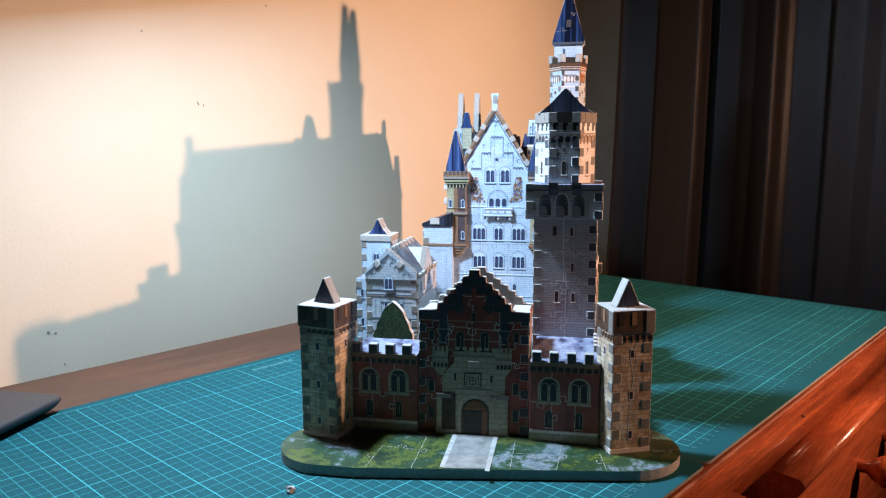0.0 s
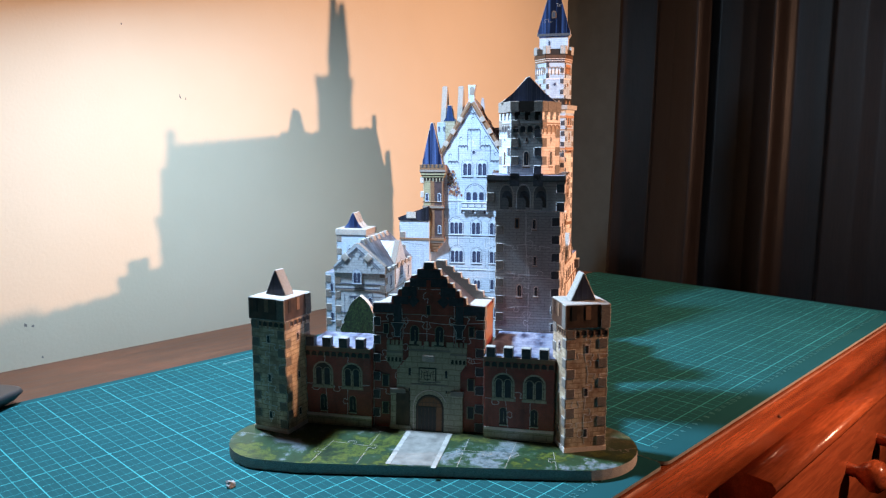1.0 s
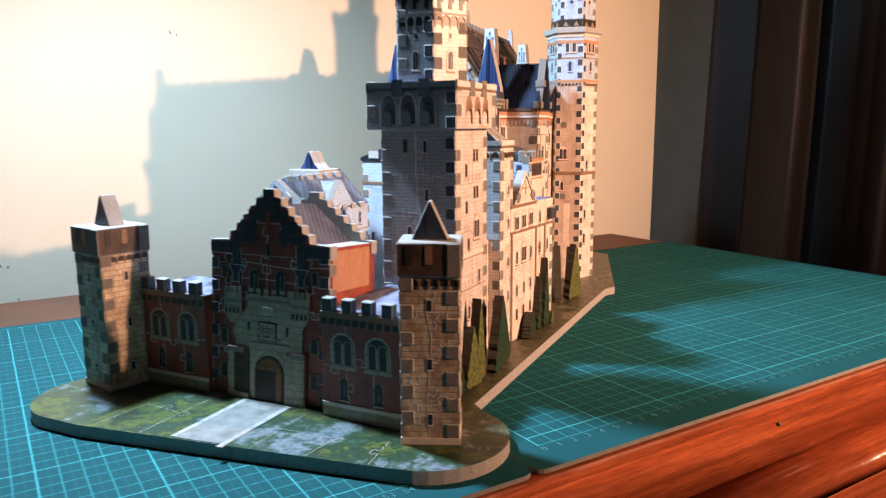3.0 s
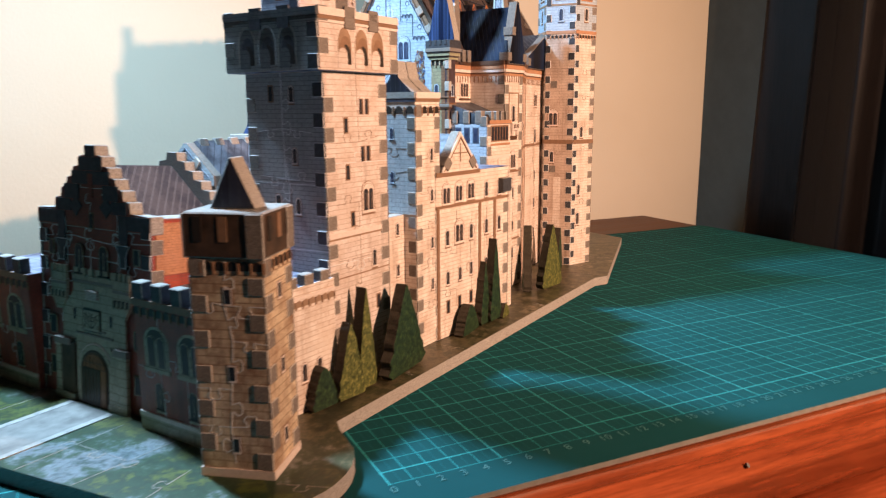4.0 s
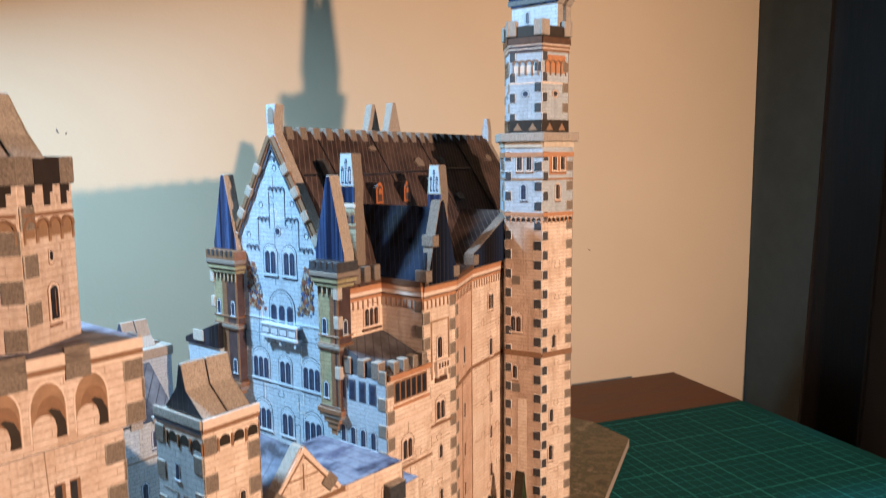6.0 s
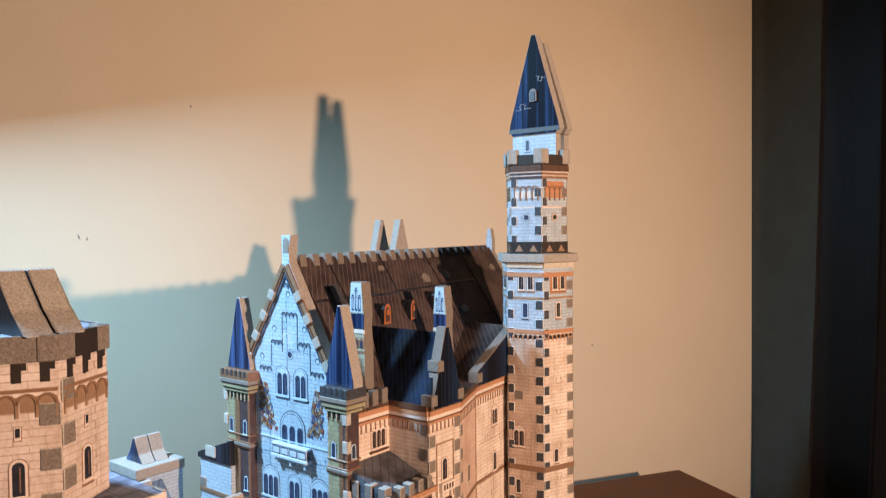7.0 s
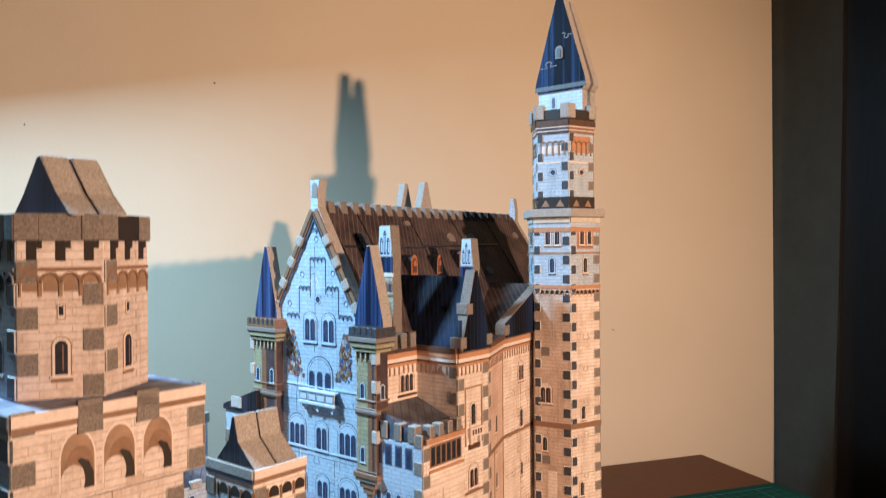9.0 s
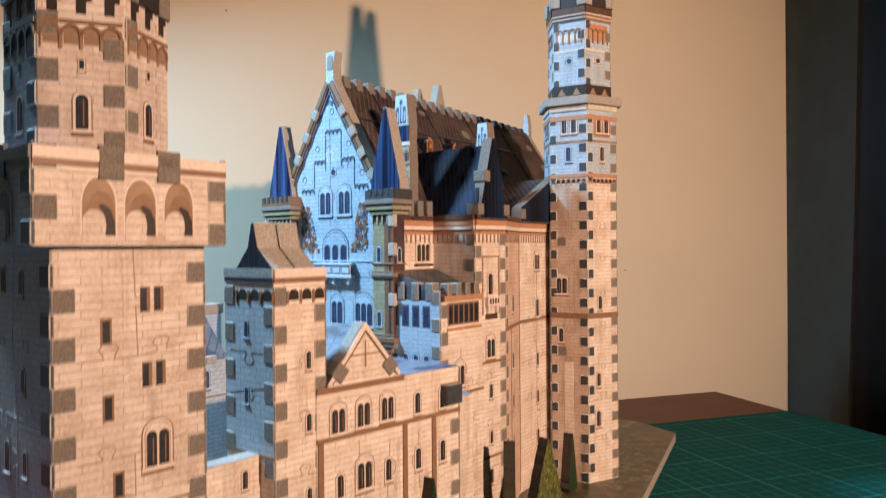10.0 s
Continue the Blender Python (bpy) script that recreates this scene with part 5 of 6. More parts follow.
for x0, x1, lean in ((-41.5, -26.5, 1), (-0.5, 12.6, -1)):
    bm = bmesh.new()
    for i in range(210):
        f = rnd.random()
        z = 157.0 + 26.0 * f
        reach = 1.0 - 0.55 * f
        x = (x0 if lean > 0 else x1) + lean * abs(x1 - x0) * reach * rnd.random()
        r = rnd.uniform(0.5, 1.5)
        turn = rnd.uniform(0, 6)
        plate(bm, [(x + r * rnd.uniform(0.5, 1.0) * math.cos(turn + math.tau * k / 7), z + 1.4 * r * rnd.uniform(0.5, 1.0) * math.sin(turn + math.tau * k / 7)) for k in range(7)], 0, 0.06 + i * 0.0015, rnd.choice((0, 0, 1, 1, 2, 2, 3, 4, 4)))
    part("fresco", bm, FRESCO, gable, "coloured wall painting", m=kpose(0, 284, 0))


def frieze(x0, x1, z, count, left=0.0, right=0.0):
    """A hanging row of small blind arches with plain strips running down from its ends."""
    r = (x1 - x0) / count / 2
    for i in range(count):
        bm = bmesh.new()
        c = x0 + r * (2 * i + 1)
        curve = [(c + r * math.cos(radians(a)), z + r * 1.1 * math.sin(radians(a))) for a in range(0, 181, 20)]
        ribbon(bm, [(c + r, z - 0.9)] + curve, 0, 0.75, 0.3)
        part("frieze_arch", bm, INKBLUE, gable, m=kpose(0, 284, 0))
        bm = bmesh.new()
        plate(bm, curve, 0, 0.10, 0)
        part("arch_field", bm, BLUESHADE, gable, m=kpose(0, 284, 0))
    for x, drop in ((x0, left), (x1, right)):
        if drop:
            strip(gable, "lesene", x - 0.25, x + 0.25, z - drop, z - 0.9, (0, 284), 0, INKBLUE, 0.2)


for one in ((-20.4, -7.4, 223.6, 4, 21, 19), (-30.2, -20.6, 207.0, 3, 14, 0), (-6.2, 3.0, 207.4, 3, 0, 14), (3.3, 13.4, 191.6, 3), (-41.0, -30.4, 190.8, 3), (-19.2, -10.2, 239.6, 2)):
    frieze(*one)
for x, z in ((-14.9, 235.8), (-27.4, 215.6), (-1.4, 216.6), (-38.8, 198.6), (9.0, 200.0)):
    bm = bmesh.new()
    plate(bm, [(x + 1.7 * math.cos(a), z + 1.7 * math.sin(a)) for a in [math.tau * i / 12 for i in range(12)]], 0, 0.2, 0)
    plate(bm, [(x + 0.3 + 1.2 * math.cos(a), z - 0.3 + 1.2 * math.sin(a)) for a in [math.tau * i / 12 for i in range(12)]], 0, 0.26, 1)
    part("boss", bm, [INKBLUE, WHITETRIM], gable, m=kpose(0, 284, 0))
bm = bmesh.new()
plate(bm, arch(4.4, 8.4, -16, 259.5), 284, 0.3, 0)
part("niche_figure", bm, GREYBAND, gable, "small grey figure in a niche")
seams(gable, [knob(-66, 130, -30, 128, 1, 4), knob(-30, 170, -30, 100, 1, 4), knob(2, 140, 3, 70, -1, 4), knob(-36, 208, 2, 209, 1, 4), knob(-50, 70, 0, 72, -1, 4)], 0, 284)

jig(gable, -64, 32, 20, 172, (0, 284), 0, 3, 5, 3, BLUESHADE)
jig(gable, -40, 8, 172, 232, (0, 284), 0, 2, 2, 4, BLUESHADE)

# main roof
bm = bmesh.new()
add_slab(bm, [(-68, 174), (36, 174), (-16.5, 256)], 290.2, 535, 0, 0)
roof = part("main_roof", bm, SLATE, castle, "steep brown slate roof of the palace", m=kpose(-16.5, 287, 0, SWING) @ kpose(16.5, -287, 0))
for i in range(21):
    y = 293 + i * 11.4
    bm = bmesh.new()
    add_slab(bm, [(-20, 251), (-13, 251), (-14.5, 258), (-18.5, 258)], y, y + 5.6, 0, 0)
    soften(bm, 0.3)
    # rear tabs slate-dark: the tall tower's shadow put into their colour
    part("ridge_tab", bm, FOAM if i < 14 else SLATE, roof)
for y in (318, 372, 428, 482):
    bm = bmesh.new()
    add_slab(bm, [(33, 178), (36.4, 174.3), (-16.1, 256.4), (-16.5, 256)], y, y + 0.7, 0, 0)
    part("roof_joint", bm, DARKSLATE, roof)
for y0, f in ((291, 0.70), (318.8, 0.69), (372.8, 0.70), (428.8, 0.71)):
    x, z = 36 - 52.5 * f, 174 + 82 * f
    bm = bmesh.new()
    add_slab(bm, [(x - 0.3, z), (x + 0.5, z - 0.5), (x + 0.7, z + 0.1), (x - 0.1, z + 0.9)], y0, y0 + 52, 0, 0)
    part("roof_joint", bm, DARKSLATE, roof)
for y, x in ((342.8, 7.4), (372.2, 7.6), (404.0, 5.6)):
    zz = 174 + (36 - x) * 82 / 52.5
    bm = bmesh.new()
    add_slab(bm, arch(7.0, 12.6, 0, -5, 8, 1.5), -4.6, 8)
    dormer = part("dormer", bm, [DORMERORANGE, DARKSLATE], roof, "tiny orange dormer window", m=kpose(x, y, zz, 90))
    bm = bmesh.new()
    plate(bm, arch(4.4, 9.4, 0, -3.8, 8, 1.4), -4.6, 0.3, 0)
    plate(bm, arch(3.2, 3.4, 0, 0.6, 8, 1.4), -4.9, 0.2, 1)
    part("dormer_light", bm, [DEEPBROWN, DORMERORANGE], dormer)
bm = bmesh.new()
add_slab(bm, [(-4.5, -6), (4.5, -6), (3.6, 7), (-3.6, 7)], -0.9, 1.0, 0, 0)
part("roof_hatch", bm, BLACKTAB, roof, "black patch on the slate", m=kpose(-2.3, 311, 233.8, 90, rx=-32.6))
for y, f, w, h in ((412, 0.77, 7, 6), (442, 0.78, 6, 5), (441, 0.48, 7, 5), (446, 0.32, 6, 6), (452, 0.18, 7, 4), (366, 0.88, 5, 3), (518, 0.80, 6, 5), (524, 0.60, 6, 6)):
    x, z = 36 - 52.5 * f, 174 + 82 * f
    bm = bmesh.new()
    add_slab(bm, [(-w * 0.6, -h * 0.5), (w * 0.5, -h * 0.6), (w * 0.7, h * 0.1), (w * 0.3, h * 0.6), (-w * 0.3, h * 0.5), (-w * 0.7, h * 0.2)], -1.3, 1.0, 0, 0)
    part("roof_tab", bm, FOAM, roof, m=kpose(x, y, z, 90, rx=-32.6))
bm = bmesh.new()
add_slab(bm, [(-66, 100), (34, 100), (34, 174), (-14, 252), (-13.5, 262), (-15, 272), (-18, 272), (-19.5, 262), (-19, 252), (-66, 174)], 535.2, 541)
soften(bm, 0.35)
part("rear_gable", bm, [WHITE, RIMFOAM], roof, "white rear gable plate of the palace with a pale finial")


def turret(x, y=284.0, w=10.6, shade=0.36, flank=False):
    """A gable corner turret: a flat shaft printed as a lit and a shaded side, corbelled head, flat blue cone plate."""
    f, back = y - 5.0, y + 4.0
    bm = bmesh.new()
    add_box(bm, x - w, x + w, f, back, 108, 181, 0, 1)
    soften(bm, 0.3)
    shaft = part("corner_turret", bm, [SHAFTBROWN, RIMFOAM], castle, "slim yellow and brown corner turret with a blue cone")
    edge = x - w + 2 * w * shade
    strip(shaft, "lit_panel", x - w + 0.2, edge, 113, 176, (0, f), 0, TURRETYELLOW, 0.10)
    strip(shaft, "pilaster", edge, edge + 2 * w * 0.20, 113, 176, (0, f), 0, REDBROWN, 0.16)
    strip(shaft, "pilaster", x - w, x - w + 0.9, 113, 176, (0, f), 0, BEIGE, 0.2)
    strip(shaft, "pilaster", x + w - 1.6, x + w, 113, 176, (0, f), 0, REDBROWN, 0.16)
    for g, z0, z1, m in ((0.9, 107.5, 109.6, GREYBAND), (1.6, 109.6, 112.4, REDBROWN), (0.6, 112.4, 113.6, DEEPBROWN), (0.8, 142.6, 143.8, DEEPBROWN), (1.0, 143.8, 145.6, GREYBAND), (0.7, 145.6, 146.6, REDBROWN), (0.7, 150.0, 150.9, REDBROWN),
                         (1.4, 176, 177.6, TURRETYELLOW), (1.8, 177.6, 178.4, SHAFTBROWN), (2.4, 178.4, 180.6, TURRETYELLOW), (2.8, 180.6, 181.4, SHAFTBROWN), (3.2, 181.4, 183.8, GREYBAND), (3.0, 183.8, 189.0, BLACKTAB if flank else REDBROWN)):
        bm = bmesh.new()
        add_box(bm, x - w - g, x + w + g, f - g, back + (g if flank else 0), z0, z1)
        soften(bm, 0.2)
        part("moulding", bm, m, shaft)
    for k in range(3):
        h = w * (0.8 - 0.25 * k)
        bm = bmesh.new()
        add_box(bm, x - h, x + h, f + 0.8 * k, back, 104.2 - 3.4 * k, 107.6 - 3.4 * k)
        soften(bm, 0.3)
        part("corbel", bm, BAND, shaft)
    arcade(shaft, x - w, x + w, 172.4, (0, f - 0.2), 0, max(4, int(w * 0.62)), BEIGE, 1.0)
    n = int((2 * w + 6) / 4.2)
    for i in range(n):
        c = x + (i - (n - 1) / 2) * 4.2
        strip(shaft, "crenel", c - 0.9, c + 0.9, 186, 189.3, (0, f - 3.0), 0, BLACKTAB, 0.3)
    for z in (151.6, 118):
        window(shaft, "single:0.86", x - w + 2 * w * shade * 0.52, f - 0.1, z, 0, True)
        window(shaft, "single:0.86", x + w * (0.62 if not flank else 0.9), f - 0.2, z, 0, True) if not flank else window(shaft, "single:0.8", x + w + 0.1, y - 0.5, z, 90, True)
    for z in (173, 158, 132):
        q = x + w if flank else x - w
        bm = bmesh.new()
        add_box(bm, q - 3.0, q + 0.9, f - 0.9, f + 2.4, z - 3.2, z + 3.2)
        soften(bm, 0.3)
        part("shaft_tab", bm, PALERIM, shaft)
    bm = bmesh.new()
    c = x - 1.4 if not flank else x
    add_slab(bm, [(c - 10.8, 189), (c + 10.8, 189), (c + 10.2, 193), (c + 1.4, 232), (c - 1.4, 232), (c - 10.2, 193)], y - 3, y + 4)
    soften(bm, 0.4)
    part("cone", bm, [BLUE, RIMFOAM], shaft, "flat blue cone plate with a foam edge")


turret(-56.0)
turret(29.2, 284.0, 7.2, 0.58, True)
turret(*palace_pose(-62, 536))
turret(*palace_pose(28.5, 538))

for i in range(3):
    bm = bmesh.new()
    add_box(bm, 30.5, 35.2, 292.5 + i * 7.6, 297.2 + i * 7.6, 175.5, 184)
    soften(bm, 0.4)
    part("eave_tab", bm, FOAM, palace)

# palace side: cornices, windows, dormer gables, chimneys, bay
for p, q in zip(PAL[1:6], PAL[2:7]):
    run = math.hypot(q[0] - p[0], q[1] - p[1])
    rz = math.degrees(math.atan2(q[1] - p[1], q[0] - p[0]))
    strip(palace, "cornice", 0, run, 173.4, 176.3, p, rz, DEEPBROWN, 1.8)
    strip(palace, "cornice_fillet", 0, run, 170.5, 173.3, p, rz, ORANGEBAND, 1.3)
    strip(palace, "cornice_line", 0, run, 167.6, 168.3, p, rz, DEEPBROWN, 1.0)
    strip(palace, "cornice_shadow", 0, run, 168.0, 170.4, p, rz, TRIM, 0.9)
    strip(palace, "corbel_band", 0, run, 165.8, 168.0, p, rz, ORANGEBAND, 0.45)
    arcade(palace, 0, run, 162.4, p, rz, max(3, int(run / 3.4)), BAND, 1.05, TRIM)
corner_tabs(palace, PAL, (3, 4), 10, 176, 13.6, 5.6)
PAVILION, CANT, FLANK = PAL[3], PAL[4], PAL[5]
CANT_RZ = math.degrees(math.atan2(FLANK[1] - CANT[1], FLANK[0] - CANT[0]))
FLANK_RZ = math.degrees(math.atan2(PAL[6][1] - FLANK[1], PAL[6][0] - FLANK[0]))


def on_palace(kind, p, rz, x, z):
    a = radians(rz)
    window(palace, kind, p[0] + math.cos(a) * x, p[1] + math.sin(a) * x, z, rz)


on_palace("triple:1.1", PAL[1], 90, 17.5, 151)
strip(palace, "sill", 10, 25, 148.6, 149.8, PAL[1], 90, DEEPBROWN, 1.0)
for z, kind in ((133, "single:1.3"), (98.6, "pair:1.15"), (76.6, "single:0.84"), (51.8, "single:0.76"), (30, "single:0.9")):
    on_palace(kind, PAVILION, 90, 13.8, z)
for z, kind in ((121, "single:1.1"), (88, "single:1.0"), (64, "single:0.95"), (40, "single:0.9")):
    on_palace(kind, CANT, CANT_RZ, 21, z)
for z, kind in ((144.2, "pair:1.1"), (114.3, "single:1.25"), (83, "single:0.9"), (59, "single:0.9"), (33, "single:1.0")):
    on_palace(kind, FLANK, FLANK_RZ, 26.5, z)
strip(palace, "facet_panel", 0.6, 39.4, 8, 162, CANT, CANT_RZ, ROSESTONE, 0.1)
strip(palace, "string_course", 0, 40.2, 111.5, 113.6, CANT, CANT_RZ, BAND, 0.6)
strip(palace, "string_course", 0, 54.2, 111.5, 113.6, FLANK, FLANK_RZ, BAND, 0.6)
strip(palace, "string_course", 0, 25, 95.4, 96.8, PAVILION, 90, BAND, 0.5)
strip(palace, "string_course", 0, 25, 44, 45.2, PAVILION, 90, BAND, 0.5)
bm = bmesh.new()
add_box(bm, 8.4, 20, -2.6, 0.2, 126.6, 131.8)
add_box(bm, 9.4, 11, -2.0, 0.2, 122.6, 126.7)
add_box(bm, 17.4, 19, -2.0, 0.2, 122.6, 126.7)
soften(bm, 0.25)
balcony = part("balcony", bm, TRIM, palace, "tiny stone balcony", m=kpose(*PAVILION, 0, 90))
for x in (10.2, 12.6, 15.0, 17.4):
    strip(balcony, "baluster_gap", x - 0.5, x + 0.9, 128, 130.8, (0, -2.6), 0, DEEPBROWN, 0.15)
strip(palace, "balcony_shadow", 9, 20, 119.4, 122.4, PAVILION, 90, DEEPBROWN, 0.25)
jig(palace, 3, 22, 14, 160, PAVILION, 90, 1, 6, 31, SEAMDARK)
jig(palace, 4, 36, 14, 160, CANT, CANT_RZ, 1, 6, 32, SEAMDARK)
jig(palace, 4, 46, 14, 160, FLANK, FLANK_RZ, 2, 6, 33, SEAMDARK)
bm = bmesh.new()
ribbon(bm, [(6.6, 122), (6.6, 153.5), (21.6, 153.5), (21.6, 122)], 0, 0.9, 0.4)
part("window_frame", bm, NICHE, palace, m=kpose(*PAVILION, 0, 90))
strip(palace, "downpipe", 38.8, 40.0, 10, 166, CANT, CANT_RZ, NICHE, 0.5)
strip(palace, "downpipe", 14.2, 15.2, 10, 111, CANT, CANT_RZ, NICHE, 0.4)


def dormer_gable(x_out, y0, y1, z, apex, x_in, material):
    """A cross gable: two sloping black roof faces behind an upright plate."""
    bm = bmesh.new()
    ym = (y0 + y1) / 2
    pts = [bm.verts.new((a * K, b * K, c * K)) for a, b, c in ((x_out, y0, z), (x_out, y1, z), (x_out - 5, ym, apex), (x_in, y0, z), (x_in, y1, z), (x_in, ym, apex))]
    for f in ((0, 1, 2), (3, 5, 4), (0, 2, 5, 3), (1, 4, 5, 2), (0, 3, 4, 1)):
        bm.faces.new([pts[i] for i in f])
    return part("cross_gable", bm, material, palace, "dark slate cross gable")


dormer_gable(62.5, 315.5, 344, 176, 214.5, -6, NAVYDARK)
dormer_gable(41.0, 380, 494, 176, 205, -20, SLATE)


def plate_thing(name, outline, at, rz, thick, mats, label, parent):
    bm = bmesh.new()
    add_slab(bm, outline, -thick / 2, thick / 2)
    soften(bm, 0.35)
    return part(name, bm, mats, parent, label, m=kpose(at[0], at[1], 0, rz))


def chimney(x, y, top, w):
    """A chimney plate: pale stack, blue cap, beige shaft, with a bulging foam edge."""
    z = top - 243
    ob = plate_thing("chimney", [(-w, 172), (w, 172), (w, 205 + z), (w * 0.85, 217 + z), (w, 226 + z), (w * 0.72, 243 + z), (-w * 0.72, 243 + z), (-w, 226 + z), (-w * 0.85, 217 + z), (-w, 205 + z)], (x, y), 0, 7, [BEIGE, FOAM], "printed chimney plate with a foam edge", palace)
    bm = bmesh.new()
    plate(bm, [(-w * 0.9, 217 + z), (w * 0.9, 217 + z), (w * 0.95, 225.5 + z), (-w * 0.95, 225.5 + z)], -3.5, 0.2, 0)
    plate(bm, [(-w * 0.8, 226 + z), (w * 0.8, 226 + z), (w * 0.66, 242.4 + z), (-w * 0.66, 242.4 + z)], -3.5, 0.2, 1)
    for x0, z1 in ((-0.42, 236), (0.02, 240), (0.44, 236)):
        plate(bm, [(w * (x0 - 0.15), 227 + z), (w * (x0 + 0.15), 227 + z), (w * (x0 + 0.11), z1 + z), (w * (x0 - 0.11), z1 + z)], -3.5, 0.3, 0)
        plate(bm, [(w * (x0 - 0.02), 228 + z), (w * (x0 + 0.11), 228 + z), (w * (x0 + 0.07), z1 - 1 + z), (w * (x0 - 0.02), z1 - 1 + z)], -3.5, 0.36, 1)
        plate(bm, [(w * (x0 - 0.17), z1 - 2.2 + z), (w * (x0 + 0.17), z1 - 2.2 + z), (w * (x0 + 0.17), z1 - 1.4 + z), (w * (x0 - 0.17), z1 - 1.4 + z)], -3.5, 0.42, 2)
    plate(bm, [(-w, 214.6 + z), (w, 214.6 + z), (w, 216.6 + z), (-w, 216.6 + z)], -3.5, 0.4, 4)
    for i in range(3):
        plate(bm, arch(w * 0.5, 5.5, w * (i - 1) * 0.62, 206.5 + z, 8), -3.5, 0.3, 3)
        plate(bm, arch(w * 0.3, 4.2, w * (i - 1) * 0.62, 206.5 + z, 8), -3.5, 0.36, 2)
    plate(bm, [(-w, 203.6 + z), (w, 203.6 + z), (w, 205 + z), (-w, 205 + z)], -3.5, 0.3, 3)
    part("chimney_print", bm, [BLUE, WHITETRIM, PANEBLUE, BAND, TRIM], palace, m=kpose(x, y, 0))
    return ob


chimney(22, 305, 243, 6.0)
chimney(25.5, 375, 236, 5.2)
plate_thing("cone_plate", [(-13, 174), (13, 174), (12, 180), (1.5, 218), (-1.5, 218), (-12, 180)], (60.5, 330), 90, 6.5, [NAVYDARK, FOAM], "pointed black roof plate with a foam edge", palace)
plate_thing("cone_plate", [(-29, 174), (29, 174), (29, 208), (26, 208), (-29, 183)], (41.5, 409), 96, 6.5, [NAVYDARK, FOAM], "sloping slate roof plate with a foam edge", palace)
for at, rz, x, z in (((60.5, 330), 90, -12.4, 179), ((60.5, 330), 90, 11.6, 179), ((60.5, 330), 90, -6.5, 197), ((41.5, 409), 96, -26, 179)):
    bm = bmesh.new()
    add_box(bm, x - 2.6, x + 2.6, -3.9, 3.9, z - 3, z + 3)
    soften(bm, 0.3)
    part("foam_tab", bm, FOAM, palace, m=kpose(at[0], at[1], 0, rz))

BAYP = rect(30, 66, 281, 315.6)
bay = building("bay", castle, BAYP, 7.2, 132, CREAM, PALEROOF, "cream stone bay with a colonnade and pale roof")
corner_tabs(bay, BAYP, (1,), 8, 140, 13.6, 5.6)
bm = bmesh.new()
add_slab(bm, [(29, 132), (64.6, 132), (64.6, 135.5), (33, 147), (29, 147)], 281.5, 315.6, 0, 0)
part("roof", bm, [LEADROOF, LEADROOF], bay, "lead grey sloping roof of the bay")
for i in range(6):
    window(bay, "slit:1.75", 66, 289 + i * 4.2, 120, 90)
strip(bay, "cornice", 283, 315.4, 132, 134.5, (66, 0), 90, ORANGEBAND, 1.2)
strip(bay, "sill", 286, 314, 117, 118.4, (66, 0), 90, ORANGEBAND, 0.7)
battlements(bay, 286, 315.4, 134.2, (65.4, 0), 90, 4, 6.5)
battlements(bay, 36, 65, 132, (0, 281.2), 0, 3, 9)
# blue-white panel puts the cool light on this front into colour
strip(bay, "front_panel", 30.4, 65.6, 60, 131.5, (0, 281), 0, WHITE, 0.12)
for x in (36, 43, 50, 57):
    window(bay, "slit:1.7", x, 280.85, 119, 0, True)
    window(bay, "single:1.0", x, 280.85, 96, 0, True)
window(bay, "pair:1.15", 66, 296, 88.8, 90)
strip(bay, "string_course", 281, 315.6, 108, 110, (66, 0), 90, TRIM, 0.5)
strip(bay, "string_course", 281, 315.6, 84, 85.4, (66, 0), 90, BAND, 0.5)
for z in (62, 40):
    window(bay, "single:0.9", 66, 299, z, 90)
jig(bay, 284, 312, 14, 106, (66, 0), 90, 2, 5, 71, SEAMDARK)

# low buildings on the courtyard side
annex = building("annex", castle, rect(-92, -60, 276, 330), 7.2, 131, WHITE, DARKSLATE, "white stone annex with a dark slate lean-to roof")
corner_tabs(annex, rect(-92, -60, 276, 330), (0,), 10, 131, 13.6, 6.4)
bm = bmesh.new()
add_slab(bm, [(-93, 131), (-60, 131), (-60, 146), (-93, 134)], 275, 330, 0, 0)
part("roof", bm, DARKSLATE, annex)
strip(annex, "string_course", -92, -60, 110.6, 112.6, (0, 276), 0, BAND, 0.6)
strip(annex, "course_line", -92, -60, 109.4, 110.2, (0, 276), 0, GREYBAND, 0.3)
strip(annex, "roof_tab", -84, -74, 133.5, 140, (0, 275), 0, PALERIM, 0.6)
window(annex, "single:1.0", -82, 276, 58, 0, True)
jig(annex, -88, -64, 20, 128, (0, 276), 0, 1, 5, 83, BLUESHADE)

HOUSE = rect(-122, -73, 163, 253)
house = building("knights_house", castle, HOUSE, 7.2, 97, HOUSESTONE, SLATE, "white stone house with a slate roof and cross gable")
corner_tabs(house, HOUSE, (0, 1), 8, 97, 13.6, 5.6)
jig(house, -118, -77, 12, 92, (0, 163), 0, 2, 4, 81, INKBLUE)
bm = bmesh.new()
add_slab(bm, [(-122.5, 93), (-72.5, 93), (-72.5, 100), (-97.5, 121.0), (-101, 121.0), (-122.5, 100)], 161.5, 168)
soften(bm, 0.4)
hg = part("gable", bm, [HOUSESTONE, FOAM], house, "grey-white gable plate with a blind arcade")
bm = bmesh.new()
add_slab(bm, [(-123.5, 95.5), (-71.5, 95.5), (-97.5, 122)], 168.1, 253, 0, 0)
part("roof", bm, LEADROOF, house, "dark grey slate roof with pale tabs")
bm = bmesh.new()
add_slab(bm, [(-18.5, 78), (18.5, 78), (18.5, 97), (1, 118.5), (-1, 118.5), (-18.5, 97)], -0.6, 5.5)
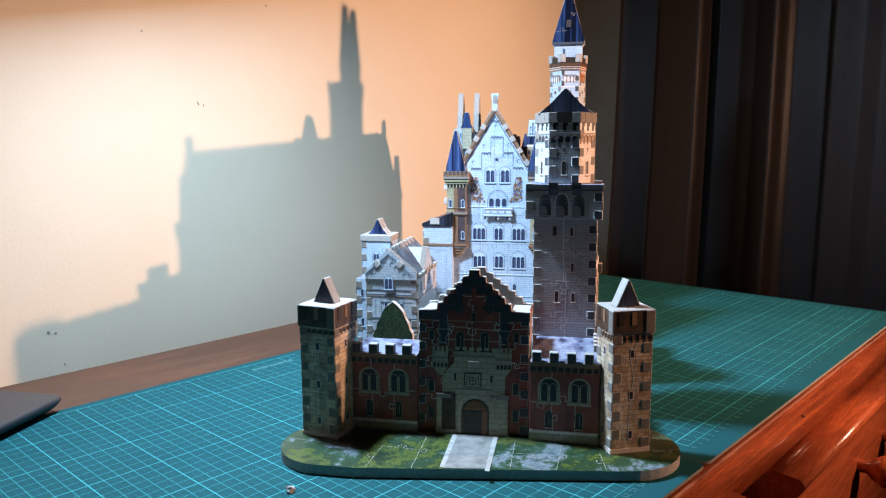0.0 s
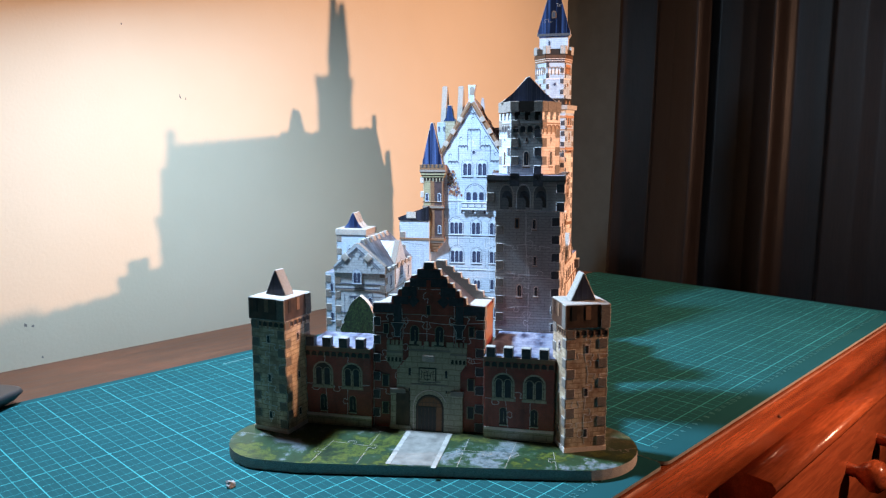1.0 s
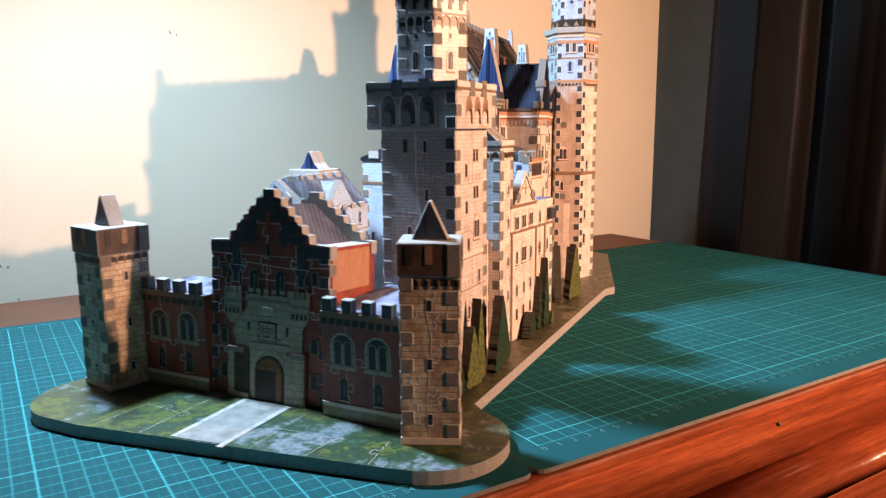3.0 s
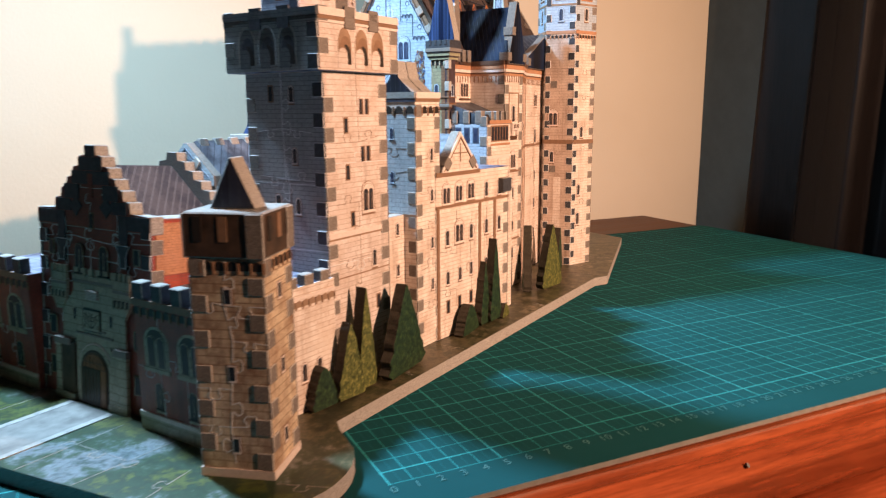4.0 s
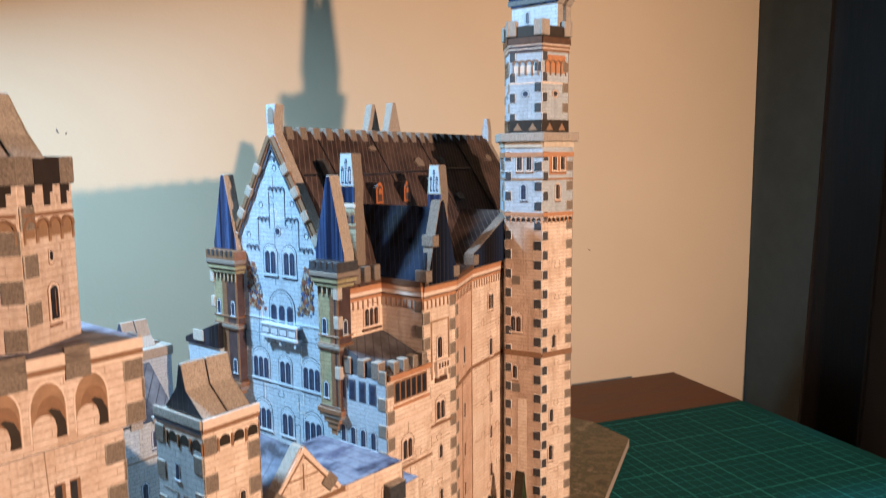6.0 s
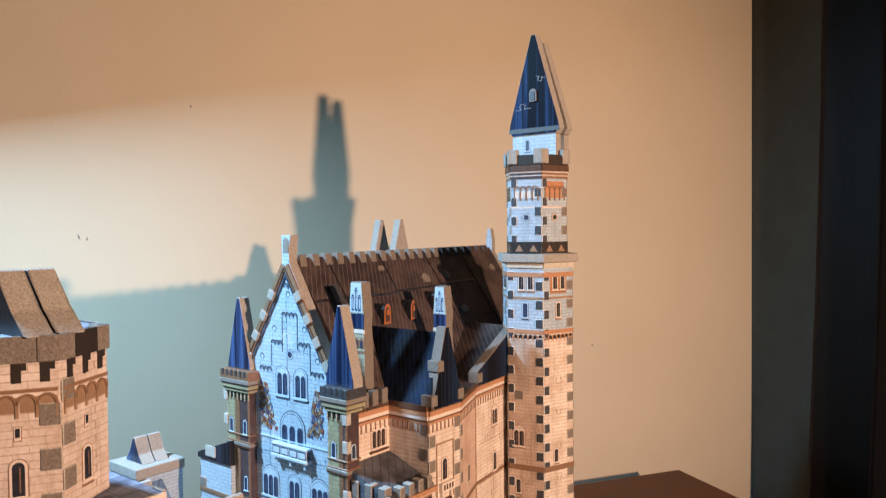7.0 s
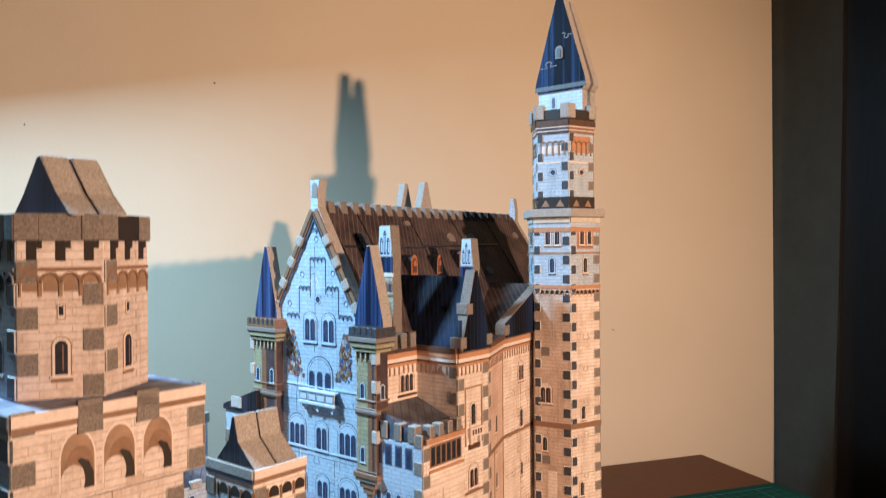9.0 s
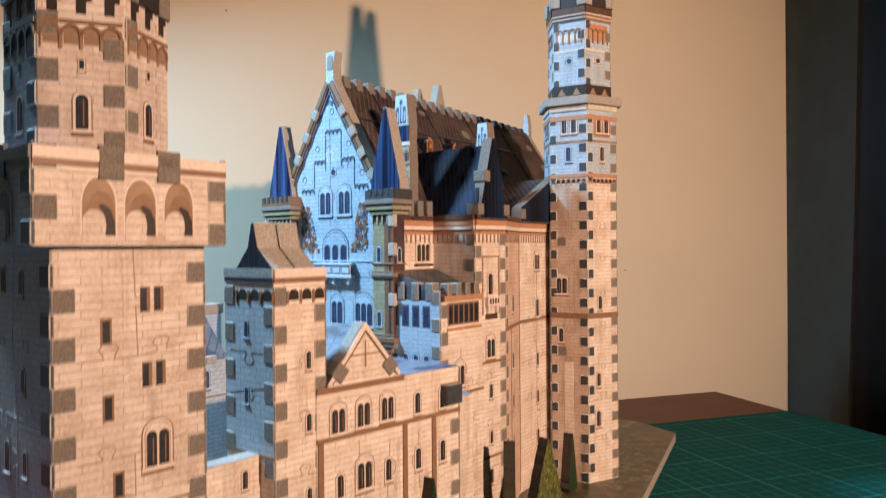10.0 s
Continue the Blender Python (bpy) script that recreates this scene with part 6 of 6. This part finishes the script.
soften(bm, 0.4)
part("cross_gable", bm, [WHITE, FOAM], house, "white cross gable plate", m=kpose(-73, 212, 0, 90))
bm = bmesh.new()
add_slab(bm, [(-18, 97), (18, 97), (0, 117.5)], 5.6, 22, 0, 0)
part("roof", bm, LEADROOF, house, "dark grey roof of the cross gable", m=kpose(-73, 212, 0, 90))
window(house, "pair:1.4", -72.4, 212, 84, 90, True)
for y in (180, 240):
    window(house, "single:1.1", -73, y, 80, 90, True)
for y in (178, 196, 214, 232):
    window(house, "single:1.0", -73, y, 52, 90, True)
strip(house, "string_course", 163, 253, 74, 75.2, (-73, 0), 90, GREYBAND, 0.4)
for i in range(6):
    bm = bmesh.new()
    add_slab(bm, [(-101, 118), (-94, 118), (-96, 123.5), (-99, 123.5)], 171 + i * 13.5, 178 + i * 13.5, 0, 0)
    soften(bm, 0.3)
    part("ridge_tab", bm, RIMFOAM, house)
    for s in (-1, 1):
        bm = bmesh.new()
        add_box(bm, -97.5 + s * 24.6 - 2, -97.5 + s * 24.6 + 2, 171 + i * 13.5, 178 + i * 13.5, 93.5, 98)
        soften(bm, 0.3)
        part("eaves_tab", bm, RIMFOAM, house)
window(hg, "pair:1.12", -99.8, 161.5, 84.4, 0, True)
for x in (-102.6, -88.0):
    window(house, "single:1.0", x, 163, 62, 0, True)
for x in (-104.5, -90.5):
    window(house, "single:1.0", x, 163, 36, 0, True)
for side in (-1, 1):
    bm = bmesh.new()
    ribbon(bm, [(-99.5 + side * 22.5, 98), (-99.5, 117.5)], 161.5, 0.6, 0.4)
    part("raking_line", bm, BLUESHADE, house)
    bm = bmesh.new()
    ribbon(bm, [(-99.5 + side * 20.6, 94), (-99.5 + side * 20.6, 97), (-99.5, 114.8)], 161.5, 0.4, 0.25)
    part("raking_line", bm, BLUESHADE, house)
    for k in range(4):
        c, z = -99.5 + side * (3.4 + 3.9 * k), 108.0 - 3.5 * k
        bm = bmesh.new()
        ribbon(bm, [(c + 1.7 * math.cos(radians(a)), z + 2.2 * math.sin(radians(a))) for a in range(0, 181, 30)] + [(c - 1.7, z - 2.0)], 161.5, 0.4, 0.3)
        part("frieze_arch", bm, BLUESHADE, house)
for x in (-113, -107.5, -91.5, -86):
    strip(house, "lesene", x - 0.18, x + 0.18, 40, 74.5, (0, 163), 0, BLUESHADE, 0.2)
for side in (-1, 1):
    bm = bmesh.new()
    add_box(bm, -2.9, 2.9, -0.9, 1, -3.2, 3.2)
    soften(bm, 0.3)
    part("edge_tab", bm, PALERIM, house, m=kpose(-99.9 + side * 11.0, 161.5, 108.2, ry=side * 42))
for z, m in ((83.0, INKBLUE), (78.6, INKBLUE), (77.0, GREYBAND), (56.2, INKBLUE), (44, GREYBAND)):
    strip(house, "string_course", -122, -73, z, z + (0.6 if m is INKBLUE else 1.2), (0, 161.5 if z > 92 else 163), 0, m, 0.4)
strip(house, "inscription_band", -108, -92, 70.5, 72.0, (0, 163), 0, INKBLUE, 0.2)
lean = building("lean_to", castle, rect(-134, -122.3, 170, 240), 7.2, 92, WHITE, PALEROOF, "low white side block of the house")
corner_tabs(lean, rect(-134, -122.3, 170, 240), (0,), 8, 92, 13.6, 5.6)
for z in (74, 46, 20):
    window(lean, "single:0.9", -128, 170, z, 0, True)

stair = building("house_tower", castle, rect(-153, -121, 250, 282), 7.2, 122, WHITE, PALEROOF, "square white tower with a blue pyramid roof")
corner_tabs(stair, rect(-153, -121, 250, 282), (0, 1), 8, 122, 13.6, 5.6)
bm = bmesh.new()
add_box(bm, -154, -120, 249, 283, 117, 123.5)
soften(bm, 0.5)
part("rim", bm, RIMFOAM, stair, "pale foam rim of the tower")
for y0, y1 in ((257, 265.7), (266.3, 275)):
    bm = bmesh.new()
    add_slab(bm, [(-148, 123.5), (-126, 123.5), (-132, 129), (-136, 139.5), (-138, 139.5), (-142, 129)], y0, y1)
    soften(bm, 0.4)
    part("roof", bm, [BLUE, RIMFOAM], stair, "curved blue roof plate")
for z in (95, 70):
    window(stair, "pair:1.0", -137, 250, z, 0, True)

# stair tower behind the roof
north = building("stair_tower", castle, ring(8, 16, 22.5, -65, 425), 7.2, 232, WHITE, PALEROOF, "white round stair tower behind the palace roof")
for x in (-75.5, -55.5):
    bm = bmesh.new()
    add_slab(bm, [(-14, 232), (14, 232), (1.6, 279.5), (-1.6, 279.5)], -3.2, 3.2)
    soften(bm, 0.4)
    part("cone", bm, [RIMFOAM, RIMFOAM], north, "flat blue cone plate with a foam edge", m=kpose(x, 425, 0, 90))

for x, z0, z1, w in ((-66, 232, 242, 6.5), (-76, 214, 240, 5.5)):
    bm = bmesh.new()
    add_box(bm, x - w, x + w, 406, 412, z0 - 20, z1 - 4)
    soften(bm, 0.4)
    part("stair_turret", bm, BEIGE if w > 6 else WHITE, north, "slim pale turret beside the stair tower")
bm = bmesh.new()
add_slab(bm, [(-74, 237), (-58, 237), (-62, 242), (-63.5, 256), (-68.5, 256), (-70, 242)], 405.5, 412.5)
soften(bm, 0.4)
part("turret_cap", bm, [NAVY, RIMFOAM], north, "navy cap of the slim turret")
for x in (-79, -73):
    window(north, "single:0.6", x, 406, 226, 0, True)

# tall tower
TX, TY = 53.5, 443.0
TALL = ring(6, 25, -50, TX, TY)
tall = building("tall_tower", castle, TALL, 7.2, 203.5, CREAM, RIMFOAM, "tall six-sided cream stone tower with foam corner tabs")
corner_tabs(tall, TALL, (0, 1, 5, 4), 8, 248, 12.4, 5.4, dark=((0, 0), (0, 1), (5, 1)))
part("white_storey", (lambda q: (add_prism(q, TALL, 203.6, 250, 0, 0), q)[1])(bmesh.new()), WHITE, tall, "white upper storey of the tall tower")
ledge = ring(6, 29, -50, TX, TY)
bm = bmesh.new()
add_prism(bm, ledge, 249.5, 255)
soften(bm, 0.5)
part("ledge", bm, RIMFOAM, tall, "projecting pale foam ledge")
UP = ring(6, 21.5, -50, TX, TY)
upper = building("tall_tower_top", castle, UP, 254, 314, WHITE, RIMFOAM, "upper storey of the tall tower with arcades")
corner_tabs(upper, UP, (0, 1, 5, 4), 255, 310, 12.4, 5.0, dark=((0, 0), (0, 1), (5, 1)))
for i in range(6):
    nrm = -80 + 60 * i
    c, s = math.cos(radians(nrm)), math.sin(radians(nrm))
    at, rz = (TX + 21.65 * c, TY + 21.65 * s), nrm + 90
    for z0, z1, m, d in ((112.5, 116, BAND, 0.6), (203, 205.5, ORANGEBAND, 0.6), (240, 243, ORANGEBAND, 0.6), (246, 249.6, PALEBAND, 1.0)):
        strip(tall, "string_course", -12.4, 12.4, z0, z1, at, rz, m, d)
    # face 0 alone is browner than the others
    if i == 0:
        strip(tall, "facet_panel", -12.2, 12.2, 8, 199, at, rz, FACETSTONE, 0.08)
    arcade(tall, -12, 12, 199.5, at, rz, 7, ORANGEBAND, 0.8)
    strip(tall, "string_course", -12.4, 12.4, 225.5, 227, at, rz, NICHE, 0.4)
    if i == 1:
        strip(tall, "orange_course", -7, 7, 229, 240, at, rz, ORANGEBRICK, 0.1)
    for x in (-2.7, 3.7):
        window(tall, "single:1.1", at[0] - s * x + 0.1 * c, at[1] + c * x + 0.1 * s, 232, rz)
    # face 0 takes the blue window set, painting its cool light
    window(tall, "single:1.05", at[0], at[1], 213.8, rz, i == 0)
    for x, z, kind in ((-2.4, 118.4, "single:0.95"), (-4.0, 69, "single:0.95"), (-4.4, 43.4, "single:1.1")) if i == 1 else ((-5, 128.3, "pair:1.15"), (-5.6, 97.2, "single:0.98")):
        window(tall, kind, at[0] - s * x, at[1] + c * x, z, rz)
    if i == 0:
        for z in (162, 91):
            strip(tall, "foam_tab", -7.6, -2.2, z - 2.8, z + 2.8, at, rz, FOAM, 0.4)
        strip(tall, "chase", -3.6, 2.6, 9, 84, at, rz, CREAM, 0.25)
    ua = (TX + 18.62 * c, TY + 18.62 * s)
    strip(upper, "truss_band", -10.7, 10.7, 255.2, 263, ua, rz, DARKCARD, 0.5)
    for x in (-5, 5):
        bm = bmesh.new()
        plate(bm, [(x - 2.9, 256.6), (x + 2.9, 256.6), (x, 261.0)], -0.5, 0.3, 0)
        part("truss", bm, NICHE, upper, m=kpose(ua[0], ua[1], 0, rz))
    window(upper, "round:1.05", ua[0], ua[1], 279, rz, i == 0)
    if i in (0, 1):
        jig(tall, -9, 9, 14, 198, at, rz, 1, 8, 40 + i, SEAMDARK)
    strip(upper, "string_course", -10.7, 10.7, 285, 286, ua, rz, TRIM, 0.3)
    if i in (1, 2):
        strip(upper, "arcade_ground", -8, 8, 294, 302.5, ua, rz, ORANGEBRICK, 0.08)
    arcade(upper, -8.4, 8.4, 291.5, (ua[0] + 0.1 * c, ua[1] + 0.1 * s), rz, 4, BAND, 1.5, ORANGEBAND if i in (1, 2) else TRIM)
    for x in (-6.3, -2.1, 2.1, 6.3):
        bm = bmesh.new()
        ribbon(bm, [(x + 2.1 * math.cos(radians(a)), 296.5 + 2.8 * math.sin(radians(a))) for a in range(0, 181, 20)], -0.1, 0.8, 0.5)
        part("arch_band", bm, BAND, upper, m=kpose(ua[0], ua[1], 0, rz))
    strip(upper, "cornice", -11, 11, 309.0, 313, ua, rz, DEEPBROWN, 1.4)
    strip(upper, "cornice", -11, 11, 308.2, 308.9, ua, rz, TRIM, 0.9)
    # purple-brown lines put the cool light of face 0 into colour
    strip(upper, "cornice", -11, 11, 306.6, 308.1, ua, rz, SHAFTBROWN if i == 0 else BAND, 0.7)
    strip(upper, "cornice", -11, 11, 305.9, 306.5, ua, rz, TRIM, 0.7)
    strip(upper, "cornice", -11, 11, 304.2, 305.8, ua, rz, SHAFTBROWN if i == 0 else BAND, 0.6)
bm = bmesh.new()
add_prism(bm, ring(6, 22.4, -50, TX, TY), 313, 320)
soften(bm, 0.4)
part("parapet", bm, DARKCARD, upper, "dark parapet of the tall tower")
for i in range(6):
    a = -50 + 60 * i
    nrm = -80 + 60 * i
    for off in (-9.2, 9.2):
        x = TX + 19.6 * math.cos(radians(nrm)) - off * math.sin(radians(nrm))
        y = TY + 19.6 * math.sin(radians(nrm)) + off * math.cos(radians(nrm))
        bm = bmesh.new()
        add_box(bm, -3.4, 3.4, -0.8, 4, 314, 323.5)
        soften(bm, 0.4)
        part("merlon", bm, RIMFOAM, upper, m=kpose(x, y, 0, nrm + 90))
for y, face, drop in ((TY + 0.5, NAVY, 0.0), (TY + 11.5, RIMFOAM, 3.5)):
    bm = bmesh.new()
    add_slab(bm, [(-17, 320), (17, 320), (17, 334.4), (-17, 334.4)], -3.3, 3.3)
    soften(bm, 0.3)
    part("drum", bm, [WHITE, RIMFOAM], upper, "white drum plate under the cone", m=kpose(TX, y, 0))
    bm = bmesh.new()
    add_slab(bm, [(-17, 334.5), (17, 334.5), (20, 338.5), (18.6, 343), (1.8, 402 - drop), (-1.8, 402 - drop), (-18.6, 343), (-20, 338.5)], -3.4, 3.4)
    soften(bm, 0.5)
    part("cone", bm, [face, RIMFOAM], upper, "tall flat blue cone plate with a foam edge" if not drop else "tall pale foam cone plate", m=kpose(TX, y, 0))
window(upper, "single:0.8", TX - 5, TY - 2.8, 324.5, 0, True)
strip(upper, "cone_eaves", -19.4, 19.4, 336.5, 339.5, (TX, TY - 2.9), 0, BLACKTAB, 0.3)
bm = bmesh.new()
plate(bm, arch(5.6, 8.6, 0, 357), -2.9, 1.2, 0)
plate(bm, arch(3.0, 5.8, 0, 358), -4.1, 0.5, 1)
part("cone_dormer", bm, [DEEPBROWN, PANE], upper, "tiny brown dormer on the blue cone", m=kpose(TX, TY, 0))
bm = bmesh.new()
ribbon(bm, knob(-15, 352, -2, 353, 1, 3), -2.9, 0.3, 0.14)
ribbon(bm, knob(2, 374, 9, 372, -1, 2.2), -2.9, 0.3, 0.14)
part("puzzle_seam", bm, GREYBAND, upper, m=kpose(TX, TY, 0))


def tree(x, y, rz, w, h, yellow=False, bush=False, rim=None):
    """A foam tree plate with an uneven printed outline."""
    rnd = random.Random(int(x * 31 + y))
    pts = []
    n = 22
    for i in range(n):
        f = i / n
        half = w / 2 * ((1 - f) ** (0.85 if not bush else 0.55)) * (1 if f > 0.06 else 0.8)
        pts.append((half * (1 + 0.05 * math.sin(i * 1.9 + x)) + rnd.uniform(-0.25, 0.25), h * (f + (0.02 if i == 0 else 0))))
    outline = pts + [(0.5, h)] + [(-0.5, h)] + [(-a * (1 + 0.04 * math.sin(b * 0.7)), b) for a, b in pts[::-1]]
    bm = bmesh.new()
    add_slab(bm, outline, -3, 3)
    soften(bm, 0.22)
    part("tree_plate", bm, [TREEYELLOW if yellow else TREE, rim or SHADEFOAM], castle, "yellow green cut-out tree" if yellow else "dark green cut-out tree", m=kpose(x, y, 7.2, rz))


for row in ((94.5, 74, 86, 17, 20, False, True), (97, 90.5, 84, 20, 37, True), (95.5, 104, 88, 15, 51, True), (98.5, 133, 97, 43, 47), (92.5, 209, 98, 26, 18, False, True), (91.5, 229, 94, 15, 41), (93, 240, 92, 17, 54), (94, 252, 98, 14, 9, True, True),
            (78, 322, 122, 14, 50), (87, 342, 84, 32, 49, True), (66, 404, 95, 13, 36)):
    tree(*row)
tree(-91.5, 147, 0, 56, 69, False, True, PALERIM)

# smaller pieces hang straight on the building that carries them
for ob in list(castle.children_recursive):
    while ob.parent is not castle and ob.parent.parent is not castle:
        m = ob.parent.matrix_basis @ ob.matrix_basis
        ob.parent = ob.parent.parent
        ob.matrix_basis = m

# a crumb of plaster on the mat and small scuffs on the wall
bm = bmesh.new()
bmesh.ops.create_icosphere(bm, subdivisions=2, radius=0.0034)
for vtx in bm.verts:
    vtx.co *= 0.75 + 0.5 * noise.noise(vtx.co * 400)
crumb = tagged(part("crumb", bm, plain("grey_crumb", (0.4, 0.37, 0.36), 0.9)), "small grey crumb lying on the mat", "crumb")
crumb.location = (-0.3686, 0.256, 0.0018)
west = bpy.data.objects["wall_west"]
for y, z, w, h, tilt in ((0.464, 0.268, 0.006, 0.0016, 20), (0.471, 0.266, 0.004, 0.0012, -15), (0.276, 0.020, 0.005, 0.003, 30), (0.283, 0.018, 0.003, 0.003, 0), (0.290, -0.018, 0.003, 0.002, 10), (0.399, 0.346, 0.003, 0.0016, 0),
                         (0.566, 0.3953, 0.0028, 0.002, 0), (1.02, 0.13, 0.005, 0.0012, 60)):
    bm = bmesh.new()
    add_prism(bm, [(w / 2 * math.cos(a) * (0.8 + 0.3 * math.sin(3 * a)), h / 2 * math.sin(a)) for a in [math.tau * i / 9 for i in range(9)]], 0, 0.0004, k=1.0)
    part("scuff", bm, MARK, west, m=pose(-0.8301, y, z, 0, 90, 0) @ pose(0, 0, 0, 0, 0, tilt))
